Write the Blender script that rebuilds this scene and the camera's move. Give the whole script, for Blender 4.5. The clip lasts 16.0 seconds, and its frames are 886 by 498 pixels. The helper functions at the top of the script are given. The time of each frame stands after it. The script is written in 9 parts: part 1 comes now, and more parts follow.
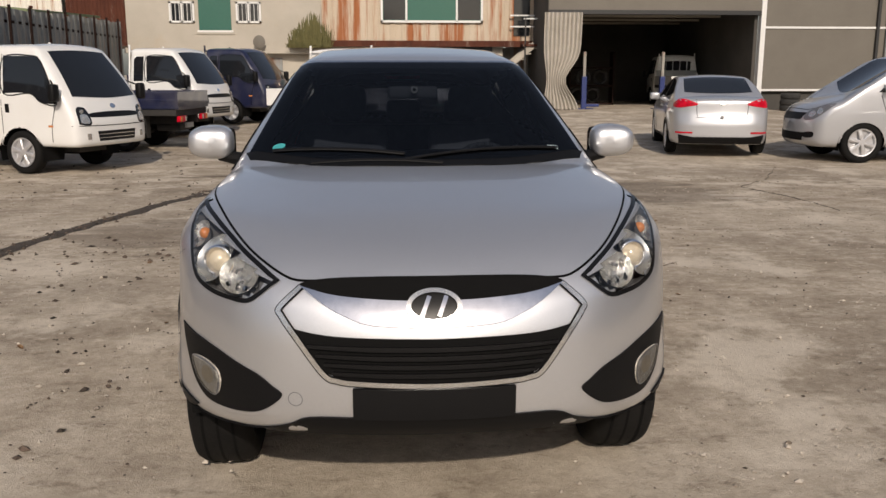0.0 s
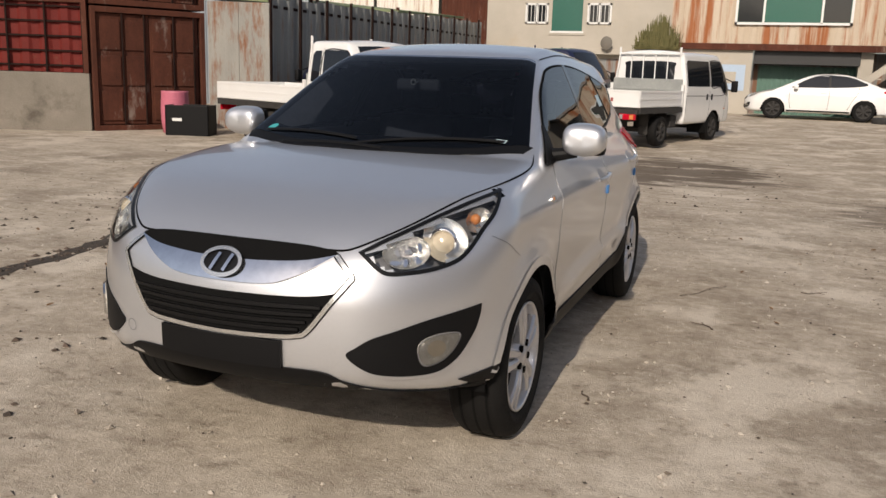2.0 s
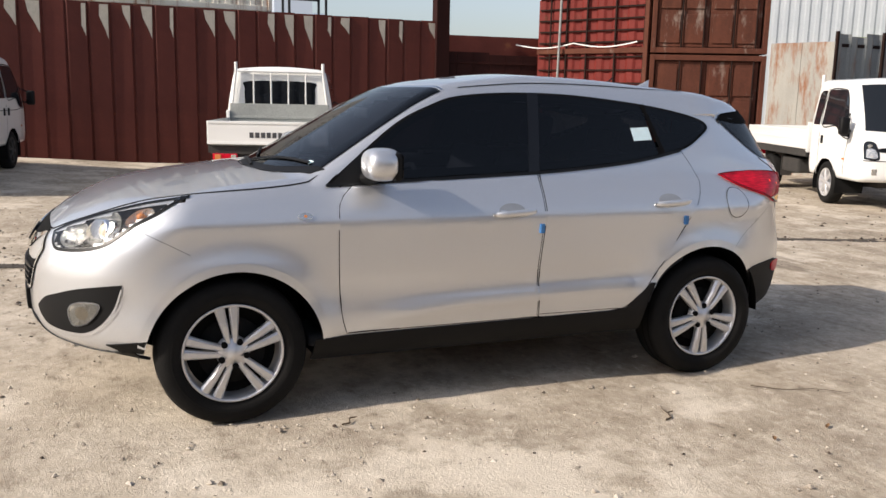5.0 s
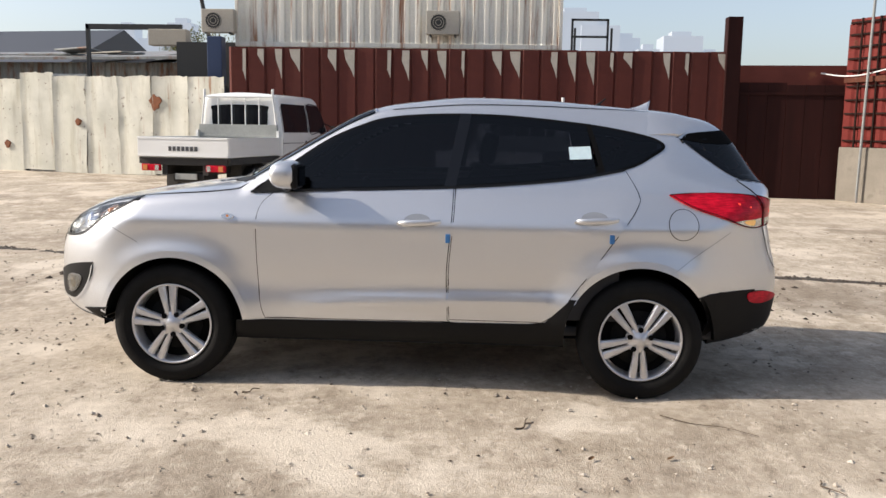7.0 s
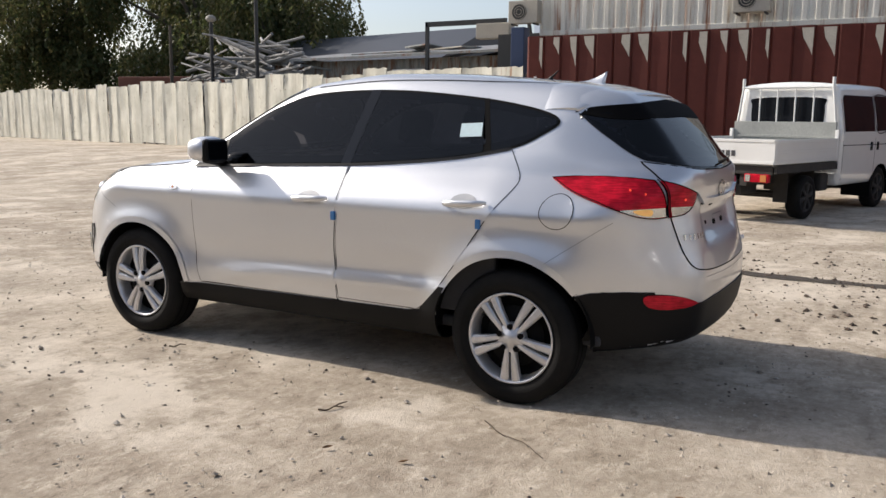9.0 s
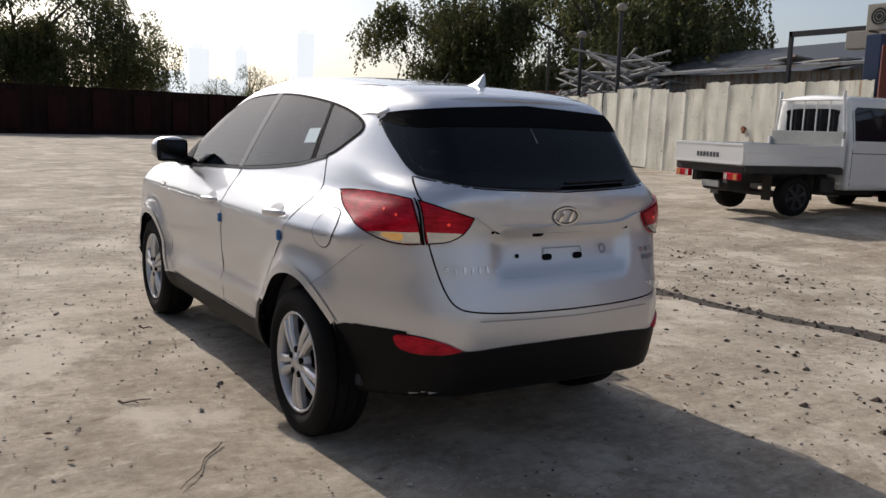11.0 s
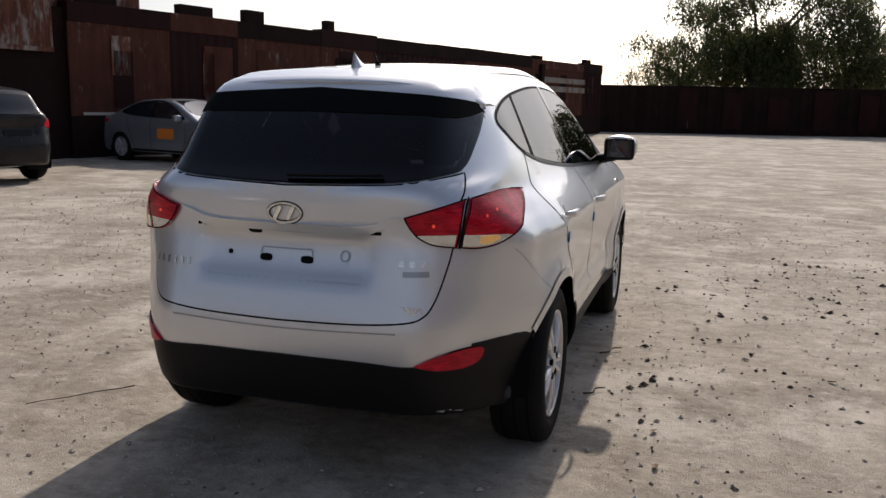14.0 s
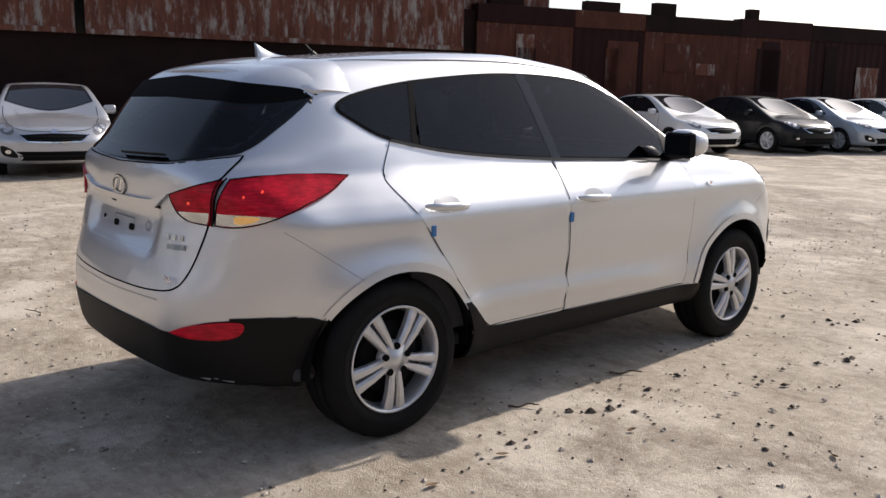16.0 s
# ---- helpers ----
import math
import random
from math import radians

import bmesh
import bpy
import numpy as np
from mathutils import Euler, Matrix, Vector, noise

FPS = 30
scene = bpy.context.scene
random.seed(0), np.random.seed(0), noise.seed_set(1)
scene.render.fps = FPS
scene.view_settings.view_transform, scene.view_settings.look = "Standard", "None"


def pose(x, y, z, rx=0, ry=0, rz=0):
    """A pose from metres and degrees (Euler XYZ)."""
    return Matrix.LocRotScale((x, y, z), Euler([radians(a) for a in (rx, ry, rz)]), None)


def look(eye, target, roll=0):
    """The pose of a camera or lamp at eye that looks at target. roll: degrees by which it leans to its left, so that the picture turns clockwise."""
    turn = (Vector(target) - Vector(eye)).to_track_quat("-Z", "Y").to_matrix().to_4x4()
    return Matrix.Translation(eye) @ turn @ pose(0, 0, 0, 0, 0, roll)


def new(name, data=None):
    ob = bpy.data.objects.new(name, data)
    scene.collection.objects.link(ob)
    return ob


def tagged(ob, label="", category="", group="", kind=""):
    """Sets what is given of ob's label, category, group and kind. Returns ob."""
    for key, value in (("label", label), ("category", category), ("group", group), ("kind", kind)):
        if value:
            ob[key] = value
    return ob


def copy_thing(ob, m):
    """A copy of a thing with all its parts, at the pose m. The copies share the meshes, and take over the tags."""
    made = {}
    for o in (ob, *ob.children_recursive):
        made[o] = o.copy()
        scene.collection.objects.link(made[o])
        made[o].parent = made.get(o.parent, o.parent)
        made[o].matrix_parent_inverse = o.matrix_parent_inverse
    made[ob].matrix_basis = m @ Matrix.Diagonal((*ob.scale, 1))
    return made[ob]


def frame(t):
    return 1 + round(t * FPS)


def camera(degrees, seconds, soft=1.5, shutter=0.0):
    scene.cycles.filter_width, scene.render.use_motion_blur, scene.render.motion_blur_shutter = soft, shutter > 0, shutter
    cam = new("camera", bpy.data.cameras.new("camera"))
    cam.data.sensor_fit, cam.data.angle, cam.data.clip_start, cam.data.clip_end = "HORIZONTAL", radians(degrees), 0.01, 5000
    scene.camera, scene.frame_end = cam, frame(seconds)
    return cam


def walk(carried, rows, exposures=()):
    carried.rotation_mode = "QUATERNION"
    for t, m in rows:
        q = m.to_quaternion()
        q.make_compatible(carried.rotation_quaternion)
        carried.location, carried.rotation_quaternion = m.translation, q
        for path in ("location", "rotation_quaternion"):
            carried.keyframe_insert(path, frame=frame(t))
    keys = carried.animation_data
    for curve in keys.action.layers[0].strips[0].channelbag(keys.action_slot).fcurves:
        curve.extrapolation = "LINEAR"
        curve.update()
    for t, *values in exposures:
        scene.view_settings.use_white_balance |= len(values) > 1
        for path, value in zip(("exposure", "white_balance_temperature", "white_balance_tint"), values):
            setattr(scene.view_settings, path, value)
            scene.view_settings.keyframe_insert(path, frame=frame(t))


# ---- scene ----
cam = camera(54.5, 16.0, shutter=0.0)
PATH = [
    (0, (-0.15, -4.696, 1.501), (-0.013, -2.74, 1.103), 0.00),
    (0.5, (0.071, -4.817, 1.493), (0.123, -2.853, 1.119), -1.10),
    (1, (0.538, -4.872, 1.479), (0.337, -2.926, 1.065), -0.90),
    (1.5, (1.146, -4.767, 1.483), (0.674, -2.867, 1.074), 0.10),
    (2, (1.789, -4.649, 1.494), (1.083, -2.823, 1.087), 1.80),
    (2.5, (2.413, -4.382, 1.501), (1.454, -2.678, 1.08), 2.10),
    (3, (3.001, -4.08, 1.497), (1.823, -2.518, 1.081), 2.40),
    (3.5, (3.542, -3.66, 1.516), (2.154, -2.274, 1.125), 1.80),
    (4, (3.958, -3.157, 1.507), (2.414, -1.943, 1.13), 2.30),
    (4.2, (4.116, -2.895, 1.534), (2.507, -1.768, 1.158), 2.20),
    (6.3, (5.526, -0.409, 1.438), (3.555, -0.215, 1.158), 0.70),
    (6.5, (5.574, -0.192, 1.46), (3.598, -0.063, 1.18), 0.80),
    (7, (5.576, 0.468, 1.451), (3.597, 0.363, 1.176), 0.90),
    (7.5, (5.533, 1.187, 1.437), (3.585, 0.827, 1.159), 1.00),
    (8, (5.275, 1.842, 1.43), (3.4, 1.213, 1.138), -0.10),
    (8.5, (5.025, 2.506, 1.421), (3.228, 1.677, 1.13), 0.30),
    (9, (4.656, 3.093, 1.403), (2.94, 2.112, 1.097), 0.50),
    (9.2, (4.5, 3.342, 1.403), (2.821, 2.299, 1.097), 0.70),
    (11.3, (2.006, 4.977, 1.422), (1.072, 3.234, 1.128), 2.00),
    (11.5, (1.788, 5.017, 1.427), (0.932, 3.234, 1.129), 1.90),
    (12, (1.141, 5.215, 1.427), (0.558, 3.326, 1.126), 0.75),
    (12.5, (0.492, 5.198, 1.431), (0.201, 3.243, 1.129), 0.00),
    (13, (-0.171, 5.209, 1.437), (-0.153, 3.234, 1.12), 0.15),
    (13.5, (-0.792, 5.049, 1.434), (-0.514, 3.096, 1.101), 0.60),
    (14, (-1.454, 4.923, 1.443), (-0.883, 3.035, 1.111), 1.10),
    (14.5, (-2.049, 4.655, 1.436), (-1.181, 2.884, 1.101), 1.10),
    (15, (-2.641, 4.36, 1.433), (-1.551, 2.715, 1.103), 2.10),
    (15.5, (-3.175, 3.926, 1.422), (-1.886, 2.438, 1.069), 1.50),
    (16, (-3.596, 3.477, 1.458), (-2.123, 2.174, 1.094), 1.10),
]
EXPOSURE = [(0.0, -0.18, 6600, 14), (1.5, -0.1, 6600, 14), (2.5, 0.12, 6550, 13), (4.0, 0.5, 6450, 13), (6.5, 0.86, 6350, 12), (8.0, 0.74, 6300, 12), (9.0, 0.60, 6250, 12), (11.5, -0.05, 6150, 13), (13.0, -0.08, 6150, 14), (14.5, 0.02, 6150, 14), (15.5, 0.14, 6150, 14), (16.0, 0.50, 6150, 14)]
walk(cam, [(t, look(eye, target, roll)) for t, eye, target, roll in PATH], EXPOSURE)

# ---- sky and sun: hazy autumn daylight, the sun low over the southern end of the yard
SUN_EL, SUN_AZ = 32.0, 3.0
world = bpy.data.worlds.new("world")
scene.world = world
world.use_nodes = True
wn = world.node_tree
sky = wn.nodes.new("ShaderNodeTexSky")
sky.sky_type, sky.sun_disc = "NISHITA", False
sky.sun_elevation, sky.sun_rotation = radians(SUN_EL), radians(180 - SUN_AZ)
sky.air_density, sky.dust_density, sky.ozone_density = 1.0, 2.0, 1.0
wn.nodes["Background"].inputs[1].default_value = 0.10
haze_node = wn.nodes.new("ShaderNodeHueSaturation")
haze_node.inputs["Saturation"].default_value = 0.7
wn.links.new(sky.outputs[0], haze_node.inputs["Color"])
wn.links.new(haze_node.outputs[0], wn.nodes["Background"].inputs[0])
sun = new("sun", bpy.data.lights.new("sun", "SUN"))
sun.data.energy, sun.data.angle, sun.data.color = 3.4, radians(0.8), (1.0, 0.90, 0.76)
sun.matrix_world = look((math.sin(radians(SUN_AZ)) * 50, -math.cos(radians(SUN_AZ)) * 50, math.tan(radians(SUN_EL)) * 50), (0, 0, 0))


# ---- materials
def nodes_of(name):
    m = bpy.data.materials.new(name)
    m.use_nodes = True
    return m, m.node_tree, m.node_tree.nodes["Principled BSDF"]


def noise_node(nt, scale, detail=5.0, rough=0.6, stretch=None):
    tc = nt.nodes.new("ShaderNodeTexCoord")
    n = nt.nodes.new("ShaderNodeTexNoise")
    n.inputs["Scale"].default_value, n.inputs["Detail"].default_value, n.inputs["Roughness"].default_value = scale, detail, rough
    if stretch:
        mp = nt.nodes.new("ShaderNodeMapping")
        mp.inputs["Scale"].default_value = stretch
        nt.links.new(tc.outputs["Object"], mp.inputs["Vector"])
        nt.links.new(mp.outputs["Vector"], n.inputs["Vector"])
    else:
        nt.links.new(tc.outputs["Object"], n.inputs["Vector"])
    return n


def ramp(nt, source, stops):
    r = nt.nodes.new("ShaderNodeValToRGB")
    els = r.color_ramp.elements
    while len(els) < len(stops):
        els.new(0.5)
    for e, (p, c) in zip(els, stops):
        e.position, e.color = p, (*c, 1) if len(c) == 3 else c
    nt.links.new(source, r.inputs[0])
    return r.outputs[0]


def mix(nt, fac, a, b, kind="MIX"):
    n = nt.nodes.new("ShaderNodeMix")
    n.data_type, n.blend_type = "RGBA", kind
    for sock, v in ((n.inputs[0], fac), (n.inputs[6], a), (n.inputs[7], b)):
        if isinstance(v, (int, float)):
            sock.default_value = v
        elif isinstance(v, tuple):
            sock.default_value = (*v, 1)
        else:
            nt.links.new(v, sock)
    return n.outputs[2]


def bumped(nt, bsdf, source, strength, dist=0.01):
    b = nt.nodes.new("ShaderNodeBump")
    b.inputs["Strength"].default_value, b.inputs["Distance"].default_value = strength, dist
    nt.links.new(source, b.inputs["Height"])
    nt.links.new(b.outputs[0], bsdf.inputs["Normal"])


def surface(name, c1, c2, scale=3.0, rough=0.6, metal=0.0, bump=0.1, grain=40.0, stretch=None, spec=0.5, stain=None, stain_scale=1.2, stain_at=(0.55, 0.7), vary=0.0):
    """A worn surface: two colours in broad patches, fine grain, and stains of a third colour."""
    m, nt, p = nodes_of(name)
    n1, n2 = noise_node(nt, scale, 6, 0.65, stretch), noise_node(nt, grain, 3, 0.7)
    col = ramp(nt, n1.outputs[0], [(0.3, c1), (0.7, c2)])
    col = mix(nt, 0.25, col, ramp(nt, n2.outputs[0], [(0.3, tuple(v * 0.6 for v in c1)), (0.7, tuple(min(1, v * 1.25) for v in c2))]))
    if stain:
        n3 = noise_node(nt, stain_scale, 7, 0.7, stretch)
        col = mix(nt, ramp(nt, n3.outputs[0], [(stain_at[0], (0, 0, 0)), (stain_at[1], (1, 1, 1))]), col, stain)
    if vary:
        oi = nt.nodes.new("ShaderNodeObjectInfo")
        hs = nt.nodes.new("ShaderNodeHueSaturation")
        mr = nt.nodes.new("ShaderNodeMapRange")
        mr.inputs[3].default_value, mr.inputs[4].default_value = 1 - vary, 1 + vary
        nt.links.new(oi.outputs["Random"], mr.inputs[0])
        nt.links.new(mr.outputs[0], hs.inputs["Value"])
        nt.links.new(col, hs.inputs["Color"])
        col = hs.outputs[0]
    nt.links.new(col, p.inputs["Base Color"])
    p.inputs["Metallic"].default_value, p.inputs["Specular IOR Level"].default_value = metal, spec
    nt.links.new(ramp(nt, n2.outputs[0], [(0.2, (rough * 0.85,) * 3), (0.8, (min(1, rough * 1.15),) * 3)]), p.inputs["Roughness"])
    if bump:
        bumped(nt, p, n2.outputs[0], bump, 0.01)
    return m


def car_paint(name, color, metal=0.0, rough=0.3, flake=0.0, dust=0.12, coat=1.0):
    m, nt, p = nodes_of(name)
    n1, n2 = noise_node(nt, 900, 2), noise_node(nt, 2.2, 5)
    col = mix(nt, flake, color, ramp(nt, n1.outputs[0], [(0.35, tuple(c * 0.55 for c in color)), (0.65, tuple(min(1, c * 1.4) for c in color))]))
    col = mix(nt, ramp(nt, n2.outputs[0], [(0.45, (0, 0, 0)), (0.8, (dust,) * 3)]), col, (0.5, 0.45, 0.38))
    nt.links.new(col, p.inputs["Base Color"])
    p.inputs["Metallic"].default_value, p.inputs["Roughness"].default_value = metal, rough
    p.inputs["Coat Weight"].default_value, p.inputs["Coat Roughness"].default_value = coat, 0.04
    return m


def plain(name, color, rough=0.5, metal=0.0, spec=0.5, emit=0.0):
    m, nt, p = nodes_of(name)
    n = noise_node(nt, 25, 4)
    nt.links.new(mix(nt, 0.3, color, ramp(nt, n.outputs[0], [(0.3, tuple(c * 0.75 for c in color)), (0.7, tuple(min(1, c * 1.15) for c in color))])), p.inputs["Base Color"])
    p.inputs["Roughness"].default_value, p.inputs["Metallic"].default_value, p.inputs["Specular IOR Level"].default_value = rough, metal, spec
    if emit:
        p.inputs["Emission Color"].default_value, p.inputs["Emission Strength"].default_value = (*color, 1), emit
    return m


def glass(name, tint, rough=0.0, ior=1.5):
    """Thin pane: what lies behind, dimmed by the tint, under a clear reflection."""
    m, nt, p = nodes_of(name)
    tr, gl, fr, mx = (nt.nodes.new("ShaderNode" + k) for k in ("BsdfTransparent", "BsdfGlossy", "Fresnel", "MixShader"))
    tr.inputs[0].default_value, gl.inputs["Roughness"].default_value, fr.inputs[0].default_value = (*tint, 1), rough, ior
    for a, b in ((fr.outputs[0], mx.inputs[0]), (tr.outputs[0], mx.inputs[1]), (gl.outputs[0], mx.inputs[2]), (mx.outputs[0], nt.nodes["Material Output"].inputs[0])):
        nt.links.new(a, b)
    return m


M_SILVER = car_paint("silver_metallic_paint", (0.675, 0.687, 0.71), 0.80, 0.39, 0.3, 0.06)
M_WHITE = car_paint("white_paint", (0.78, 0.78, 0.76), 0.0, 0.35)
M_BLACKCAR = car_paint("black_paint", (0.010, 0.010, 0.012), 0.0, 0.3, 0.0, 0.03, 0.15)
M_BLACKCAR.node_tree.nodes["Principled BSDF"].inputs["Specular IOR Level"].default_value = 0.2
M_GREYCAR = car_paint("grey_metallic_paint", (0.32, 0.34, 0.37), 0.6, 0.35, 0.3)
M_NAVY = car_paint("navy_paint", (0.008, 0.011, 0.04), 0.0, 0.35)
M_PLASTIC = plain("black_plastic", (0.005, 0.005, 0.0055), 0.55, 0, 0.2)
M_DARK = plain("dark_void", (0.006, 0.006, 0.006), 0.9, 0, 0.1)
M_RUBBER = surface("tyre_rubber", (0.004, 0.004, 0.004), (0.011, 0.0105, 0.010), 6, 0.8, bump=0.2, grain=90, spec=0.2)
M_ALLOY = plain("alloy", (0.64, 0.64, 0.65), 0.33, 0.6)
M_CHROME = plain("chrome", (0.85, 0.85, 0.87), 0.06, 1.0)
M_GLASS = glass("tinted_glass", (0.10, 0.105, 0.125), ior=1.5)
M_SCREEN = glass("windscreen_glass", (0.42, 0.46, 0.51), ior=1.45)
M_CLEAR = glass("clear_lens", (0.92, 0.93, 0.93))
def lens_red():
    """Moulded red lens: fine ribs and deeper red patches under a clear skin."""
    m, nt, p = nodes_of("red_lens")
    n, w = noise_node(nt, 16, 3), noise_node(nt, 60, 2, 0.5, (0.3, 0.3, 2.5))
    col = ramp(nt, n.outputs[0], [(0.35, (0.34, 0.002, 0.012)), (0.65, (0.66, 0.005, 0.026))])
    nt.links.new(mix(nt, 0.35, col, ramp(nt, w.outputs[0], [(0.4, (0.22, 0.001, 0.008)), (0.6, (0.75, 0.012, 0.04))])), p.inputs["Base Color"])
    p.inputs["Roughness"].default_value, p.inputs["Specular IOR Level"].default_value = 0.35, 0.12
    p.inputs["Coat Weight"].default_value, p.inputs["Coat Roughness"].default_value = 0.22, 0.04
    return m


M_RED = lens_red()
M_LIT = plain("lit_red_bulb", (0.9, 0.06, 0.03), 0.4, emit=0.5)
M_LITAMBER = plain("lit_amber_bulb", (0.85, 0.46, 0.14), 0.4, emit=0.18)
M_ORANGE = plain("orange_lens", (0.58, 0.22, 0.07), 0.15)


# ---- mesh helpers
def mesh_object(name, verts, faces, material=None, parent=None, label="", smooth=False):
    me = bpy.data.meshes.new(name)
    me.from_pydata([tuple(v) for v in verts], [], faces)
    me.validate()
    if material:
        me.materials.append(material)
    if smooth:
        me.shade_smooth()
    ob = new(name, me)
    if parent:
        ob.parent = parent
    if label:
        tagged(ob, label)
    return ob


def part(name, bm, material, parent=None, label="", smooth=False):
    """Links a bmesh as one mesh object, under a thing or a part."""
    me = bpy.data.meshes.new(name)
    bmesh.ops.recalc_face_normals(bm, faces=bm.faces)
    bm.to_mesh(me)
    bm.free()
    me.materials.append(material)
    if smooth:
        me.shade_smooth()
    ob = new(name, me)
    if parent:
        ob.parent = parent
    if label:
        tagged(ob, label)
    return ob


def add_box(bm, x0, x1, y0, y1, z0, z1, bevel=0.0, m=None):
    r = bmesh.ops.create_cube(bm, size=1)
    vs = r["verts"]
    for v in vs:
        v.co = Vector((x0 + (v.co.x + 0.5) * (x1 - x0), y0 + (v.co.y + 0.5) * (y1 - y0), z0 + (v.co.z + 0.5) * (z1 - z0)))
    if bevel:
        es = list({e for v in vs for e in v.link_edges})
        r = bmesh.ops.bevel(bm, geom=es, offset=bevel, segments=2, affect="EDGES", profile=0.6)
        vs = r["verts"]
    if m is not None:
        bmesh.ops.transform(bm, matrix=m, verts=list({v for v in vs}))
    return vs


def box(name, x0, x1, y0, y1, z0, z1, material, parent=None, bevel=0.0, label="", m=None):
    bm = bmesh.new()
    add_box(bm, x0, x1, y0, y1, z0, z1, bevel, m)
    return part(name, bm, material, parent, label)


def add_tube(bm, a, b, r0, r1=None, seg=10):
    a, b = Vector(a), Vector(b)
    q = (b - a).to_track_quat("Z", "Y").to_matrix().to_4x4()
    bmesh.ops.create_cone(bm, cap_ends=True, segments=seg, radius1=r0, radius2=r0 if r1 is None else r1, depth=(b - a).length, matrix=Matrix.Translation((a + b) / 2) @ q)


def thing(name, label, category, m=None, group="", kind=""):
    ob = new(name)
    ob.empty_display_size = 0.2
    if m is not None:
        ob.matrix_world = m
    return tagged(ob, label, category, group, kind)


WHEEL_DIP = {(1, -1.32): -0.012, (1, 1.32): -0.034, (-1, 1.32): -0.004, (-1, -1.32): -0.036}


# ---- ground: one sheet, flat round the car, rising a little to the north and west
def gz(x, y):
    u = min(max((y - 9.0) / 16.0, 0.0), 1.0)
    a, b, c = (min(max(v, 0.0), 1.0) for v in ((-x - 6.0) / 8.0, -y / 5.0, (y + 45.0) / 25.0))
    west = 0.2 * a * a * (3 - 2 * a) * b * b * (3 - 2 * b) * c
    return 0.30 * u * u * (3 - 2 * u) + west


def ground_material():
    m, nt, p = nodes_of("dusty_concrete_ground")
    big, mid, fine, grit = (noise_node(nt, s_, d, r) for s_, d, r in ((0.22, 5, 0.6), (1.6, 8, 0.68), (14.0, 6, 0.75), (90.0, 3, 0.8)))
    drag = noise_node(nt, 1.0, 6, 0.7, (0.35, 1.6, 1.0))
    col = ramp(nt, mid.outputs[0], [(0.30, (0.31, 0.265, 0.205)), (0.5, (0.45, 0.39, 0.315)), (0.70, (0.61, 0.55, 0.465))])
    col = mix(nt, ramp(nt, big.outputs[0], [(0.42, (0, 0, 0)), (0.62, (0.6, 0.6, 0.6))]), col, (0.58, 0.52, 0.435))
    wide = noise_node(nt, 0.55, 6, 0.62)
    col = mix(nt, ramp(nt, wide.outputs[0], [(0.50, (0, 0, 0)), (0.66, (0.62, 0.62, 0.62))]), col, (0.26, 0.218, 0.172))
    col = mix(nt, ramp(nt, drag.outputs[0], [(0.54, (0, 0, 0)), (0.70, (0.6, 0.6, 0.6))]), col, (0.21, 0.168, 0.125))
    worn = noise_node(nt, 5.5, 9, 0.78, (0.7, 1.25, 1.0))
    col = mix(nt, ramp(nt, worn.outputs[0], [(0.54, (0, 0, 0)), (0.62, (0.65, 0.65, 0.65))]), col, (0.62, 0.555, 0.465))
    col = mix(nt, ramp(nt, worn.outputs[0], [(0.37, (0.6, 0.6, 0.6)), (0.45, (0, 0, 0))]), col, (0.23, 0.19, 0.145))
    col = mix(nt, 0.52, col, ramp(nt, fine.outputs[0], [(0.30, (0.07, 0.06, 0.05)), (0.47, (0.36, 0.33, 0.29)), (0.7, (0.80, 0.76, 0.70))]), "SOFT_LIGHT")
    col = mix(nt, ramp(nt, grit.outputs[0], [(0.60, (0, 0, 0)), (0.72, (0.55, 0.55, 0.55))]), col, (0.13, 0.10, 0.08))
    # pale trodden dust, then dark damp ground north of the car, broken at its edges
    dust = noise_node(nt, 0.8, 9, 0.72)
    col = mix(nt, ramp(nt, dust.outputs[0], [(0.52, (0, 0, 0)), (0.60, (0.75, 0.75, 0.75))]), col, (0.66, 0.585, 0.48))
    tc = nt.nodes.new("ShaderNodeTexCoord")
    for (cx, cy), reach, dark in (((-0.6, 9.6), 4.2, 0.85), ((3.4, 6.2), 2.0, 0.5), ((1.2, -5.6), 1.5, 0.25), ((-2.2, 3.6), 1.8, 0.45)):
        d = nt.nodes.new("ShaderNodeVectorMath")
        d.operation = "DISTANCE"
        d.inputs[1].default_value = (cx, cy, 0)
        nt.links.new(tc.outputs["Object"], d.inputs[0])
        near = nt.nodes.new("ShaderNodeMapRange")
        near.inputs[1].default_value, near.inputs[2].default_value, near.inputs[3].default_value, near.inputs[4].default_value = reach * 0.3, reach, 0.22, -0.2
        nt.links.new(d.outputs["Value"], near.inputs[0])
        add = nt.nodes.new("ShaderNodeMath")
        add.operation = "ADD"
        nt.links.new(near.outputs[0], add.inputs[0])
        nt.links.new(drag.outputs[0], add.inputs[1])
        col = mix(nt, ramp(nt, add.outputs[0], [(0.60, (0, 0, 0)), (0.66, (dark,) * 3)]), col, (0.115, 0.088, 0.064))
    nt.links.new(col, p.inputs["Base Color"])
    p.inputs["Roughness"].default_value, p.inputs["Specular IOR Level"].default_value = 0.92, 0.25
    ad = nt.nodes.new("ShaderNodeMath")
    ad.operation = "ADD"
    nt.links.new(fine.outputs[0], ad.inputs[0])
    nt.links.new(grit.outputs[0], ad.inputs[1])
    bumped(nt, p, ad.outputs[0], 0.6, 0.014)
    return m


M_GROUND = ground_material()


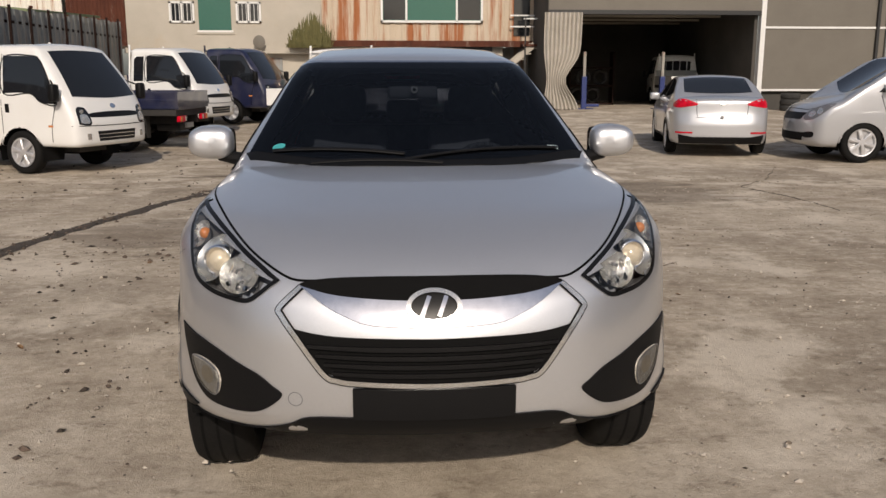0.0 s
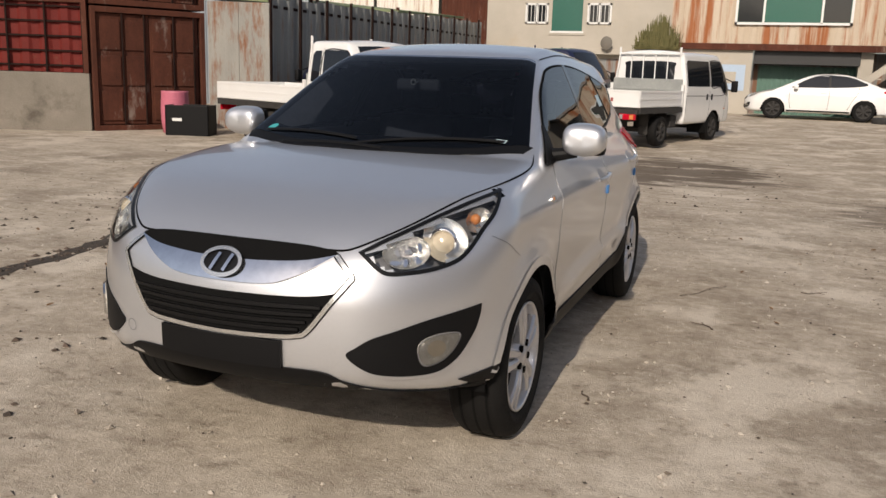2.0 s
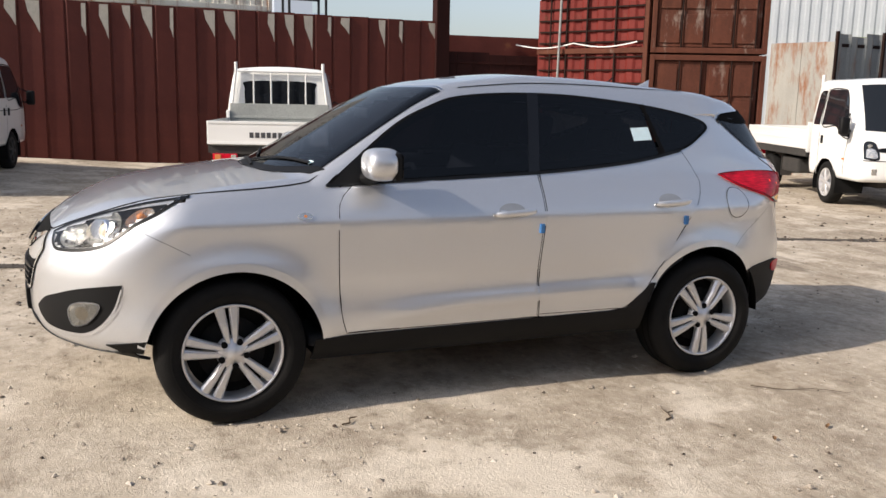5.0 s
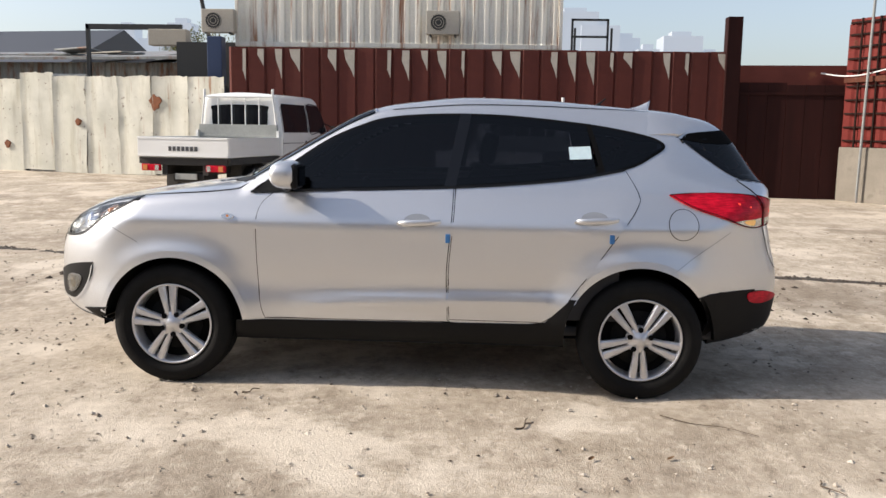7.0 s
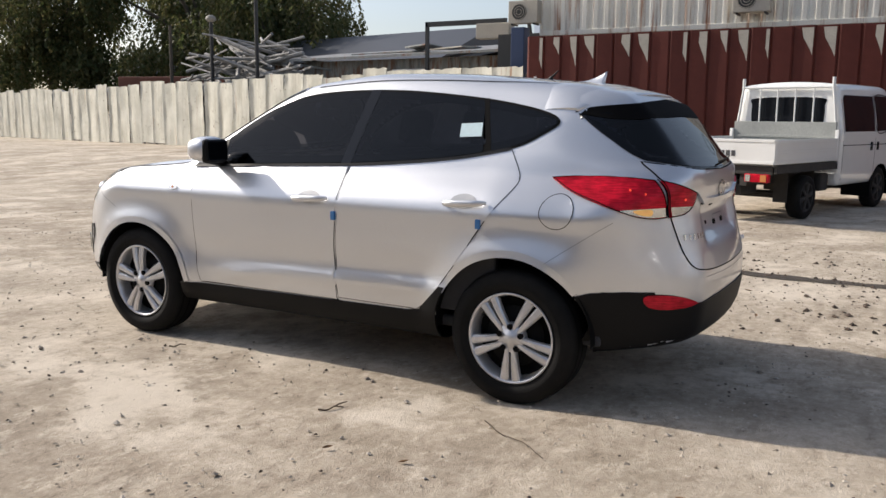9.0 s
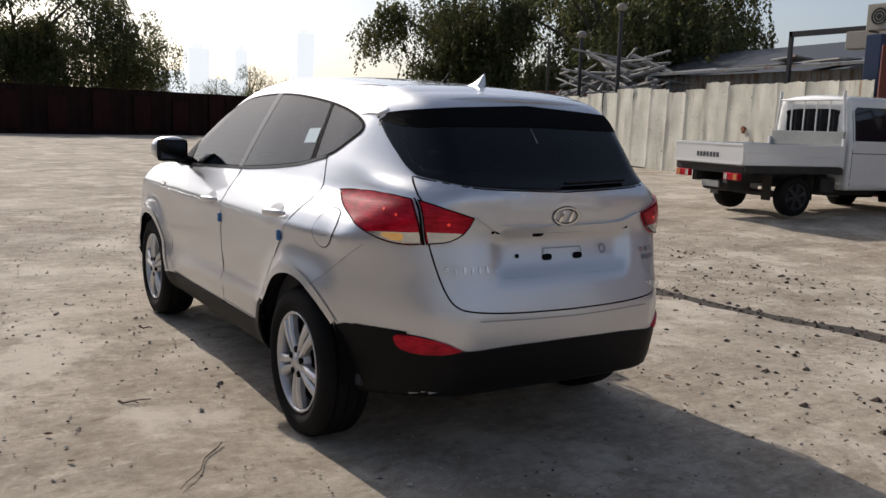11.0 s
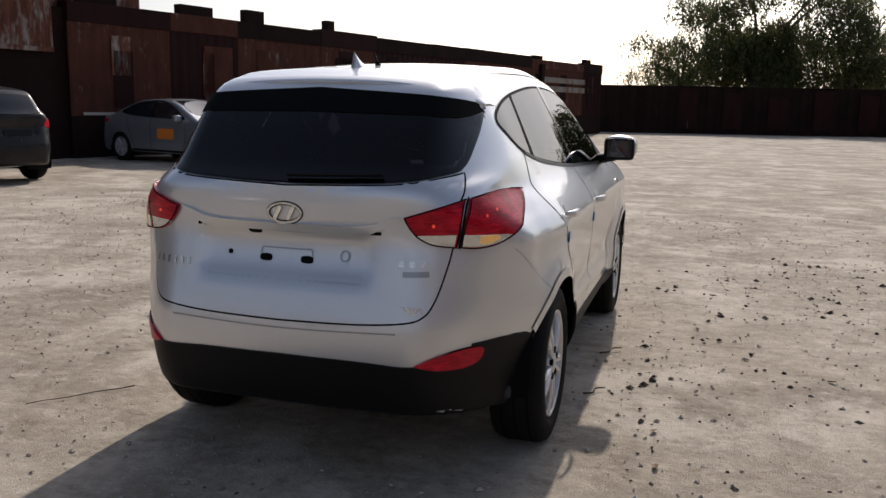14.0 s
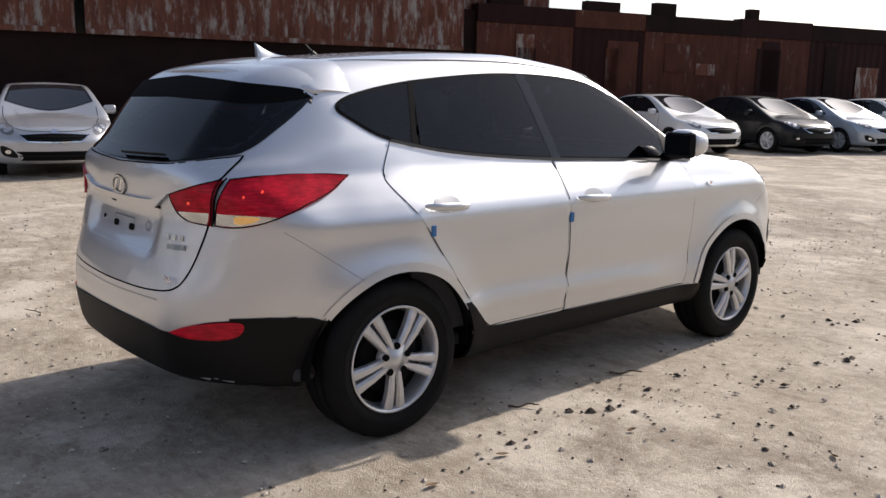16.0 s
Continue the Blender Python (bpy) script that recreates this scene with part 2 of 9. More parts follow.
def build_ground():
    def axis(lo, hi, step):
        near = np.arange(lo, hi + step / 2, step)
        out = [hi + 2, hi + 6, hi + 15, hi + 40, hi + 120, hi + 400, hi + 1200]
        return np.r_[[lo - (v - hi) for v in out[::-1]], near, out]
    xs, ys = axis(-21, 9, 0.16), axis(-21, 30, 0.3)
    v = []
    for y in ys:
        for x in xs:
            h = gz(x, y)
            if abs(x) < 30 and -60 < y < 40:
                h += 0.012 * noise.noise((x * 0.5, y * 0.5, 0)) + 0.005 * noise.noise((x * 2.1, y * 2.1, 3))
                if abs(x) < 1.4 and abs(y) < 2.5:
                    h = min(h, 0.0) * 0.3
                for (sx, wy), dip in WHEEL_DIP.items():
                    h += dip * math.exp(-(((x - sx * 0.78) / 0.35) ** 2) - ((y - wy) / 0.4) ** 2)
            v.append((x, y, h))
    n = len(xs)
    f = [(j * n + i, j * n + i + 1, (j + 1) * n + i + 1, (j + 1) * n + i) for j in range(len(ys) - 1) for i in range(n - 1)]
    g = mesh_object("ground", v, f, M_GROUND, smooth=True)
    return tagged(g, "dusty pale concrete yard with grit and stains", "ground", kind="structure")


ground = build_ground()

# long broken crack with crumbled edges
M_CRACK = surface("damp_crack_rubble", (0.025, 0.02, 0.015), (0.075, 0.06, 0.046), 9, 0.95, bump=0.8, grain=50)


def ribbon(name, pts, width, material, label, wob=0.06, seed=1, lift=0.004, category="crack"):
    rnd = random.Random(seed)
    line = []
    for (x0, y0), (x1, y1) in zip(pts[:-1], pts[1:]):
        k = max(2, int(math.hypot(x1 - x0, y1 - y0) / 0.09))
        line += [(x0 + (x1 - x0) * i / k, y0 + (y1 - y0) * i / k) for i in range(k)]
    v = []
    for i, (x, y) in enumerate(line):
        x1, y1 = line[min(i + 1, len(line) - 1)]
        x0, y0 = line[max(i - 1, 0)]
        d = math.hypot(x1 - x0, y1 - y0) + 1e-6
        nx, ny = -(y1 - y0) / d, (x1 - x0) / d
        c = wob * noise.noise((x * 1.3, y * 1.3, seed)) + 0.4 * wob * noise.noise((x * 5, y * 5, seed))
        for s_ in (-1, -0.35, 0.35, 1):
            w = width / 2 * (0.55 + 0.9 * abs(noise.noise((x * 3, y * 3, seed + s_)))) * s_ * min(1, 0.15 + 0.08 * min(i, len(line) - 1 - i))
            px, py = x + nx * (c + w), y + ny * (c + w)
            v.append((px, py, gz(px, py) + (lift + (0.009 * rnd.random() if abs(s_) < 1 else 0.0))))
    f = [(4 * i + k, 4 * i + k + 1, 4 * i + 5 + k, 4 * i + 4 + k) for i in range(len(line) - 1) for k in range(3)]
    return tagged(mesh_object(name, v, f, material, smooth=True), label, category, kind="structure")


ribbon("ground_crack", [(-4.4, -6.2), (-4.1, -5.2), (-3.55, -3.3), (-3.2, -1.9), (-3.2, -0.9), (-3.3, 0.4), (-3.5, 1.6), (-3.35, 3.2), (-3.1, 4.3), (-2.85, 5.2), (-2.4, 6.6), (-2.0, 7.6)], 0.26, M_CRACK, "long dark crack of crumbled concrete")
ribbon("ground_crack", [(6.3, 9.0), (5.4, 7.4), (4.7, 6.6), (4.9, 5.6), (4.95, 4.4)], 0.012, M_CRACK, "thin dark crack in the concrete", seed=5)
# ---- yard walls
M_BROWN = surface("brown_painted_steel", (0.07, 0.017, 0.013), (0.115, 0.030, 0.022), 1.3, 0.6, bump=0.15, grain=60, spec=0.2, stain=(0.16, 0.06, 0.03), stain_scale=2.5, stain_at=(0.6, 0.75), vary=0.12)
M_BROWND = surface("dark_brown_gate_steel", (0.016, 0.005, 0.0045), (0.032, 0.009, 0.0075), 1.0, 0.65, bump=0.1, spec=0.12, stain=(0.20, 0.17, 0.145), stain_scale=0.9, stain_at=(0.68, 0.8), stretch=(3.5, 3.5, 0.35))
M_PEEL = surface("peeled_pale_primer", (0.40, 0.36, 0.30), (0.52, 0.48, 0.41), 5, 0.8)
def cream_sheet_material():
    """Old cream paint: broad fading, runs of dirt, many small rust pits; every sheet with its own."""
    m, nt, p = nodes_of("cream_painted_sheet")
    oi, tc = nt.nodes.new("ShaderNodeObjectInfo"), nt.nodes.new("ShaderNodeTexCoord")
    sh = nt.nodes.new("ShaderNodeVectorMath")
    sh.operation = "MULTIPLY_ADD"
    sh.inputs[1].default_value = (1, 1, 1)
    cmb = nt.nodes.new("ShaderNodeMath")
    cmb.operation = "MULTIPLY"
    cmb.inputs[1].default_value = 37.0
    nt.links.new(oi.outputs["Random"], cmb.inputs[0])
    nt.links.new(tc.outputs["Object"], sh.inputs[0])
    nt.links.new(cmb.outputs[0], sh.inputs[2])
    def nz(scale, detail, stretch=(1, 1, 1)):
        mp, n = nt.nodes.new("ShaderNodeMapping"), nt.nodes.new("ShaderNodeTexNoise")
        mp.inputs["Scale"].default_value = stretch
        n.inputs["Scale"].default_value, n.inputs["Detail"].default_value, n.inputs["Roughness"].default_value = scale, detail, 0.65
        nt.links.new(sh.outputs[0], mp.inputs["Vector"])
        nt.links.new(mp.outputs["Vector"], n.inputs["Vector"])
        return n.outputs[0]
    col = ramp(nt, nz(1.3, 6), [(0.3, (0.52, 0.51, 0.43)), (0.7, (0.72, 0.70, 0.61))])
    col = mix(nt, ramp(nt, nz(2.2, 5, (2.2, 2.2, 0.25)), [(0.52, (0, 0, 0)), (0.70, (0.6, 0.6, 0.6))]), col, (0.40, 0.37, 0.28))
    col = mix(nt, ramp(nt, nz(1.6, 6, (4, 4, 0.3)), [(0.63, (0, 0, 0)), (0.72, (0.8, 0.8, 0.8))]), col, (0.34, 0.15, 0.06))
    col = mix(nt, ramp(nt, nz(9, 4), [(0.64, (0, 0, 0)), (0.70, (0.9, 0.9, 0.9))]), col, (0.16, 0.09, 0.05))
    col = mix(nt, ramp(nt, nz(1.1, 7, (1, 1, 0.7)), [(0.66, (0, 0, 0)), (0.70, (0.8, 0.8, 0.8))]), col, (0.20, 0.18, 0.14))
    nt.links.new(col, p.inputs["Base Color"])
    p.inputs["Roughness"].default_value, p.inputs["Specular IOR Level"].default_value = 0.7, 0.3
    bumped(nt, p, nz(14, 4), 0.25, 0.01)
    return m


M_CREAMP = cream_sheet_material()
M_CORR = surface("cream_corrugated_rust", (0.72, 0.67, 0.56), (0.82, 0.79, 0.71), 1.0, 0.65, bump=0.2, stain=(0.29, 0.11, 0.035), stain_scale=1.5, stain_at=(0.53, 0.64), stretch=(3.0, 3.0, 0.14))
M_RUST = surface("rusted_steel", (0.05, 0.018, 0.012), (0.12, 0.042, 0.025), 1.6, 0.85, bump=0.4, grain=30, spec=0.2, stain=(0.24, 0.19, 0.16), stain_scale=1.3, stain_at=(0.57, 0.70), stretch=(1.6, 1.6, 0.6))
M_STREAK = surface("streaked_rusty_container", (0.09, 0.030, 0.020), (0.20, 0.080, 0.050), 1.2, 0.85, bump=0.35, spec=0.2, stain=(0.36, 0.32, 0.28), stain_scale=1.5, stain_at=(0.50, 0.64), stretch=(3.4, 3.4, 0.9))
# dark rust; the shade on walls turned from the sun is in its colour
M_RUSTD = surface("shade_darkened_rust", (0.010, 0.0055, 0.0045), (0.026, 0.012, 0.009), 1.2, 0.85, bump=0.3, spec=0.15)
M_REDC = surface("faded_red_container", (0.10, 0.011, 0.009), (0.16, 0.022, 0.016), 1.8, 0.65, bump=0.15, spec=0.2, stain=(0.12, 0.05, 0.03), stain_scale=2.5, stain_at=(0.6, 0.72))
M_CONC = surface("raw_concrete", (0.16, 0.142, 0.115), (0.25, 0.222, 0.184), 1.4, 0.9, bump=0.3, stain=(0.10, 0.086, 0.068), stain_scale=0.9)
M_GREYSHEET = surface("grey_sheet_steel", (0.16, 0.168, 0.166), (0.28, 0.288, 0.28), 1.0, 0.5, bump=0.15, stain=(0.17, 0.075, 0.035), stain_scale=0.9, stain_at=(0.52, 0.64), stretch=(2.5, 2.5, 0.3), vary=0.1)
M_PALESHEET = surface("pale_stained_sheet", (0.22, 0.215, 0.195), (0.34, 0.325, 0.285), 1.2, 0.7, stain=(0.20, 0.085, 0.04), stain_scale=1.8, stain_at=(0.48, 0.62), stretch=(2.2, 2.2, 0.5))
M_OFFICE = surface("office_container_paint", (0.38, 0.345, 0.285), (0.47, 0.43, 0.365), 0.9, 0.7, bump=0.08, stain=(0.42, 0.34, 0.24), stain_scale=0.7, stain_at=(0.6, 0.8))
M_BEIGE = surface("beige_wall_sheet", (0.125, 0.112, 0.092), (0.165, 0.15, 0.125), 0.6, 0.7, bump=0.1)
M_CANVAS = surface("grey_canvas_curtain", (0.36, 0.335, 0.29), (0.48, 0.45, 0.40), 2.5, 0.9, bump=0.3)
M_GREENW = plain("green_window_film", (0.03, 0.12, 0.09), 0.2)
M_WINDARK = plain("dark_window", (0.02, 0.022, 0.024), 0.08)
M_WHITEF = plain("white_frame", (0.7, 0.7, 0.68), 0.5)
M_BLACKST = plain("black_steel", (0.02, 0.02, 0.02), 0.5)
M_TREERUB = surface("old_tyre_rubber", (0.02, 0.02, 0.02), (0.04, 0.038, 0.035), 8, 0.9)


def frame_of(a, b):
    """Pose whose x runs from a to b along the ground, y to its left, z up; and the length."""
    d = Vector((b[0] - a[0], b[1] - a[1], 0))
    return Matrix.Translation((a[0], a[1], 0)) @ pose(0, 0, 0, 0, 0, math.degrees(math.atan2(d.y, d.x))), d.length


def wall_thing(name, label, category="wall"):
    return tagged(new(name), label, category, kind="structure")


def corrugated(name, length, z0, z1, pitch, depth, material, parent=None, m=None, label="", both_sides=False):
    """Trapezoid sheet along x, face towards -y."""
    xs, ys, x = [], [], 0.0
    while x < length - 1e-3:
        for u, d in ((0.0, 0), (0.34, 0), (0.5, 1), (0.84, 1)):
            if x + u * pitch < length:
                xs.append(x + u * pitch), ys.append(d * depth)
        x += pitch
    xs.append(length), ys.append(0)
    n = len(xs)
    v = [(x, y, z) for z in (z0, z1) for x, y in zip(xs, ys)] + [(x, y + 0.03, z) for z in (z0, z1) for x, y in zip(xs, ys)]
    f = [(i, i + 1, n + i + 1, n + i) for i in range(n - 1)] + [(2 * n + i, 3 * n + i, 3 * n + i + 1, 2 * n + i + 1) for i in range(n - 1)]
    f += [(n + i, n + i + 1, 3 * n + i + 1, 3 * n + i) for i in range(n - 1)]
    ob = mesh_object(name, v, f, material, parent, label)
    if m is not None:
        ob.matrix_local = m
    return ob


# brown steel fence: bent sheets, one by one, with peeled corners
M0, L0 = frame_of((-14.8, 5.85), (-14.75, -5.7))
fence = wall_thing("wall_west", "tall brown steel sheet fence with peeling pale corners", "fence")
fence.matrix_world = M0 @ Matrix.Diagonal((1, -1, 1, 1))
PW, NP = 0.428, 27


def brown_sheet(k):
    rnd = random.Random(40 + k)
    j = [0.02 * rnd.uniform(-1, 1) for _ in range(4)]
    v = []
    for z in (-0.05, 1.2, 2.3, 3.28 + 0.03 * rnd.random()):
        v += [(0.0, 0.035 + j[0] * z / 3, z), (0.03, 0.0, z), (PW * 0.9, 0.012 + j[1] * z / 3, z), (PW + 0.02, 0.05, z)]
    f = [(4 * r + c, 4 * r + c + 1, 4 * r + c + 5, 4 * r + c + 4) for r in range(3) for c in range(3)]
    n = len(v)
    v += [(x, y + 0.02, z) for x, y, z in v]
    f += [tuple(n + i for i in reversed(q)) for q in f[:9]] + [(12, 13, n + 13, n + 12), (13, 14, n + 14, n + 13), (14, 15, n + 15, n + 14)]
    me = bpy.data.meshes.new("sheet")
    me.from_pydata(v, [], f)
    me.materials.append(M_BROWN)
    return me


brown_sheets = [brown_sheet(k) for k in range(4)]
rnd = random.Random(3)
for i in range(NP):
    ob = new("sheet", brown_sheets[i % 4])
    ob.parent, ob.matrix_local = fence, Matrix.Translation((i * PW, 0, 0))
    if i % 9 not in (1, 4):
        h, w = rnd.uniform(0.35, 0.75), rnd.uniform(0.16, 0.26)
        x = i * PW + 0.035
        mesh_object("peeled_corner", [(x, -0.004, 3.26), (x + w, 0.001, 3.26), (x + w * 0.85, 0.0, 3.26 - h * 0.35), (x + w * 0.3, -0.003, 3.26 - h * 0.75), (x + 0.01, -0.004, 3.26 - h)], [(0, 4, 3, 2, 1)], M_PEEL, fence)
box("gate_post", -0.25, 0.08, -0.12, 0.18, -0.05, 4.08, M_BROWND, fence, 0.01)

# dark gate set back beside the post
MG, LG = frame_of((-14.55, 8.4), (-14.85, 5.95))
gate_w = wall_thing("gate_west", "dark brown steel yard gate with scraped paint", "gate")
gate_w.matrix_world = MG @ Matrix.Diagonal((1, -1, 1, 1))
for i in range(6):
    box("gate_leaf", i * LG / 6 + 0.004, (i + 1) * LG / 6 - 0.004, 0.02, 0.06 + 0.01 * (i % 2), 0.0, 2.58 + 0.05 * (i > 2), M_BROWND, gate_w, 0.004)
box("gate_rail", 0, LG, -0.01, 0.03, 2.35, 2.42, M_BROWND, gate_w, 0.005)
box("gate_wall_behind", -0.4, LG, 0.5, 0.6, 0.0, 3.05, M_BROWN, gate_w)

# white fence of dented sheets
white_fence = wall_thing("wall_southwest", "long fence of dented cream steel sheets with rust marks", "fence")
W0, W1 = (-15.0, -5.9), (-28.5, -56.0)
MW, LW = frame_of(W0, W1)
white_fence.matrix_world = MW
PWW = 1.02


def dented_sheet(k):
    rnd = random.Random(70 + k)
    nx, nz = 9, 13
    dents = [(rnd.uniform(0, PWW), rnd.uniform(0.2, 2.3), rnd.uniform(0.08, 0.25), rnd.uniform(-0.035, 0.035)) for _ in range(7)]
    top = 2.42 + rnd.uniform(-0.08, 0.08)
    v = []
    for j in range(nz):
        for i in range(nx):
            x, z = PWW * i / (nx - 1), top * j / (nz - 1) + (0.05 * noise.noise((i * 0.6, k * 3.0, 1)) if j == nz - 1 else 0)
            y = 0.010 * math.sin(6 * x + k) + 0.022 * noise.noise((x * 1.7, z * 1.1, k * 7.0)) + 0.03 * (i == nx - 1) - 0.02 * (i == 0) * noise.noise((0, z * 2, k))
            for cx, cz, r, d in dents:
                y += d * math.exp(-(((x - cx) / r) ** 2) - ((z - cz) / (r * 1.8)) ** 2)
            v.append((x - 0.025 * (i == nx - 1) + 0.05 * noise.noise((3, z * 2.2, k + 5.0 * (i > 0))) * (i in (0, nx - 1)), y, z - 0.04))
    n = len(v)
    f = [(j * nx + i, j * nx + i + 1, (j + 1) * nx + i + 1, (j + 1) * nx + i) for j in range(nz - 1) for i in range(nx - 1)]
    v += [(x, y - 0.015, z) for x, y, z in v]
    f += [tuple(n + i for i in reversed(q)) for q in f]
    me = bpy.data.meshes.new("sheet")
    me.from_pydata(v, [], f)
    me.materials.append(M_CREAMP)
    me.shade_smooth()
    return me


cream_sheets = [dented_sheet(k) for k in range(7)]
rnd = random.Random(9)
for i in range(int(LW / PWW)):
    ob = new("sheet", cream_sheets[rnd.randrange(7)])
    at = MW @ Vector((i * PWW, 0, 0))
    ob.parent, ob.matrix_local = white_fence, Matrix.Translation((i * PWW, rnd.uniform(-0.03, 0.03), gz(at.x, at.y) + rnd.uniform(-0.04, 0.1))) @ pose(0, 0, 0, rnd.uniform(-0.8, 0.8), rnd.uniform(-1.0, 1.0), 0)
    # dark gap behind each lap
    box("gap_backing", i * PWW - 0.05, i * PWW + 0.05, -0.14, -0.10, -0.1, gz(at.x, at.y) + 2.25, M_BLACKST, white_fence)
M_RUSTSPOT = surface("rust_spot", (0.14, 0.045, 0.02), (0.25, 0.09, 0.035), 12, 0.9)
a = np.linspace(0, 2 * np.pi, 22, endpoint=False)
for x, z, r in ((1.95, 2.0, 0.15), (4.3, 1.5, 0.07), (6.6, 0.9, 0.08)):
    v = [(x + r * math.cos(t_) * (1 + 0.25 * math.sin(3 * t_) + 0.1 * math.sin(7 * t_)), 0.062, z + 1.2 * r * math.sin(t_) * (1 + 0.2 * math.cos(5 * t_))) for t_ in a]
    mesh_object("rust_mark", v + [(x_, y_ - 0.1, z_) for x_, y_, z_ in v], [tuple(reversed(range(22)))] + [(i, (i + 1) % 22, 22 + (i + 1) % 22, 22 + i) for i in range(22)], M_RUSTSPOT, white_fence)

# far wall and the rusted eastern wall
far = wall_thing("wall_south", "dark rusty boundary wall at the end of the yard")
MF, LF = frame_of((-28.6, -55.5), (5.2, -46.5))
far.matrix_world = MF
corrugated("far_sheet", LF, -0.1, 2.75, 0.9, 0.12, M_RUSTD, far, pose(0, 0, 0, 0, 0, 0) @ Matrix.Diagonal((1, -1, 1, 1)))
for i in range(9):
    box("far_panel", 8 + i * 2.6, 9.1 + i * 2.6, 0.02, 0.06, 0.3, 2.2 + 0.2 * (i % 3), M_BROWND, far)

east = wall_thing("wall_east", "long rusted steel container wall with patched panels")
ME, LE = frame_of((13.0, -12.2), (4.35, -43.6))
east.matrix_world = ME @ Matrix.Diagonal((1, -1, 1, 1))
rnd = random.Random(21)
x = 0.0
while x < LE - 1:
    w = min(rnd.choice((2.4, 3.0, 3.6, 6.0)), LE - x)
    top = 3.35 + rnd.uniform(-0.05, 0.1)
    corrugated("wall_panel", w - 0.03, 1.0, 3.2, 0.32, 0.012, rnd.choice((M_RUST, M_RUST, M_BROWND)), east, pose(x, 0.05, 0) @ Matrix.Diagonal((1, -1, 1, 1)))
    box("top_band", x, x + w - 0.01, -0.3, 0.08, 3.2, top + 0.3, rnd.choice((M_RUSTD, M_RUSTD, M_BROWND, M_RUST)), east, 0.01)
    for _ in range(2):
        x1 = x + rnd.uniform(0.2, max(0.3, w - 0.8))
        box("patch_sheet", x1, x1 + rnd.uniform(0.4, 1.1), 0.068, 0.08, rnd.uniform(1.2, 2.2), rnd.uniform(2.3, 3.1), rnd.choice((M_RUST, M_STREAK, M_RUSTD, M_BROWND)), east, 0.004)
    if rnd.random() < 0.5:
        box("top_block", x + 0.4, x + 0.4 + rnd.uniform(0.3, 1.2), -0.25, 0.0, top + 0.3, top + rnd.uniform(0.45, 0.7), M_RUSTD, east, 0.01)
    if rnd.random() < 0.6:
        box("pale_strip", x + 0.3, x + w - 0.4, 0.075, 0.095, 1.02, 1.09, M_PEEL, east)
    x += w
for za, zb in ((2.14, 2.41), (2.57, 2.83)):
    box("pale_panel", 25.07, 30.11, 0.085, 0.115, za, zb, M_PALESHEET, east, 0.01)
box("panel_post", 24.72, 25.02, 0.085, 0.25, -0.1, 3.4, M_RUSTD, east, 0.01)
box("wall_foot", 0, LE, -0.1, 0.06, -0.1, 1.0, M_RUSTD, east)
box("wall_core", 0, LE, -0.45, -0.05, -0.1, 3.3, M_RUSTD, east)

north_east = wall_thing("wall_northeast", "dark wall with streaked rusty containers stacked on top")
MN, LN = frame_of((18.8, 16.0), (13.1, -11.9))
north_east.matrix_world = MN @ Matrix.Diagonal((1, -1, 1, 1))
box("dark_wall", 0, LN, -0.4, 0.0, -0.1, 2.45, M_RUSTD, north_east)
for i in range(3):
    x0 = LN - 9.2 * (i + 1) + 0.1
    corrugated("stacked_container", 9.0, 2.5, 5.0, 0.28, 0.04, M_STREAK, north_east, pose(x0, 0.1, 0) @ Matrix.Diagonal((1, -1, 1, 1)))
    box("container_core", x0, x0 + 9.0, -2.3, 0.0, 2.47, 5.0, M_RUSTD, north_east)
    box("container_rail", x0, x0 + 9.0, 0.06, 0.13, 2.45, 2.56, M_STREAK, north_east, 0.01)
box("corner_post", LN - 0.15, LN + 0.55, -0.45, -0.05, -0.1, 3.5, M_RUSTD, north_east)
box("end_block", LN + 0.02, LN + 2.9, -2.0, -0.35, 2.4, 5.4, M_STREAK, north_east, 0.02)

# upper cream container behind the brown fence
def shipping_container(name, label, a, b, z0, z1, depth, mat, pitch=0.28, mw=None):
    c = thing(name, label, "container")
    m, length = frame_of(a, b)
    c.matrix_world = m
    corrugated("front_side", length, z0 + 0.1, z1 - 0.08, pitch, 0.04, mat, c, pose(0, 0.03, 0))
    corrugated("end_side", depth, z0 + 0.1, z1 - 0.08, pitch, 0.04, mat, c, pose(length, 0.02, 0, 0, 0, 90))
    corrugated("end_side", depth, z0 + 0.1, z1 - 0.08, pitch, 0.04, mat, c, pose(0.03, depth, 0, 0, 0, -90))
    box("core", 0.1, length - 0.1, 0.12, depth, z0, z1 - 0.02, M_RUSTD, c)
    for z in (z0, z1 - 0.12):
        box("rail", 0, length, 0.0, 0.1, z, z + 0.12, mat, c, 0.01)
    for x in (0.0, length - 0.09):
        box("corner_post", x, x + 0.09, -0.004, 0.11, z0, z1, mat, c, 0.01)
    if z0 > 3:
        for x in (0.05, length - 0.2):
            for y in (0.15, depth - 0.3):
                box("support_leg", x, x + 0.15, y, y + 0.15, 0.0, z0, M_RUSTD, c)
    box("roof_sheet", 0.0, length, 0.0, depth, z1 - 0.02, z1 + 0.01, mat, c)
    return c, length


upper, UL = shipping_container("upper_container", "cream corrugated container streaked with orange rust", (-15.9, -5.9), (-16.0, 2.15), 3.42, 6.0, 2.4, M_CORR)


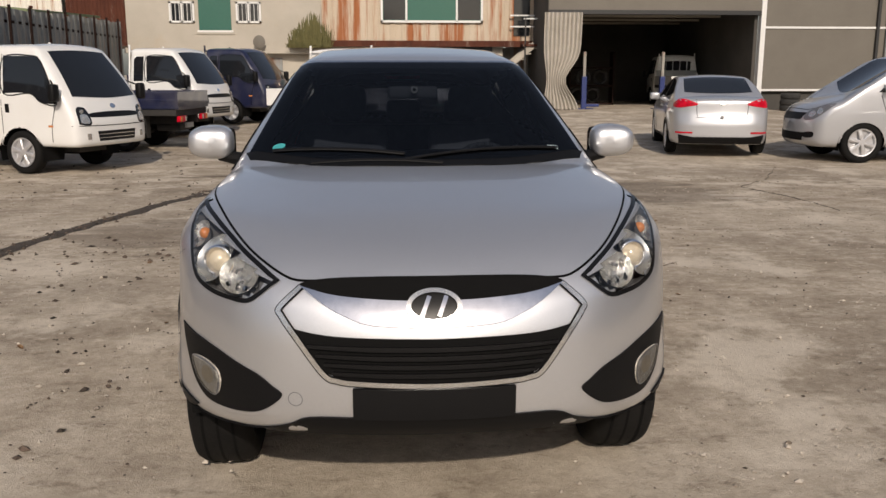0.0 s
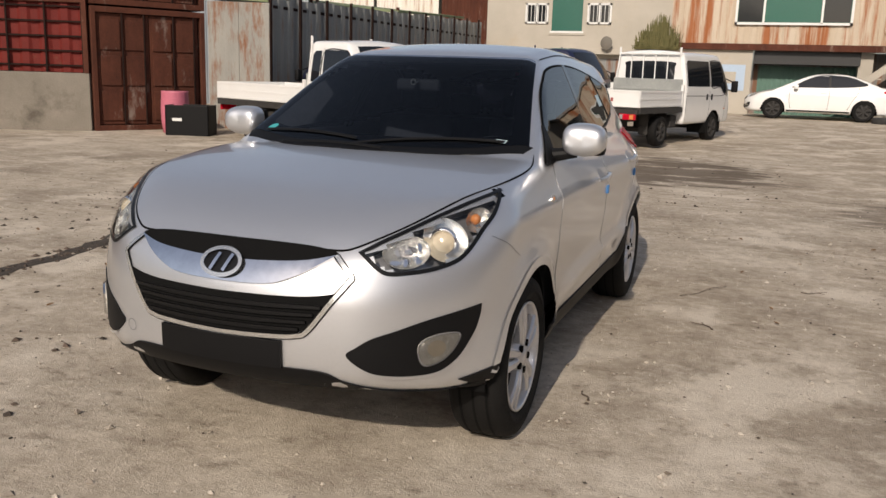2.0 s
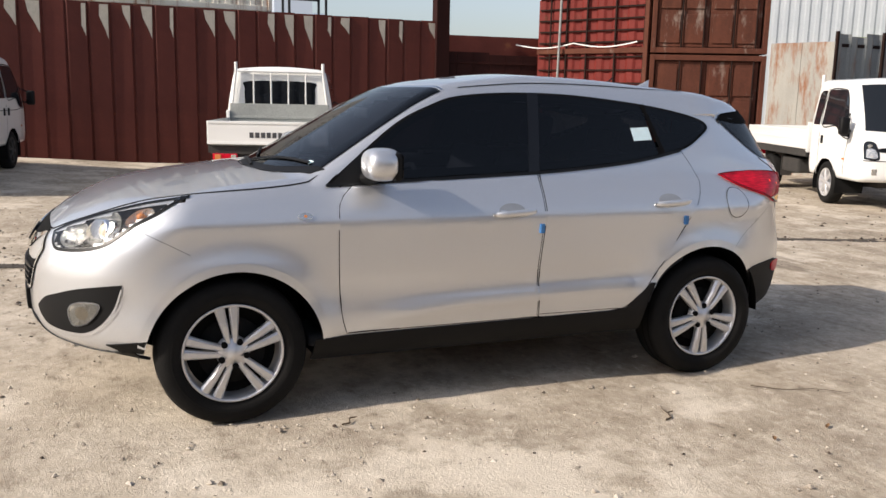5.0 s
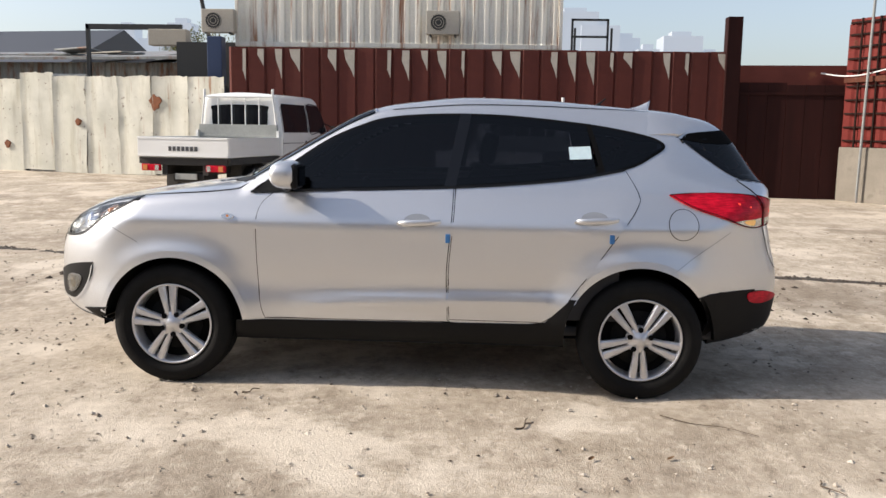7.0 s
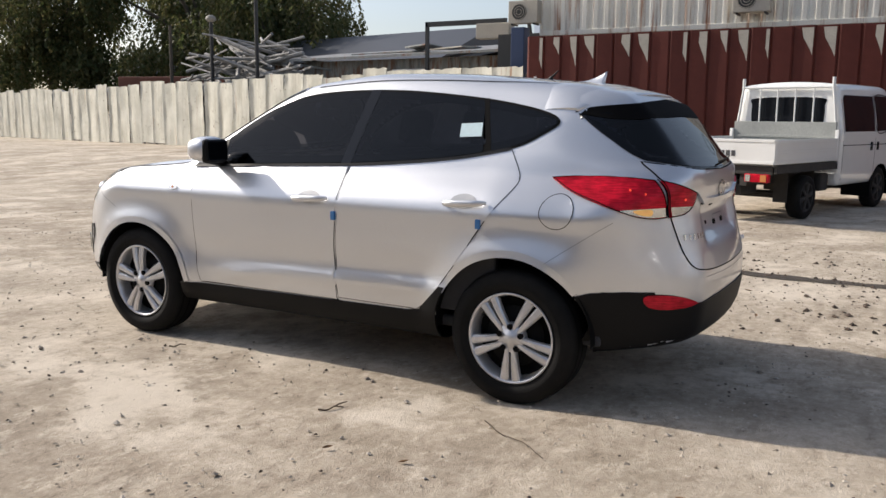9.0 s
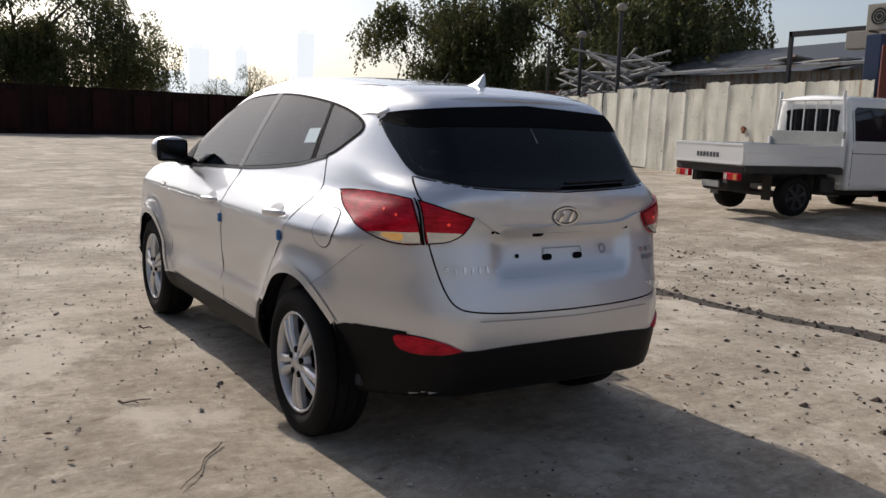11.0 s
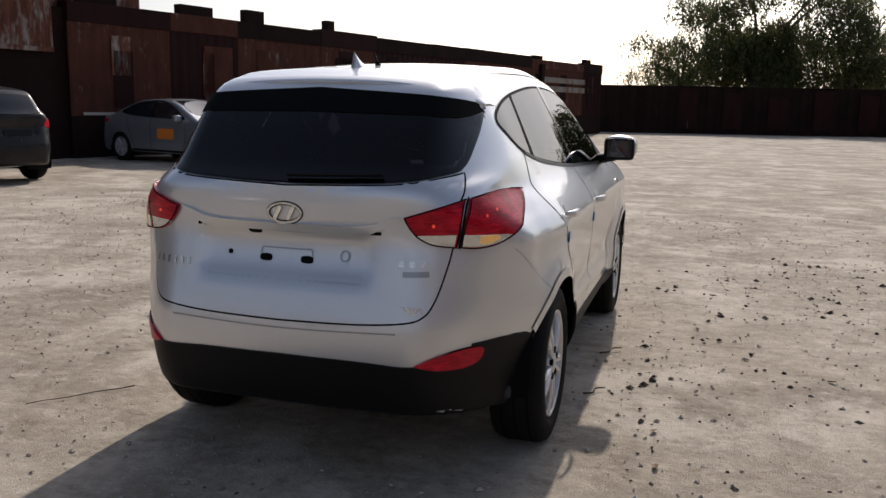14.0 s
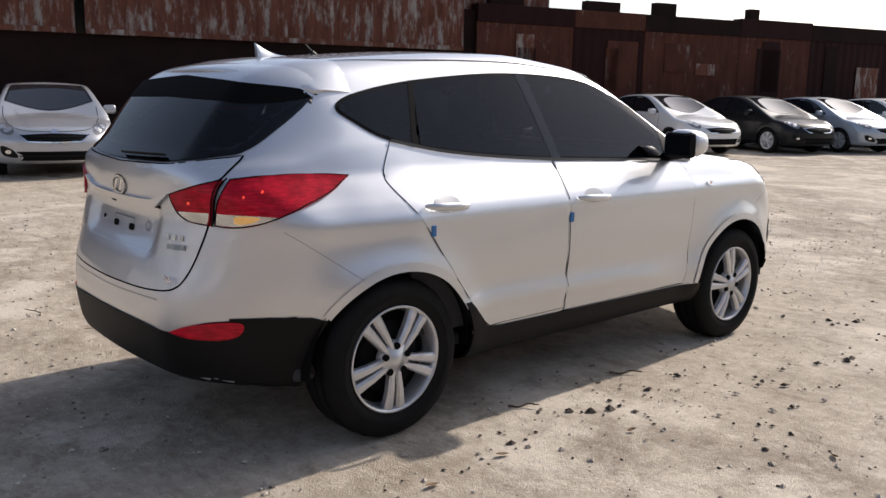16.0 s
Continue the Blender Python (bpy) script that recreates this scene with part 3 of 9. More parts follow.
def air_conditioner(m):
    ac = thing("air_conditioner", "cream outdoor air conditioner unit on brackets", "air conditioner", m)
    box("casing", -0.4, 0.4, -0.14, 0.14, 0.0, 0.56, M_OFFICE, ac, 0.02)
    bm = bmesh.new()
    bmesh.ops.create_cone(bm, cap_ends=True, segments=28, radius1=0.2, radius2=0.2, depth=0.02, matrix=pose(-0.1, -0.145, 0.28, 90))
    part("fan_grille", bm, M_BLACKST, ac, "dark round fan grille")
    for r in (0.07, 0.13, 0.19):
        bm = bmesh.new()
        for i in range(24):
            p, q = (2 * math.pi * k / 24 for k in (i, i + 1))
            add_tube(bm, (-0.1 + r * math.cos(p), -0.16, 0.28 + r * math.sin(p)), (-0.1 + r * math.cos(q), -0.16, 0.28 + r * math.sin(q)), 0.006, seg=5)
        part("grille_ring", bm, M_OFFICE, ac)
    for x in (-0.3, 0.3):
        box("bracket", x - 0.02, x + 0.02, -0.14, 0.2, -0.04, 0.0, M_BLACKST, ac)
    return ac


for y, z in ((-0.75, 3.72), (-6.25, 3.72)):
    air_conditioner(pose(-15.75, y, z, 0, 0, 90))
platform = thing("steel_platform", "black steel landing frame with railing", "railing")
for y in (2.35, 3.2):
    for z0_, z1_ in ((3.3, 4.15),):
        box("upright", -15.9, -15.85, y, y + 0.05, z0_, z1_, M_BLACKST, platform)
        box("upright", -15.2, -15.15, y, y + 0.05, z0_, z1_ - 0.3, M_BLACKST, platform)
for z in (3.3, 3.7, 4.1):
    box("rail", -15.9, -15.85, 2.35, 3.25, z, z + 0.05, M_BLACKST, platform)
for y in (2.35, 3.2):
    box("support_leg", -15.9, -15.85, y, y + 0.05, 0.0, 3.3, M_BLACKST, platform)


# ---- north-west corner: concrete plinth, red container, rusty container doors, cream panel
MC, LC = frame_of((-14.4, 8.3), (-11.8, 9.7))
plinth = wall_thing("wall_plinth", "stained raw concrete plinth wall")
plinth.matrix_world = MC
box("plinth_block", 0, LC, 0, 0.5, -0.1, 1.2, M_CONC, plinth, 0.015)
red = thing("red_container", "faded red container end with dark steel bars", "container", MC)
for z0_, z1_ in ((1.21, 2.62), (2.74, 4.0)):
    corrugated("red_panel", LC - 0.06, z0_, z1_, 0.4, 0.035, M_REDC, red, pose(0.03, 0.06, 0))
    for z in np.linspace(z0_ + 0.12, z1_ - 0.1, 5):
        box("bar", 0.05, LC - 0.05, 0.02, 0.055, z, z + 0.035, M_RUSTD, red)
    for x in (0.35, 0.8, 1.35, 2.1, LC - 0.12):
        box("upright_bar", x, x + 0.035, 0.0, 0.03, z0_, z1_, M_RUSTD, red)
box("band", 0, LC, 0.0, 0.12, 2.62, 2.74, M_RUST, red, 0.01)
box("side_post", LC - 0.1, LC, -0.02, 0.1, 1.2, 4.0, M_RUST, red, 0.01)
box("core", 0.05, LC - 0.05, 0.12, 2.6, 1.2, 4.0, M_RUSTD, red)
box("left_side", -0.03, 0.05, 0.1, 3.6, 1.2, 3.9, M_REDC, red)
cable = thing("hanging_cable", "pale cable slung along the containers", "cable", MC)
bm = bmesh.new()
for i in range(20):
    u0, u1 = i / 20, (i + 1) / 20
    add_tube(bm, (-0.6 + 3.3 * u0, -0.03, 2.86 - 0.1 * abs(math.sin(2 * math.pi * u0))), (-0.6 + 3.3 * u1, -0.03, 2.86 - 0.1 * abs(math.sin(2 * math.pi * u1))), 0.016, seg=6)
part("cable_run", bm, M_WHITEF, cable)
lamp_post = thing("lamp_post", "thin leaning pole with a small floodlight", "lamp post", pose(-13.75, 8.5, 0))
bm = bmesh.new()
add_tube(bm, (0, 0, 0), (0.05, 0.05, 4.6), 0.03)
part("pole", bm, M_GREYSHEET, lamp_post)
box("floodlight", -0.2, 0.1, -0.1, 0.1, 4.5, 4.58, M_GREYSHEET, lamp_post, 0.01, m=pose(0, 0, 0, 0, 12, 0))

MD, LD = frame_of((-11.75, 9.75), (-10.55, 11.95))
for lvl, z0_ in ((0, 0.0), (1, 2.62)):
    doors_ = thing("rusty_container", "rusted brown container with paired doors and lock bars", "container", MD, "stacked containers")
    box("core", 0.0, LD, 0.14, 3.0, z0_ - 0.05 * (lvl == 0), z0_ + 2.58, M_RUSTD, doors_)
    for x in (0.0, LD - 0.1):
        box("door_post", x, x + 0.1, -0.02, 0.14, z0_, z0_ + 2.58, M_RUST, doors_, 0.01)
    for z in (z0_, z0_ + 2.46):
        box("door_sill", 0.1, LD - 0.1, -0.02, 0.14, z, z + 0.12, M_RUST, doors_, 0.01)
    for k in range(2):
        x0 = 0.13 + k * (LD - 0.26) / 2
        w = (LD - 0.3) / 2
        leaf = box("door_leaf", x0, x0 + w, 0.05, 0.10, z0_ + 0.14, z0_ + 2.44, M_RUST, doors_)
        for r in range(3):
            for c in range(2):
                xx, zz = x0 + 0.06 + c * w * 0.48, z0_ + 0.22 + r * 0.74
                box("door_panel", xx, xx + w * 0.38, 0.02, 0.052, zz, zz + 0.62, M_RUST, leaf, 0.008)
        for x in (x0 + w * 0.47, x0 + w * 0.9):
            bm = bmesh.new()
            add_tube(bm, (x, 0.0, z0_ + 0.05), (x, 0.0, z0_ + 2.5), 0.02)
            part("lock_bar", bm, M_RUSTD, leaf)
bin_ = thing("pink_barrel", "faded pink plastic barrel", "barrel", pose(-10.35, 10.6, 0))
v, f = [], []
prof = [(0.0, 0.0), (0.26, 0.0), (0.29, 0.25), (0.3, 0.5), (0.28, 0.85), (0.29, 0.88), (0.26, 0.88), (0.0, 0.86)]
for i in range(24):
    a = 2 * math.pi * i / 24
    v += [(r * math.cos(a), r * math.sin(a), z) for r, z in prof]
f = [(i * 8 + j, ((i + 1) % 24) * 8 + j, ((i + 1) % 24) * 8 + j + 1, i * 8 + j + 1) for i in range(24) for j in range(7)]
mesh_object("barrel_body", v, f, plain("pink_plastic", (0.55, 0.16, 0.22), 0.5), bin_, smooth=True)
crate = thing("black_crate", "black plastic crate beside the barrel", "crate", pose(-9.75, 10.35, 0, 0, 0, 20))
for x0, x1, y0, y1 in ((-0.45, 0.45, -0.3, -0.26), (-0.45, 0.45, 0.26, 0.3), (-0.45, -0.41, -0.3, 0.3), (0.41, 0.45, -0.3, 0.3)):
    box("crate_wall", x0, x1, y0, y1, 0.0, 0.62, M_PLASTIC, crate, 0.01)
box("crate_base", -0.43, 0.43, -0.28, 0.28, 0.0, 0.05, M_PLASTIC, crate)
box("crate_label", -0.3, -0.1, -0.306, -0.301, 0.3, 0.36, M_WHITEF, crate)

MP, LP = frame_of((-10.5, 12.0), (-9.2, 12.5))
panel = wall_thing("wall_panel_northwest", "pale grey sheet panel stained with rust")
panel.matrix_world = MP
for i in range(2):
    box("sheet", i * LP / 2 + 0.005, (i + 1) * LP / 2, 0, 0.04, -0.05, 2.85, M_PALESHEET, panel, 0.006)

# grey sheet fence with posts
MGR, LGR = frame_of((-9.2, 12.55), (-9.35, 27.6))
grey = wall_thing("wall_northwest", "tall fence of grey steel sheets with rusty posts", "fence")
grey.matrix_world = MGR
n = 34
for i in range(n):
    rr = random.Random(i)
    w = LGR / n
    corrugated("sheet", w - 0.01, -0.05, 2.98 + 0.35 * i / n + rr.uniform(-0.03, 0.05), w, 0.035, M_GREYSHEET, grey, pose(i * w, 0.03, 0))
    if i % 3 == 0:
        box("post", i * w - 0.03, i * w + 0.03, -0.03, 0.03, -0.05, 3.06 + 0.35 * i / n, M_RUSTD, grey, 0.006)
box("top_rail", 0, LGR, 0.05, 0.12, 2.75, 2.82, M_RUSTD, grey)

# beyond the grey fence: pale shed, water tank, green canopy, brick block
shed = thing("pale_blue_shed", "pale blue-grey sheet metal shed behind the fence", "building")
corrugated("shed_wall", 7.0, 0, 5.6, 0.3, 0.03, surface("pale_blue_sheet", (0.30, 0.33, 0.36), (0.38, 0.41, 0.435), 0.8, 0.5), shed, pose(-18.5, 16.5, 0, 0, 0, 40))
box("shed_core", 0.05, 6.9, 0.06, 5.0, 0, 5.5, M_BEIGE, shed, m=pose(-18.5, 16.5, 0, 0, 0, 40))
tank = thing("water_tank", "black round water tank on a stand", "water tank", pose(-11.6, 18.0, 0))
bm = bmesh.new()
bmesh.ops.create_cone(bm, cap_ends=True, segments=28, radius1=0.75, radius2=0.75, depth=1.5, matrix=pose(0, 0, 4.3))
bmesh.ops.create_cone(bm, cap_ends=True, segments=28, radius1=0.75, radius2=0.25, depth=0.3, matrix=pose(0, 0, 5.2))
part("tank_body", bm, M_BLACKST, tank, smooth=False)
for a in range(4):
    bm = bmesh.new()
    add_tube(bm, (0.5 * math.cos(a * 1.571), 0.5 * math.sin(a * 1.571), 0), (0.5 * math.cos(a * 1.571), 0.5 * math.sin(a * 1.571), 3.56), 0.05)
    part("stand_leg", bm, M_RUST, tank)
canopy = thing("green_canopy", "low green canvas canopy behind the fence", "canopy")
mesh_object("canvas", [(-15.5, 19, 3.6), (-9.9, 21, 3.3), (-9.9, 27, 3.5), (-15.5, 26, 4.0), (-15.5, 19, 3.52), (-9.9, 21, 3.22), (-9.9, 27, 3.42), (-15.5, 26, 3.92)], [(0, 1, 2, 3), (7, 6, 5, 4), (0, 4, 5, 1), (1, 5, 6, 2), (2, 6, 7, 3), (3, 7, 4, 0)], surface("green_canvas", (0.16, 0.20, 0.10), (0.24, 0.28, 0.16), 1.2, 0.9), canopy)
for x, y in ((-15.4, 19.2), (-10.0, 21.2), (-10.0, 26.8), (-15.4, 25.8)):
    box("canopy_post", x - 0.04, x + 0.04, y - 0.04, y + 0.04, 0, 3.4, M_RUST, canopy)
brick = thing("brick_apartment_block", "distant reddish brick apartment block with many windows", "building", pose(-62, 78, 0, 0, 0, 35))
box("wall", -22, 22, 0, 12, 0, 20, surface("pinkish_brick", (0.38, 0.19, 0.14), (0.46, 0.25, 0.19), 0.3, 0.85, stain=(0.3, 0.2, 0.16)), brick)
for r in range(6):
    for c in range(14):
        win = box("window", -20.6 + c * 3.0, -19.0 + c * 3.0, -0.08, 0.02, 2.2 + r * 3.0, 3.6 + r * 3.0, M_WINDARK, brick)
    box("floor_band", -22, 22, -0.1, 0.0, 1.2 + r * 3.0, 1.45 + r * 3.0, M_OFFICE, brick)
mid_block = thing("container_houses", "stacked pale container houses beyond the fence", "building", pose(-15.5, 31.0, 0))
for k, (x, z) in enumerate(((0, 0), (0, 2.6), (3.1, 2.6), (-3.1, 0), (-3.1, 2.6))):
    corrugated("unit", 2.95, z, z + 2.5, 0.3, 0.03, (M_OFFICE, M_CORR, M_RUST)[k % 3], mid_block, pose(x, 0, 0))
    box("unit_core", x + 0.05, x + 2.9, 0.06, 4, z, z + 2.55, M_OFFICE, mid_block)

# ---- north: office container, rusty container, ground floor, open garage
NY = 28.0
office = thing("office_container", "cream two-storey container office with barred windows", "building")
box("upper_wall", -9.3, -2.31, NY, NY + 0.15, 2.45, 5.4, M_OFFICE, office, 0.01)
box("roof", -9.5, -2.4, NY - 0.15, NY + 6, 5.4, 5.55, M_GREYSHEET, office, 0.01)
box("side_wall", -9.3, -9.15, NY + 0.15, NY + 6, 0.1, 5.4, M_OFFICE, office)
box("floor_beam", -9.4, -2.5, NY - 0.1, NY + 0.2, 2.25, 2.45, M_OFFICE, office, 0.01)
box("lower_wall", -9.3, -2.55, NY + 0.3, NY + 0.45, 0.1, 2.25, M_OFFICE, office)
for x0 in (-8.9, -7.0, -4.9):
    box("lower_door", x0, x0 + 1.1, NY + 0.26, NY + 0.31, 0.2, 2.1, M_GREYSHEET, office, 0.01)
for x0, x1, z0_, z1_, mat in ((-7.76, -6.86, 3.33, 4.08, M_WINDARK), (-6.78, -5.5, 3.0, 4.5, M_GREENW), (-5.38, -4.48, 3.33, 4.08, M_WINDARK)):
    win = box("window", x0 + 0.06, x1 - 0.06, NY - 0.02, NY + 0.02, z0_ + 0.06, z1_ - 0.06, mat, office)
    for q in ((x0, x1, z0_, z0_ + 0.07), (x0, x1, z1_ - 0.07, z1_), (x0, x0 + 0.07, z0_, z1_), (x1 - 0.07, x1, z0_, z1_), ((x0 + x1) / 2 - 0.03, (x0 + x1) / 2 + 0.03, z0_, z1_))[: 5 if mat is M_WINDARK else 2]:
        box("frame", q[0], q[1], NY - 0.05, NY + 0.01, q[2], q[3], M_WHITEF, win)
    if mat is M_WINDARK:
        for k in range(6):
            xx = x0 + 0.1 + k * (x1 - x0 - 0.2) / 5
            bm = bmesh.new()
            add_tube(bm, (xx, NY - 0.08, z0_), (xx, NY - 0.08, z1_), 0.012, seg=6)
            part("window_bar", bm, M_WHITEF, win)
box("green_awning_box", -6.85, -5.45, NY - 0.04, NY, 2.93, 3.02, M_OFFICE, office)
dish = thing("satellite_dish", "small white satellite dish on the office edge", "satellite dish", pose(-4.55, NY - 0.25, 2.5))
v, f = [], []
for i in range(5):
    for j in range(16):
        r, a = 0.22 * i / 4, 2 * math.pi * j / 16
        v.append((r * math.cos(a), -0.12 + 0.9 * r * r, r * math.sin(a) * 1.1 + 0.15))
f = [(i * 16 + j, i * 16 + (j + 1) % 16, (i + 1) * 16 + (j + 1) % 16, (i + 1) * 16 + j) for i in range(4) for j in range(16)]
mesh_object("reflector", v, f, M_BEIGE, dish, smooth=True)
bm = bmesh.new()
add_tube(bm, (0, -0.1, 0.12), (0, 0.1, -0.1), 0.03)
part("mount", bm, M_GREYSHEET, dish)

rusty = thing("rusty_office_container", "cream container office streaked with rust above the ground floor", "building")
M_STREAK2 = surface("cream_steel_rust_runs", (0.44, 0.35, 0.25), (0.55, 0.47, 0.37), 0.8, 0.7, bump=0.1, stain=(0.30, 0.10, 0.03), stain_scale=1.0, stain_at=(0.47, 0.60), stretch=(2.6, 2.6, 0.16))
corrugated("front_wall", 8.2, 2.72, 5.3, 0.42, 0.025, M_STREAK2, rusty, pose(-2.3, NY - 0.1, 0))
box("core", -2.25, 5.85, NY, NY + 5, 2.65, 5.3, M_STREAK2, rusty)
box("roof", -2.4, 6.0, NY - 0.2, NY + 5, 5.3, 5.42, M_GREYSHEET, rusty)
box("floor_beam", -2.4, 5.95, NY - 0.16, NY + 0.1, 2.5, 2.72, M_RUST, rusty, 0.01)
win = box("window", -0.1, 3.55, NY - 0.16, NY - 0.11, 3.42, 4.3, M_GREENW, rusty, label="long green-filmed window")
for q in ((-0.15, 3.6, 3.36, 3.44), (-0.15, 3.6, 4.28, 4.36), (-0.15, -0.07, 3.36, 4.36), (3.52, 3.6, 3.36, 4.36), (0.75, 0.82, 3.4, 4.3), (2.6, 2.67, 3.4, 4.3)):
    box("frame", q[0], q[1], NY - 0.2, NY - 0.12, q[2], q[3], M_WHITEF, win)
for x0, x1 in ((-0.05, 0.74), (2.68, 3.5)):
    box("dark_pane", x0, x1, NY - 0.17, NY - 0.155, 3.46, 4.27, M_WINDARK, win)
door_u = box("upper_door", 4.75, 5.35, NY - 0.14, NY - 0.09, 2.9, 4.9, M_WINDARK, rusty, label="dark upper doorway with rail")
for z in (3.2, 3.6):
    box("door_rail", 4.6, 5.5, NY - 0.3, NY - 0.26, z, z + 0.05, M_WHITEF, door_u)

ground_floor = thing("ground_floor_workshop", "white and grey ground floor with green shutter under the container", "building")
box("white_wall", -2.5, 0.55, NY, NY + 0.15, 0.1, 2.5, M_OFFICE, ground_floor)
box("back_wall", 0.55, 5.95, NY + 1.0, NY + 1.15, 0.1, 2.5, M_GREYSHEET, ground_floor)
corrugated("green_shutter", 3.2, 0.2, 2.0, 0.16, 0.02, plain("green_shutter_paint", (0.10, 0.19, 0.15), 0.6), ground_floor, pose(0.75, NY + 0.9, 0))
box("shutter_head", 0.6, 4.0, NY + 0.1, NY + 0.9, 2.05, 2.5, M_BLACKST, ground_floor)
box("pale_pier", 3.95, 4.4, NY + 0.2, NY + 0.9, 0.1, 2.5, M_OFFICE, ground_floor)
box("grey_door", 4.6, 5.5, NY + 0.9, NY + 0.98, 0.2, 2.2, M_PALESHEET, ground_floor, 0.01)
sign = box("blue_painted_sign", -1.05, 0.35, NY - 0.02, NY - 0.005, 1.1, 2.0, plain("faded_blue_paint", (0.40, 0.50, 0.62), 0.8), ground_floor)
box("sign_bar", -0.75, 0.05, NY - 0.03, NY - 0.02, 1.35, 1.75, M_OFFICE, sign)
stair = thing("outdoor_stair", "cream steel stair rising along the workshop front", "stairs")
for s_ in (0.0, 0.6):
    box("stringer", -1.6, 1.6, -0.03, 0.03, -0.1, 0.1, M_OFFICE, stair, m=pose(4.2, NY - 0.8 + s_, 1.55, 0, -40, 0))
for k in range(11):
    box("tread", 3.0 + k * 0.23, 3.23 + k * 0.23, NY - 0.8, NY - 0.2, 0.42 + k * 0.2, 0.46 + k * 0.2, M_OFFICE, stair)
box("landing", 5.0, 6.0, NY - 0.9, NY - 0.15, 2.5, 2.58, M_RUST, stair)
for x in (5.05, 5.95):
    box("post", x, x + 0.05, NY - 0.9, NY - 0.85, 0.25, 3.5, M_BLACKST, stair)
box("handrail", 5.0, 6.0, NY - 0.9, NY - 0.86, 3.45, 3.5, M_WHITEF, stair)

garage = thing("open_garage", "open repair garage with dark interior and beige sheet fascia", "building")
GY = 25.0
# wall colour darkened to carry the dimness inside the garage
M_GARDARK = surface("dimmed_wall", (0.05, 0.047, 0.042), (0.09, 0.082, 0.072), 0.8, 0.9)
box("fascia", 5.5, 12.95, GY, GY + 0.15, 3.62, 5.6, M_BEIGE, garage, 0.01)
box("lintel", 5.5, 12.95, GY - 0.03, GY + 0.18, 3.5, 3.64, M_BLACKST, garage)
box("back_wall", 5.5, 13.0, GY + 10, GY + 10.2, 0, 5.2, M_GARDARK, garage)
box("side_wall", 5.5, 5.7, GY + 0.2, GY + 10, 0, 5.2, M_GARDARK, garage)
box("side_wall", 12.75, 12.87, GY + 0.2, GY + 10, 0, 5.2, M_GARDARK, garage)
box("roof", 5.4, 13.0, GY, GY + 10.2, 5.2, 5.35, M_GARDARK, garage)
for k in range(4):
    box("roof_beam", 5.7, 12.9, GY + 1 + 2.3 * k, GY + 1.15 + 2.3 * k, 3.62, 3.70, M_OFFICE, garage)
box("door_frame", 12.88, 13.05, GY - 0.05, GY + 0.2, 0.2, 5.6, M_WHITEF, garage, 0.01)
bigwall = thing("beige_sheet_building", "beige sheet building with white joint strips", "building")
box("wall_sheet", 13.05, 30, GY, GY + 0.2, 0.95, 5.6, M_BEIGE, bigwall, 0.01)
# dark sheet painted in for the shaded gap below the wall
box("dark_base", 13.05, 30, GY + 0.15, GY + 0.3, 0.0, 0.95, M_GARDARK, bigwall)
for z in (0.93, 3.05):
    box("joint_strip", 13.05, 30, GY - 0.04, GY, z, z + 0.07, M_WHITEF, bigwall)
for x in (17.0, 17.35):
    box("downpipe", x, x + 0.1, GY - 0.12, GY - 0.02, 0.3, 5.6, M_GREYSHEET if x > 17.1 else M_BLACKST, bigwall, 0.02)


def curtain():
    c = thing("garage_curtain", "grey canvas curtain gathered and tied beside the garage opening", "curtain")
    n, rows, v = 61, 16, []
    for j in range(rows):
        z = 0.32 + (3.55 - 0.32) * j / (rows - 1)
        k = 1 - 0.5 * math.exp(-(((z - 1.3) / 0.6) ** 2))
        for i in range(n):
            u = i / (n - 1)
            x = 5.35 + (1.28 * u) * k + 0.22 * (1 - k)
            v.append((x, GY - 0.12 + 0.09 * math.sin(u * 56 + 0.4 * math.sin(z * 3)) * (0.6 + 0.4 * k), z))
    f = [(j * n + i, j * n + i + 1, (j + 1) * n + i + 1, (j + 1) * n + i) for j in range(rows - 1) for i in range(n - 1)]
    m = len(v)
    v += [(x, y + 0.012, z) for x, y, z in v]
    f += [tuple(m + i for i in reversed(q)) for q in f]
    mesh_object("cloth", v, f, M_CANVAS, c, smooth=True)


curtain()
M_LIFT = plain("blue_lift_paint", (0.02, 0.035, 0.14), 0.4)
for x in (6.95, 9.75):
    lift = thing("car_lift_post", "blue two-post car lift column", "car lift", pose(x, GY + 0.7, 0.28), "garage lifts")
    box("column", -0.09, 0.09, -0.08, 0.08, 0.0, 1.15, M_LIFT, lift, 0.02)
    box("upper_column", -0.05, 0.05, -0.05, 0.05, 1.15, 2.0, M_PALESHEET, lift, 0.02)
    box("base_plate", -0.3, 0.3, -0.25, 0.25, 0.0, 0.05, M_LIFT, lift)
    box("arm", -0.05, 0.55, -0.05, 0.05, 0.1, 0.2, M_LIFT, lift, 0.01)
shelf = thing("tyre_rack", "rack of stacked old tyres in the garage", "rack", pose(8.2, GY + 5.0, 0.28))
for z in (0.05, 0.75, 1.45):
    box("rack_shelf", -0.9, 0.9, -0.3, 0.3, z, z + 0.05, M_RUSTD, shelf)
for x in (-0.9, 0.85):
    box("rack_post", x, x + 0.05, -0.3, 0.3, 0, 2.1, M_RUSTD, shelf)


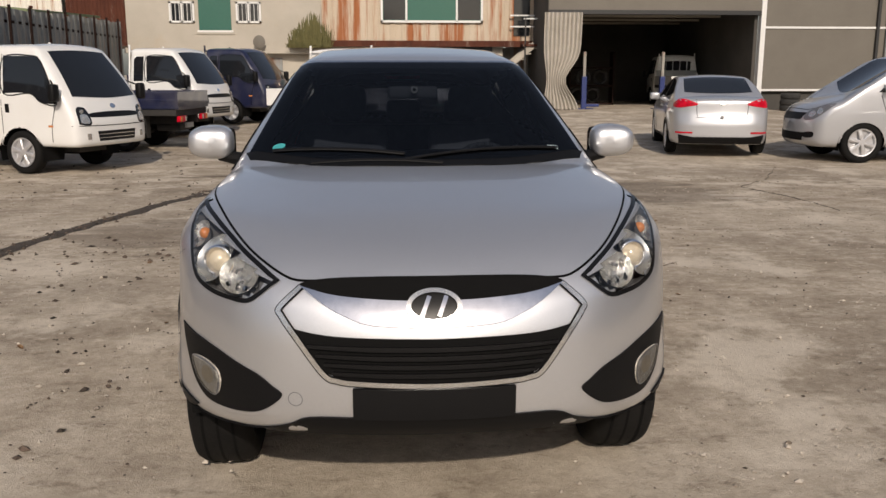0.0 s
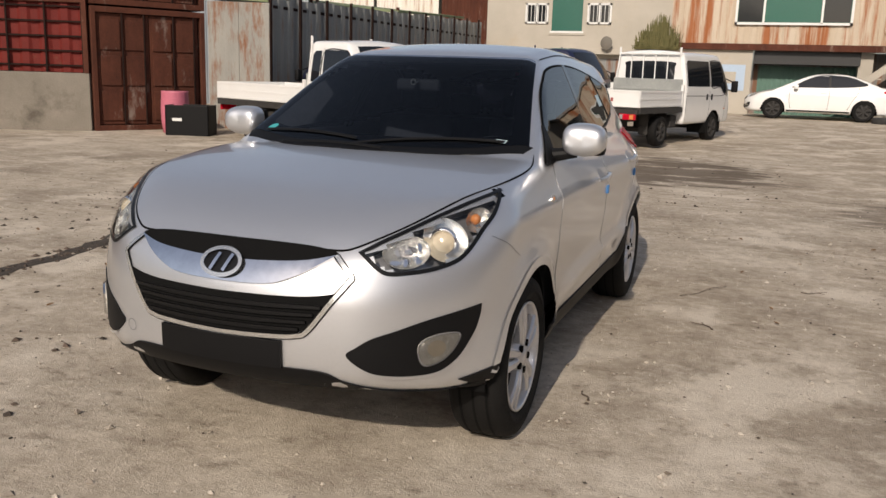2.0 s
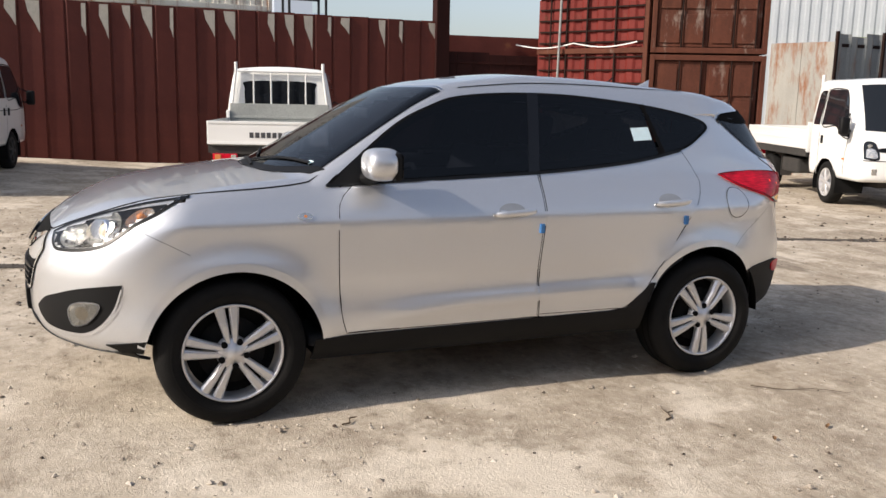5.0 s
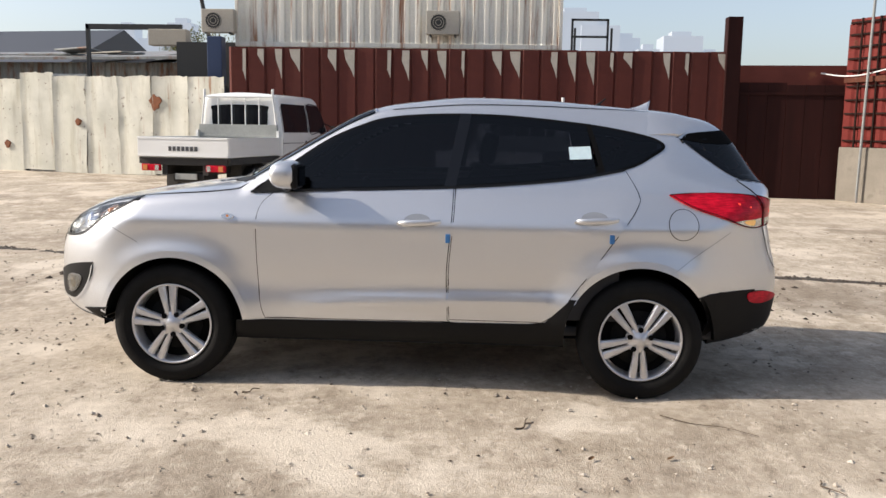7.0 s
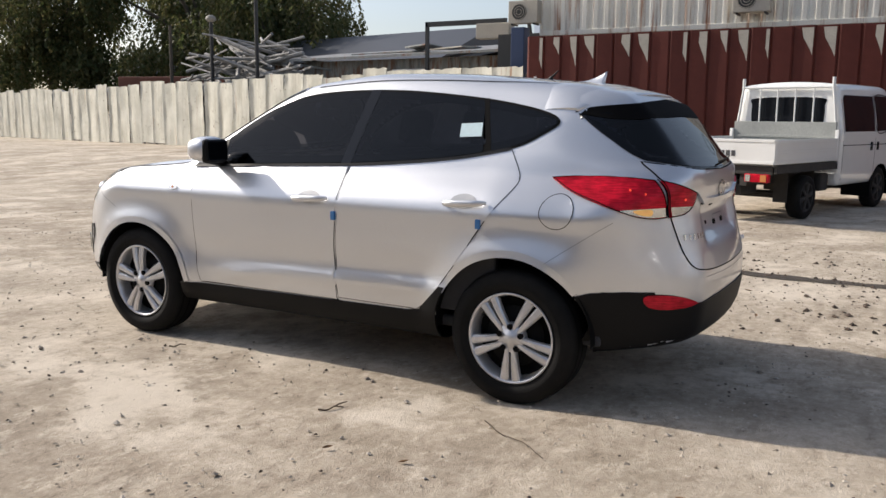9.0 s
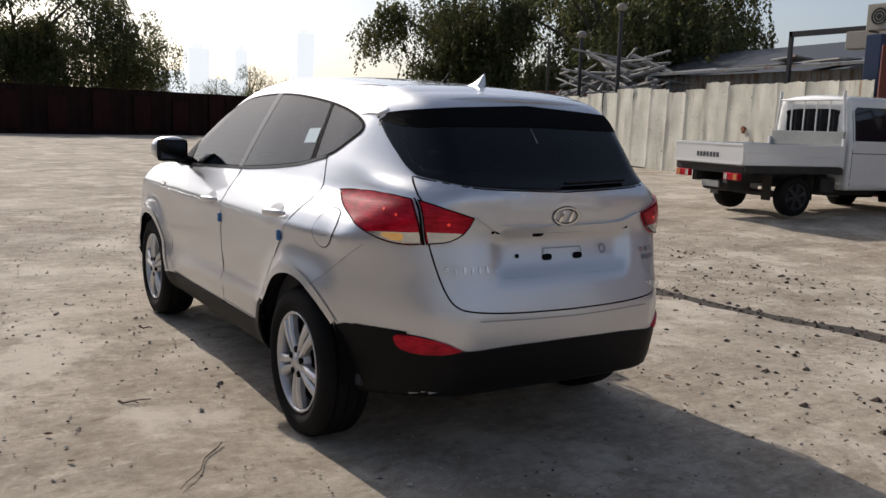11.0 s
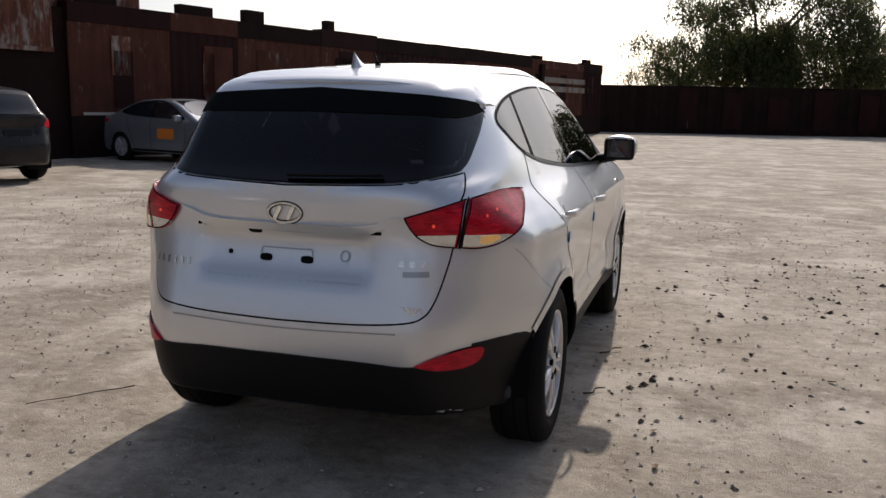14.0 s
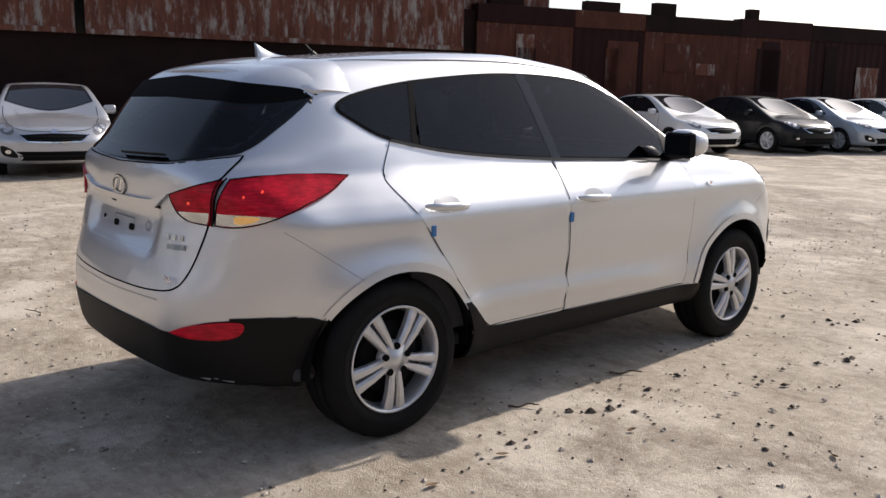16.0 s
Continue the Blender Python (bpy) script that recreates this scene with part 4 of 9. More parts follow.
def old_tyre(m, group="old tyres"):
    t_ = thing("old_tyre", "worn black tyre lying about the garage", "tyre", m, group)
    v, f = [], []
    prof = [(0.2, -0.09), (0.29, -0.1), (0.32, -0.05), (0.32, 0.05), (0.29, 0.1), (0.2, 0.09)]
    for i in range(24):
        a = 2 * math.pi * i / 24
        v += [(r * math.cos(a), r * math.sin(a), z) for r, z in prof]
    f = [(i * 6 + j, ((i + 1) % 24) * 6 + j, ((i + 1) % 24) * 6 + (j + 1) % 6, i * 6 + (j + 1) % 6) for i in range(24) for j in range(6)]
    mesh_object("casing", v, f, M_TREERUB, t_, smooth=True)
    return t_


tyre0 = old_tyre(pose(13.6, 23.9, 0.38))
for x, y, z, rx in ((13.6, 23.9, 0.58, 0), (13.62, 23.92, 0.78, 0), (14.3, 23.8, 0.38, 0), (14.3, 23.8, 0.58, 0), (5.2, 24.6, 0.38, 0), (4.6, 24.8, 0.38, 0), (7.7, 30.0, 0.69, 90), (8.3, 30.0, 0.69, 90), (7.9, 30.0, 1.39, 90), (8.6, 30.0, 1.39, 90)):
    copy_thing(tyre0, pose(x, y, z, rx))
weeds = thing("dry_weeds", "dry green-brown weeds growing on the office edge", "plant", kind="stuff")
rnd = random.Random(5)
v, f = [], []
for i in range(900):
    x, y = -3.6 + 1.7 * rnd.betavariate(2, 2) , NY - 0.3 + rnd.uniform(-0.2, 0.2)
    h, lean, w = 1.1 * rnd.random() ** 2 * (1.2 - abs(x + 2.6) / 1.1), rnd.uniform(-0.15, 0.15), 0.012
    n0 = len(v)
    v += [(x - w, y, 2.45), (x + w, y, 2.45), (x + lean + w, y - 0.05, 2.5 + h), (x + lean - w, y - 0.05, 2.5 + h * 0.9)]
    f.append((n0, n0 + 1, n0 + 2, n0 + 3))
mesh_object("blades", v, f, surface("dry_weed", (0.07, 0.075, 0.025), (0.15, 0.13, 0.05), 5, 0.9), weeds)


# ---- the silver car: one smooth implicit body, on which all panels lie
import collections
from mathutils.geometry import delaunay_2d_cdt


def keyed(t, *keys):
    """Smooth curve through a few (position, value) keys, level at flat runs."""
    xs, ys = np.array([k[0] for k in keys], float), np.array([k[1] for k in keys], float)
    h, d = np.diff(xs), np.diff(ys) / np.diff(xs)
    s = np.zeros(len(xs))
    for i in range(1, len(xs) - 1):
        s[i] = 0 if d[i - 1] * d[i] <= 0 else 2 * d[i - 1] * d[i] / (d[i - 1] + d[i])
    s[0], s[-1] = d[0], d[-1]
    t = np.asarray(t, float)
    tc = np.clip(t, xs[0], xs[-1])
    i = np.clip(np.searchsorted(xs, tc) - 1, 0, len(h) - 1)
    u = (tc - xs[i]) / h[i]
    v = (1 + 2 * u) * (1 - u) ** 2 * ys[i] + u * (1 - u) ** 2 * h[i] * s[i] + u * u * (3 - 2 * u) * ys[i + 1] + u * u * (u - 1) * h[i] * s[i + 1]
    return v + np.where(t < xs[0], (t - xs[0]) * s[0], 0) + np.where(t > xs[-1], (t - xs[-1]) * s[-1], 0)


def smax(a, b, k):
    h = np.clip(0.5 + 0.5 * (a - b) / k, 0, 1)
    return b * (1 - h) + a * h + k * h * (1 - h)


WB, RW, ZW = 1.32, 0.345, 0.318
WA = 1.303  # middle of the wheel arches


def hood_z(x, y):
    a = np.abs(x)
    return keyed(y, (-2.2, 0.80), (-2.08, 0.90), (-1.95, 0.968), (-1.75, 1.036), (-1.5, 1.078), (-1.25, 1.112), (-1.0, 1.135), (-0.6, 1.15)) - 0.04 * a**2


def body_f(x, y, z):
    """Below zero inside the body."""
    a = np.abs(x)
    # sides
    low = keyed(z, (0.15, 0.80), (0.28, 0.845), (0.38, 0.866), (0.47, 0.872), (0.56, 0.866), (0.7, 0.880), (0.86, 0.888), (0.928, 0.892), (0.942, 0.888), (0.98, 0.868), (1.05, 0.828), (1.1, 0.795))
    up = 0.793 - 0.43 * (z - 1.1) - 0.14 * np.maximum(z - 1.1, 0) ** 2
    w = np.where(z > 1.1, up, low)
    w = w - keyed(y, (-2.3, 0.12), (-1.9, 0.035), (-1.5, 0.0), (-1.2, 0.0), (0.8, 0.0), (1.3, 0.0), (1.7, 0.017), (2.0, 0.07), (2.3, 0.18))
    # the cabin narrows towards the tail, the shoulder below it less
    w = w - keyed(y, (0.0, 0.005), (0.4, 0.012), (0.8, 0.025), (1.1, 0.035), (1.4, 0.038), (1.8, 0.045), (2.1, 0.08)) * np.clip((z - 1.0) / 0.12, 0, 1)
    w = w - keyed(y, (0.9, 0.0), (1.15, 0.0), (1.4, 0.025), (1.6, 0.045), (1.85, 0.05), (2.3, 0.05)) * np.clip((z - 0.6) / 0.25, 0, 1) * np.clip((1.22 - z) / 0.2, 0, 1)
    for yc in (-WA, WA):
        r = np.hypot(y - yc, (z - ZW))
        w = w + 0.034 * np.exp(-(((r - 0.40) / 0.10) ** 2)) * np.clip((z - 0.2) / 0.2, 0, 1) * np.clip((1.05 - z) / 0.3, 0, 1)
    w = w + 0.010 * np.exp(-(((y - 1.75) / 0.45) ** 2)) * np.exp(-(((z - 0.92) / 0.13) ** 2))
    w = w + 0.018 * np.exp(-(((z - keyed(y, (-0.75, 0.455), (0.1, 0.505), (1.0, 0.52))) / 0.032) ** 2)) * np.clip((y + 0.75) / 0.3, 0, 1) * np.clip((1.0 - y) / 0.2, 0, 1)
    side = a - w
    # front and rear faces
    yf = keyed(z, (0.15, -2.06), (0.25, -2.15), (0.38, -2.195), (0.55, -2.205), (0.68, -2.20), (0.8, -2.17), (0.9, -2.105), (1.0, -1.98))
    front = yf + 0.30 * a**2 + 1.2 * np.maximum(a - 0.45, 0) ** 2 - y
    yr = keyed(z, (0.15, 2.0), (0.25, 2.10), (0.4, 2.168), (0.58, 2.19), (0.64, 2.187), (0.71, 2.172), (0.79, 2.15), (0.88, 2.13), (0.97, 2.112), (1.06, 2.113), (1.13, 2.112), (1.2, 2.045), (1.35, 1.93), (1.5, 1.80), (1.65, 1.66))
    yr = yr - 0.030 * np.exp(-(((z - 0.895) / 0.085) ** 6)) * np.clip((0.36 - a) / 0.035, 0, 1)
    rear = y - (yr - 0.12 * a**2 - keyed(z, (0.95, 1.9), (1.1, 1.5), (1.19, 5.5), (1.3, 9.0), (1.45, 13.0)) * np.maximum(a - 0.45, 0) ** 2)
    # top: hood, windscreen, roof
    screen = 1.125 + 0.56 * (y + 1.10 - 0.29 * a**2)
    roof = keyed(y, (-0.6, 1.50), (-0.3, 1.575), (0.0, 1.622), (0.35, 1.653), (0.7, 1.645), (1.1, 1.618), (1.5, 1.579), (1.8, 1.530)) - 0.09 * a**2
    top = z - np.maximum(hood_z(x, y), -smax(-screen, -roof, 0.06))
    f = smax(smax(side, front, 0.085), smax(rear, keyed(y, (-2.3, 0.40), (-1.75, 0.335), (-1.4, 0.235), (1.4, 0.235), (1.8, 0.275), (2.3, 0.345)) - z, 0.05), 0.09)
    return smax(f, top, 0.075)


FORM = [body_f]


def bisect(fun, lo, hi, n=34):
    """Where fun crosses zero between lo (inside, below zero) and hi (outside)."""
    for _ in range(n):
        mid = (lo + hi) / 2
        inside = fun(mid) < 0
        lo, hi = np.where(inside, mid, lo), np.where(inside, hi, mid)
    return (lo + hi) / 2


def on_side(p, sign=1):
    """Points given as (y, z) laid on the flank."""
    p = np.asarray(p, float)
    x = bisect(lambda s: FORM[0](s, p[:, 0], p[:, 1]), np.zeros(len(p)), np.full(len(p), 1.2))
    return np.c_[sign * x, p]


def on_front(p):
    p = np.asarray(p, float)
    y = bisect(lambda s: FORM[0](p[:, 0], -s, p[:, 1]), np.zeros(len(p)), np.full(len(p), 2.6))
    return np.c_[p[:, 0], -y, p[:, 1]]


def on_rear(p):
    p = np.asarray(p, float)
    y = bisect(lambda s: FORM[0](p[:, 0], s, p[:, 1]), np.full(len(p), 0.5), np.full(len(p), 2.6))
    return np.c_[p[:, 0], y, p[:, 1]]


def on_top(p):
    p = np.asarray(p, float)
    z = bisect(lambda s: FORM[0](p[:, 0], p[:, 1], s), np.full(len(p), 0.7), np.full(len(p), 1.9))
    return np.c_[p, z]


def on_corner(p, sx, sy):
    """Points given as (u, z) laid on a front (sy -1) or rear (sy 1) corner, seen at 45 degrees; u is (sy * y - x) / sqrt 2 turned about."""
    p = np.asarray(p, float)
    u, r = p[:, 0], math.sqrt(0.5)
    where = lambda t: ((t + u) * r, (u - t) * r) if sy < 0 else ((t - u) * r, (t + u) * r)
    t = bisect(lambda t: FORM[0](*where(t), p[:, 1]), np.full(len(p), 0.8), np.full(len(p), 2.6))
    x, y = where(t)
    return np.c_[sx * x, y, p[:, 1]]


def normal_at(q):
    e = 1e-3
    g = np.stack([FORM[0](*(q + d).T) - FORM[0](*(q - d).T) for d in np.eye(3) * e], 1)
    return g / np.linalg.norm(g, axis=1, keepdims=True)


def curve_through(pts, n=8, closed=True):
    """Catmull-Rom through a few points; a point given twice makes a corner."""
    pts = [np.array(p, float) for p in pts]
    out, m = [], len(pts)
    for i in range(m if closed else m - 1):
        p0, p1, p2, p3 = (pts[(i + k) % m] if closed else pts[min(max(i + k, 0), m - 1)] for k in (-1, 0, 1, 2))
        if np.allclose(p1, p2):
            continue
        for u in np.arange(n) / n:
            m1 = (p2 - p0) / 2 if not np.allclose(p0, p1) else (p2 - p1) * 0.7
            m2 = (p3 - p1) / 2 if not np.allclose(p2, p3) else (p2 - p1) * 0.7
            out.append((2 * u**3 - 3 * u**2 + 1) * p1 + (u**3 - 2 * u**2 + u) * m1 + (3 * u**2 - 2 * u**3) * p2 + (u**3 - u**2) * m2)
    if not closed:
        out.append(pts[-1])
    return np.array(out)


def inside_poly(p, poly):
    x, y = p[:, 0], p[:, 1]
    r = np.zeros(len(p), bool)
    for a, b in zip(poly, np.roll(poly, -1, 0)):
        c = (a[1] > y) != (b[1] > y)
        with np.errstate(divide="ignore", invalid="ignore"):
            r ^= c & (x < (b[0] - a[0]) * (y - a[1]) / (b[1] - a[1]) + a[0])
    return r


def inset(poly, d):
    """The closed outline moved inwards by d."""
    p = np.asarray(poly)
    t = np.roll(p, -1, 0) - np.roll(p, 1, 0)
    t /= np.linalg.norm(t, axis=1, keepdims=True) + 1e-9
    area = np.sum(p[:, 0] * np.roll(p[:, 1], -1) - np.roll(p[:, 0], -1) * p[:, 1])
    return p + d * np.sign(area) * np.c_[-t[:, 1], t[:, 0]]


def patch(name, poly, lay, material, parent, lift=0.003, step=0.03, skirt=0.012, label="", holes=()):
    """A panel of the outline poly, laid on the body by lay() and lifted off it, with its edge turned in."""
    poly = np.asarray(poly, float)
    if not holes:
        cuts = [np.maximum(1, int(np.linalg.norm(b - a) / (1.3 * step))) for a, b in zip(poly, np.roll(poly, -1, 0))]
        poly = np.array([a + (b - a) * k / c for a, b, c in zip(poly, np.roll(poly, -1, 0), cuts) for k in range(c)])
    x0, y0 = poly.min(0)
    x1, y1 = poly.max(0)
    gx, gy = np.meshgrid(np.arange(x0 + step / 2, x1, step), np.arange(y0 + step / 2, y1, step))
    g = np.c_[gx.ravel(), gy.ravel()]
    keep = inside_poly(g, inset(poly, step * 0.35))
    loops, pts = [poly, *[np.asarray(h) for h in holes]], []
    for h in holes:
        keep &= ~inside_poly(g, inset(h, -step * 0.35))
    edges = []
    for lp in loops:
        n0 = len(pts)
        pts += [tuple(v) for v in lp]
        edges += [(n0 + i, n0 + (i + 1) % len(lp)) for i in range(len(lp))]
    nb = len(pts)
    pts += [tuple(v) for v in g[keep]]
    vs, es, fs, *_ = delaunay_2d_cdt([Vector(p) for p in pts], edges, [], 1 if not holes else 3, 1e-6)
    v2 = np.array([tuple(v) for v in vs])
    if holes:
        fs = [f for f in fs if not any(inside_poly(v2[list(f)].mean(0)[None], np.asarray(h))[0] for h in holes)]
    if not holes:
        # keep the largest piece only
        root, seen = list(range(len(fs))), {}
        def find(i):
            while root[i] != i:
                root[i] = root[root[i]]
                i = root[i]
            return i
        for k, f in enumerate(fs):
            for i in range(len(f)):
                e = tuple(sorted((f[i], f[(i + 1) % len(f)])))
                root[find(k)] = find(seen.setdefault(e, k))
        big = collections.Counter(find(k) for k in range(len(fs))).most_common(1)[0][0]
        fs = [f for k, f in enumerate(fs) if find(k) == big]
        used = sorted({i for f in fs for i in f})
        back = {i: k for k, i in enumerate(used)}
        v2, fs = v2[used], [tuple(back[i] for i in f) for f in fs]
    q = lay(v2)
    nrm = normal_at(q)
    count = {}
    for f in fs:
        for i in range(len(f)):
            e = (f[i], f[(i + 1) % len(f)])
            count[tuple(sorted(e))] = count.get(tuple(sorted(e)), 0) + 1 if tuple(sorted(e)) in count else 1
    rim_e = [e for e, c in count.items() if c == 1]
    rim = sorted({v for e in rim_e for v in e})
    nr = len(rim)
    edge = {v: len(q) + i for i, v in enumerate(rim)}
    verts = np.r_[q + nrm * lift, q[rim] + nrm[rim] * lift, q[rim] + nrm[rim] * (lift - skirt)]
    faces = []
    for f in fs:
        c = np.cross(verts[f[1]] - verts[f[0]], verts[f[2]] - verts[f[0]])
        faces.append(tuple(f) if c @ nrm[f[0]] > 0 else tuple(reversed(f)))
    if skirt:
        faces += [(edge[a], edge[b], edge[b] + nr, edge[a] + nr) for a, b in rim_e]
    else:
        verts = verts[: len(q)]
    ob = mesh_object(name, verts, faces, material, parent, label)
    sm = np.zeros(len(ob.data.polygons), bool)
    sm[: len(fs)] = True
    ob.data.polygons.foreach_set("use_smooth", sm)
    return ob


def settle(q):
    """Points drawn back on to the body."""
    for _ in range(3):
        q = q - normal_at(q) * FORM[0](*q.T)[:, None]
    return q


def across(q, closed):
    """Unit directions along the body, square to a line on it."""
    t = np.gradient(q, axis=0) if not closed else np.roll(q, -1, 0) - np.roll(q, 1, 0)
    b = np.cross(normal_at(q), t)
    return b / (np.linalg.norm(b, axis=1, keepdims=True) + 1e-9)


def band(name, poly, width, lay, material, parent, lift=0.002, label=""):
    """A closed band between an outline and the same moved inwards."""
    n, q0 = len(poly), lay(np.asarray(poly))
    inward = lay(inset(poly, 0.004)) - q0
    b = across(q0, True)
    gap = np.abs(np.arange(n)[:, None] - np.arange(n)[None])
    dist = np.linalg.norm(q0[:, None] - q0[None], axis=2) + 9 * (np.minimum(gap, n - gap) < 7)
    b *= np.sign(np.sum(b * inward, axis=1))[:, None] * np.minimum(1, 0.4 * dist.min(1) / width)[:, None]
    q = np.r_[q0, settle(q0 + b * width / 2), settle(q0 + b * width)]
    v = q + normal_at(q) * lift
    f = [(k * n + i, k * n + (i + 1) % n, (k + 1) * n + (i + 1) % n, (k + 1) * n + i) for k in (0, 1) for i in range(n)]
    return mesh_object(name, v, f, material, parent, label, smooth=True)


def strip(name, line, lay, width, material, parent, lift=0.002, label="", closed=False):
    """A narrow band along a line on the body: seams, trims, edges."""
    line = np.asarray(line, float)
    if len(line) < 4:
        line = np.array([a + (b - a) * k / 12 for a, b in zip(line[:-1], line[1:]) for k in range(12)] + [line[-1]])
    q0 = lay(line)
    off = across(q0, closed) * width / 2
    qa, qb = settle(q0 - off), settle(q0 + off)
    na, nb_ = normal_at(qa), normal_at(qb)
    n = len(line)
    verts = np.r_[qa + na * lift, qb + nb_ * lift]
    faces = [(i, (i + 1) % n, n + (i + 1) % n, n + i) for i in range(n if closed else n - 1)]
    c = np.cross(verts[faces[0][1]] - verts[faces[0][0]], verts[faces[0][3]] - verts[faces[0][0]])
    if c @ na[0] < 0:
        faces = [tuple(reversed(f)) for f in faces]
    return mesh_object(name, verts, faces, material, parent, label, smooth=True)


car = thing("suv_car", "silver compact SUV with dark tinted windows and alloy wheels", "car")

# outlines in (y, z) on the flank, (x, z) in front and behind, (x, y) from above
WIN_ALL = curve_through([(-0.875, 1.087), (-0.875, 1.087), (-0.2, 1.113), (0.4, 1.139), (0.9, 1.183), (1.23, 1.243), (1.385, 1.318), (1.452, 1.372), (1.40, 1.418), (1.22, 1.463), (0.95, 1.503), (0.55, 1.538), (0.2, 1.542), (-0.1, 1.52), (-0.27, 1.473), (-0.5, 1.362)], 8)
SCREEN = curve_through([(-0.73, -0.87), (-0.73, -0.87), (-0.4, -1.02), (0, -1.07), (0.4, -1.02), (0.73, -0.87), (0.73, -0.87), (0.63, -0.5), (0.555, -0.2), (0.555, -0.2), (0.3, -0.27), (0, -0.3), (-0.3, -0.27), (-0.555, -0.2), (-0.555, -0.2), (-0.63, -0.5)], 6)
REAR_WIN = curve_through([(-0.565, 1.19), (-0.4, 1.163), (0, 1.15), (0.4, 1.163), (0.565, 1.19), (0.600, 1.215), (0.604, 1.29), (0.600, 1.36), (0.590, 1.420), (0.590, 1.420), (0.5, 1.44), (0, 1.475), (-0.5, 1.44), (-0.590, 1.420), (-0.590, 1.420), (-0.600, 1.36), (-0.604, 1.29), (-0.600, 1.215)], 8)
# headlight, seen at 45 degrees to the corner
HEAD = curve_through([(-1.118, 0.870), (-1.118, 0.870), (-1.03, 0.908), (-0.93, 0.942), (-0.81, 0.980), (-0.66, 1.020), (-0.53, 1.044), (-0.485, 1.050), (-0.485, 1.050), (-0.565, 0.975), (-0.64, 0.925), (-0.715, 0.862), (-0.775, 0.828), (-0.86, 0.808), (-0.95, 0.799), (-1.035, 0.798), (-1.075, 0.820), (-1.104, 0.853)], 6)

# shell: rays from an inner spine, rounded off at both ends
def shell_points():
    rows, NPHI = [], 264
    phi = np.linspace(0, 2 * np.pi, NPHI, endpoint=False)
    cz = 0.72
    for alpha in np.linspace(np.pi / 2 - 0.004, 0, 56):
        rows.append((-1.25, -np.sin(alpha), np.cos(alpha)))
    for y in np.linspace(-1.25, 1.25, 110)[1:]:
        rows.append((y, 0.0, 1.0))
    for alpha in np.linspace(0, np.pi / 2 - 0.004, 56)[1:]:
        rows.append((1.25, np.sin(alpha), np.cos(alpha)))
    yy, dy, rad = (np.repeat(np.array(c), NPHI) for c in zip(*rows))
    ph = np.tile(phi, len(rows))
    dx, dz = rad * np.sin(ph), rad * np.cos(ph)
    t = bisect(lambda s: FORM[0](dx * s, yy + dy * s, cz + dz * s), np.zeros(len(ph)), np.full(len(ph), 2.2))
    return np.c_[dx * t, yy + dy * t, cz + dz * t], len(rows), NPHI


def build_shell():
    v, nr, npnt = shell_points()
    i, j = np.meshgrid(np.arange(nr - 1), np.arange(npnt), indexing="ij")
    a, b = (i * npnt + j).ravel(), (i * npnt + (j + 1) % npnt).ravel()
    f = np.c_[a, a + npnt, b + npnt, b]
    c = v[f].mean(1)
    n = normal_at(c)
    caps = [tuple(range(npnt)), tuple(range((nr - 1) * npnt, nr * npnt))]
    drop = np.zeros(len(f), bool)
    for yc in (-WA, WA):
        drop |= (np.abs(c[:, 0]) > 0.55) & (np.hypot(c[:, 1] - yc, c[:, 2] - ZW) < 0.416)
    drop |= (c[:, 1] < -1.3) & inside_poly(np.c_[(np.abs(c[:, 0]) + c[:, 1]) * math.sqrt(0.5), c[:, 2]], inset(HEAD, 0.018))
    drop |= (np.abs(n[:, 0]) > 0.5) & (c[:, 2] > 1.05) & inside_poly(c[:, 1:], inset(WIN_ALL, 0.022))
    drop |= (n[:, 2] > 0.4) & inside_poly(c[:, :2], inset(SCREEN, 0.022))
    drop |= (n[:, 1] > 0.05) & (c[:, 1] > 1.3) & inside_poly(c[:, [0, 2]], inset(REAR_WIN, 0.022))
    low = (c[:, 2] < 0.31) | ((c[:, 2] < 0.365) & (n[:, 2] < -0.5)) | ((c[:, 1] < -1.6) & (c[:, 2] < 0.345))
    return v, [tuple(q) for q in f[~drop & ~low]] + caps, [tuple(q) for q in f[~drop & low]]


sv, sf, uf = build_shell()
shell = mesh_object("body_shell", sv, sf, M_SILVER, car, smooth=True)
mesh_object("underbody", sv, uf, M_PLASTIC, car, "black underbody", smooth=True)


def both(fn):
    for s in (1, -1):
        fn(s, lambda p, s=s: on_side(p, s))


def mirrored(half):
    """Closes a half outline, given from the middle outwards and back, by its mirror image."""
    half = np.asarray(half)
    return np.r_[half, half[::-1][1 if abs(half[-1][0]) < 1e-6 else 0 : len(half) - (1 if abs(half[0][0]) < 1e-6 else 0)] * (-1, 1)]


def along(pts, n=10):
    return curve_through(pts, n, closed=False)


M_SEAM = plain("seam_shadow_gap", (0.004, 0.004, 0.0045), 0.8, 0, 0.08)
M_FRIT = plain("black_ceramic_edge", (0.005, 0.005, 0.006), 0.08, 0, 0.5)
M_GLOSSBLACK = plain("gloss_black_trim", (0.006, 0.006, 0.0065), 0.35, 0, 0.25)
M_SATIN = plain("satin_reflector", (0.72, 0.72, 0.70), 0.22, 0.85)
M_LAMP = surface("lamp_reflector_bowl", (0.6, 0.6, 0.58), (0.85, 0.84, 0.8), 30, 0.16, metal=0.8, bump=0.9, grain=55)
# bright cream puts the sunlit gleam of the fog lens into colour
M_FOG = surface("fog_sunlit_reflector", (0.7, 0.64, 0.52), (0.9, 0.86, 0.78), 40, 0.25, metal=0.2, bump=0.9, grain=70)
M_LAMPWARM = plain("warm_lamp_lens", (0.78, 0.68, 0.52), 0.1, 0.2)
M_LAMPDARK = plain("dark_lamp_bezel", (0.24, 0.24, 0.25), 0.3, 0.5)
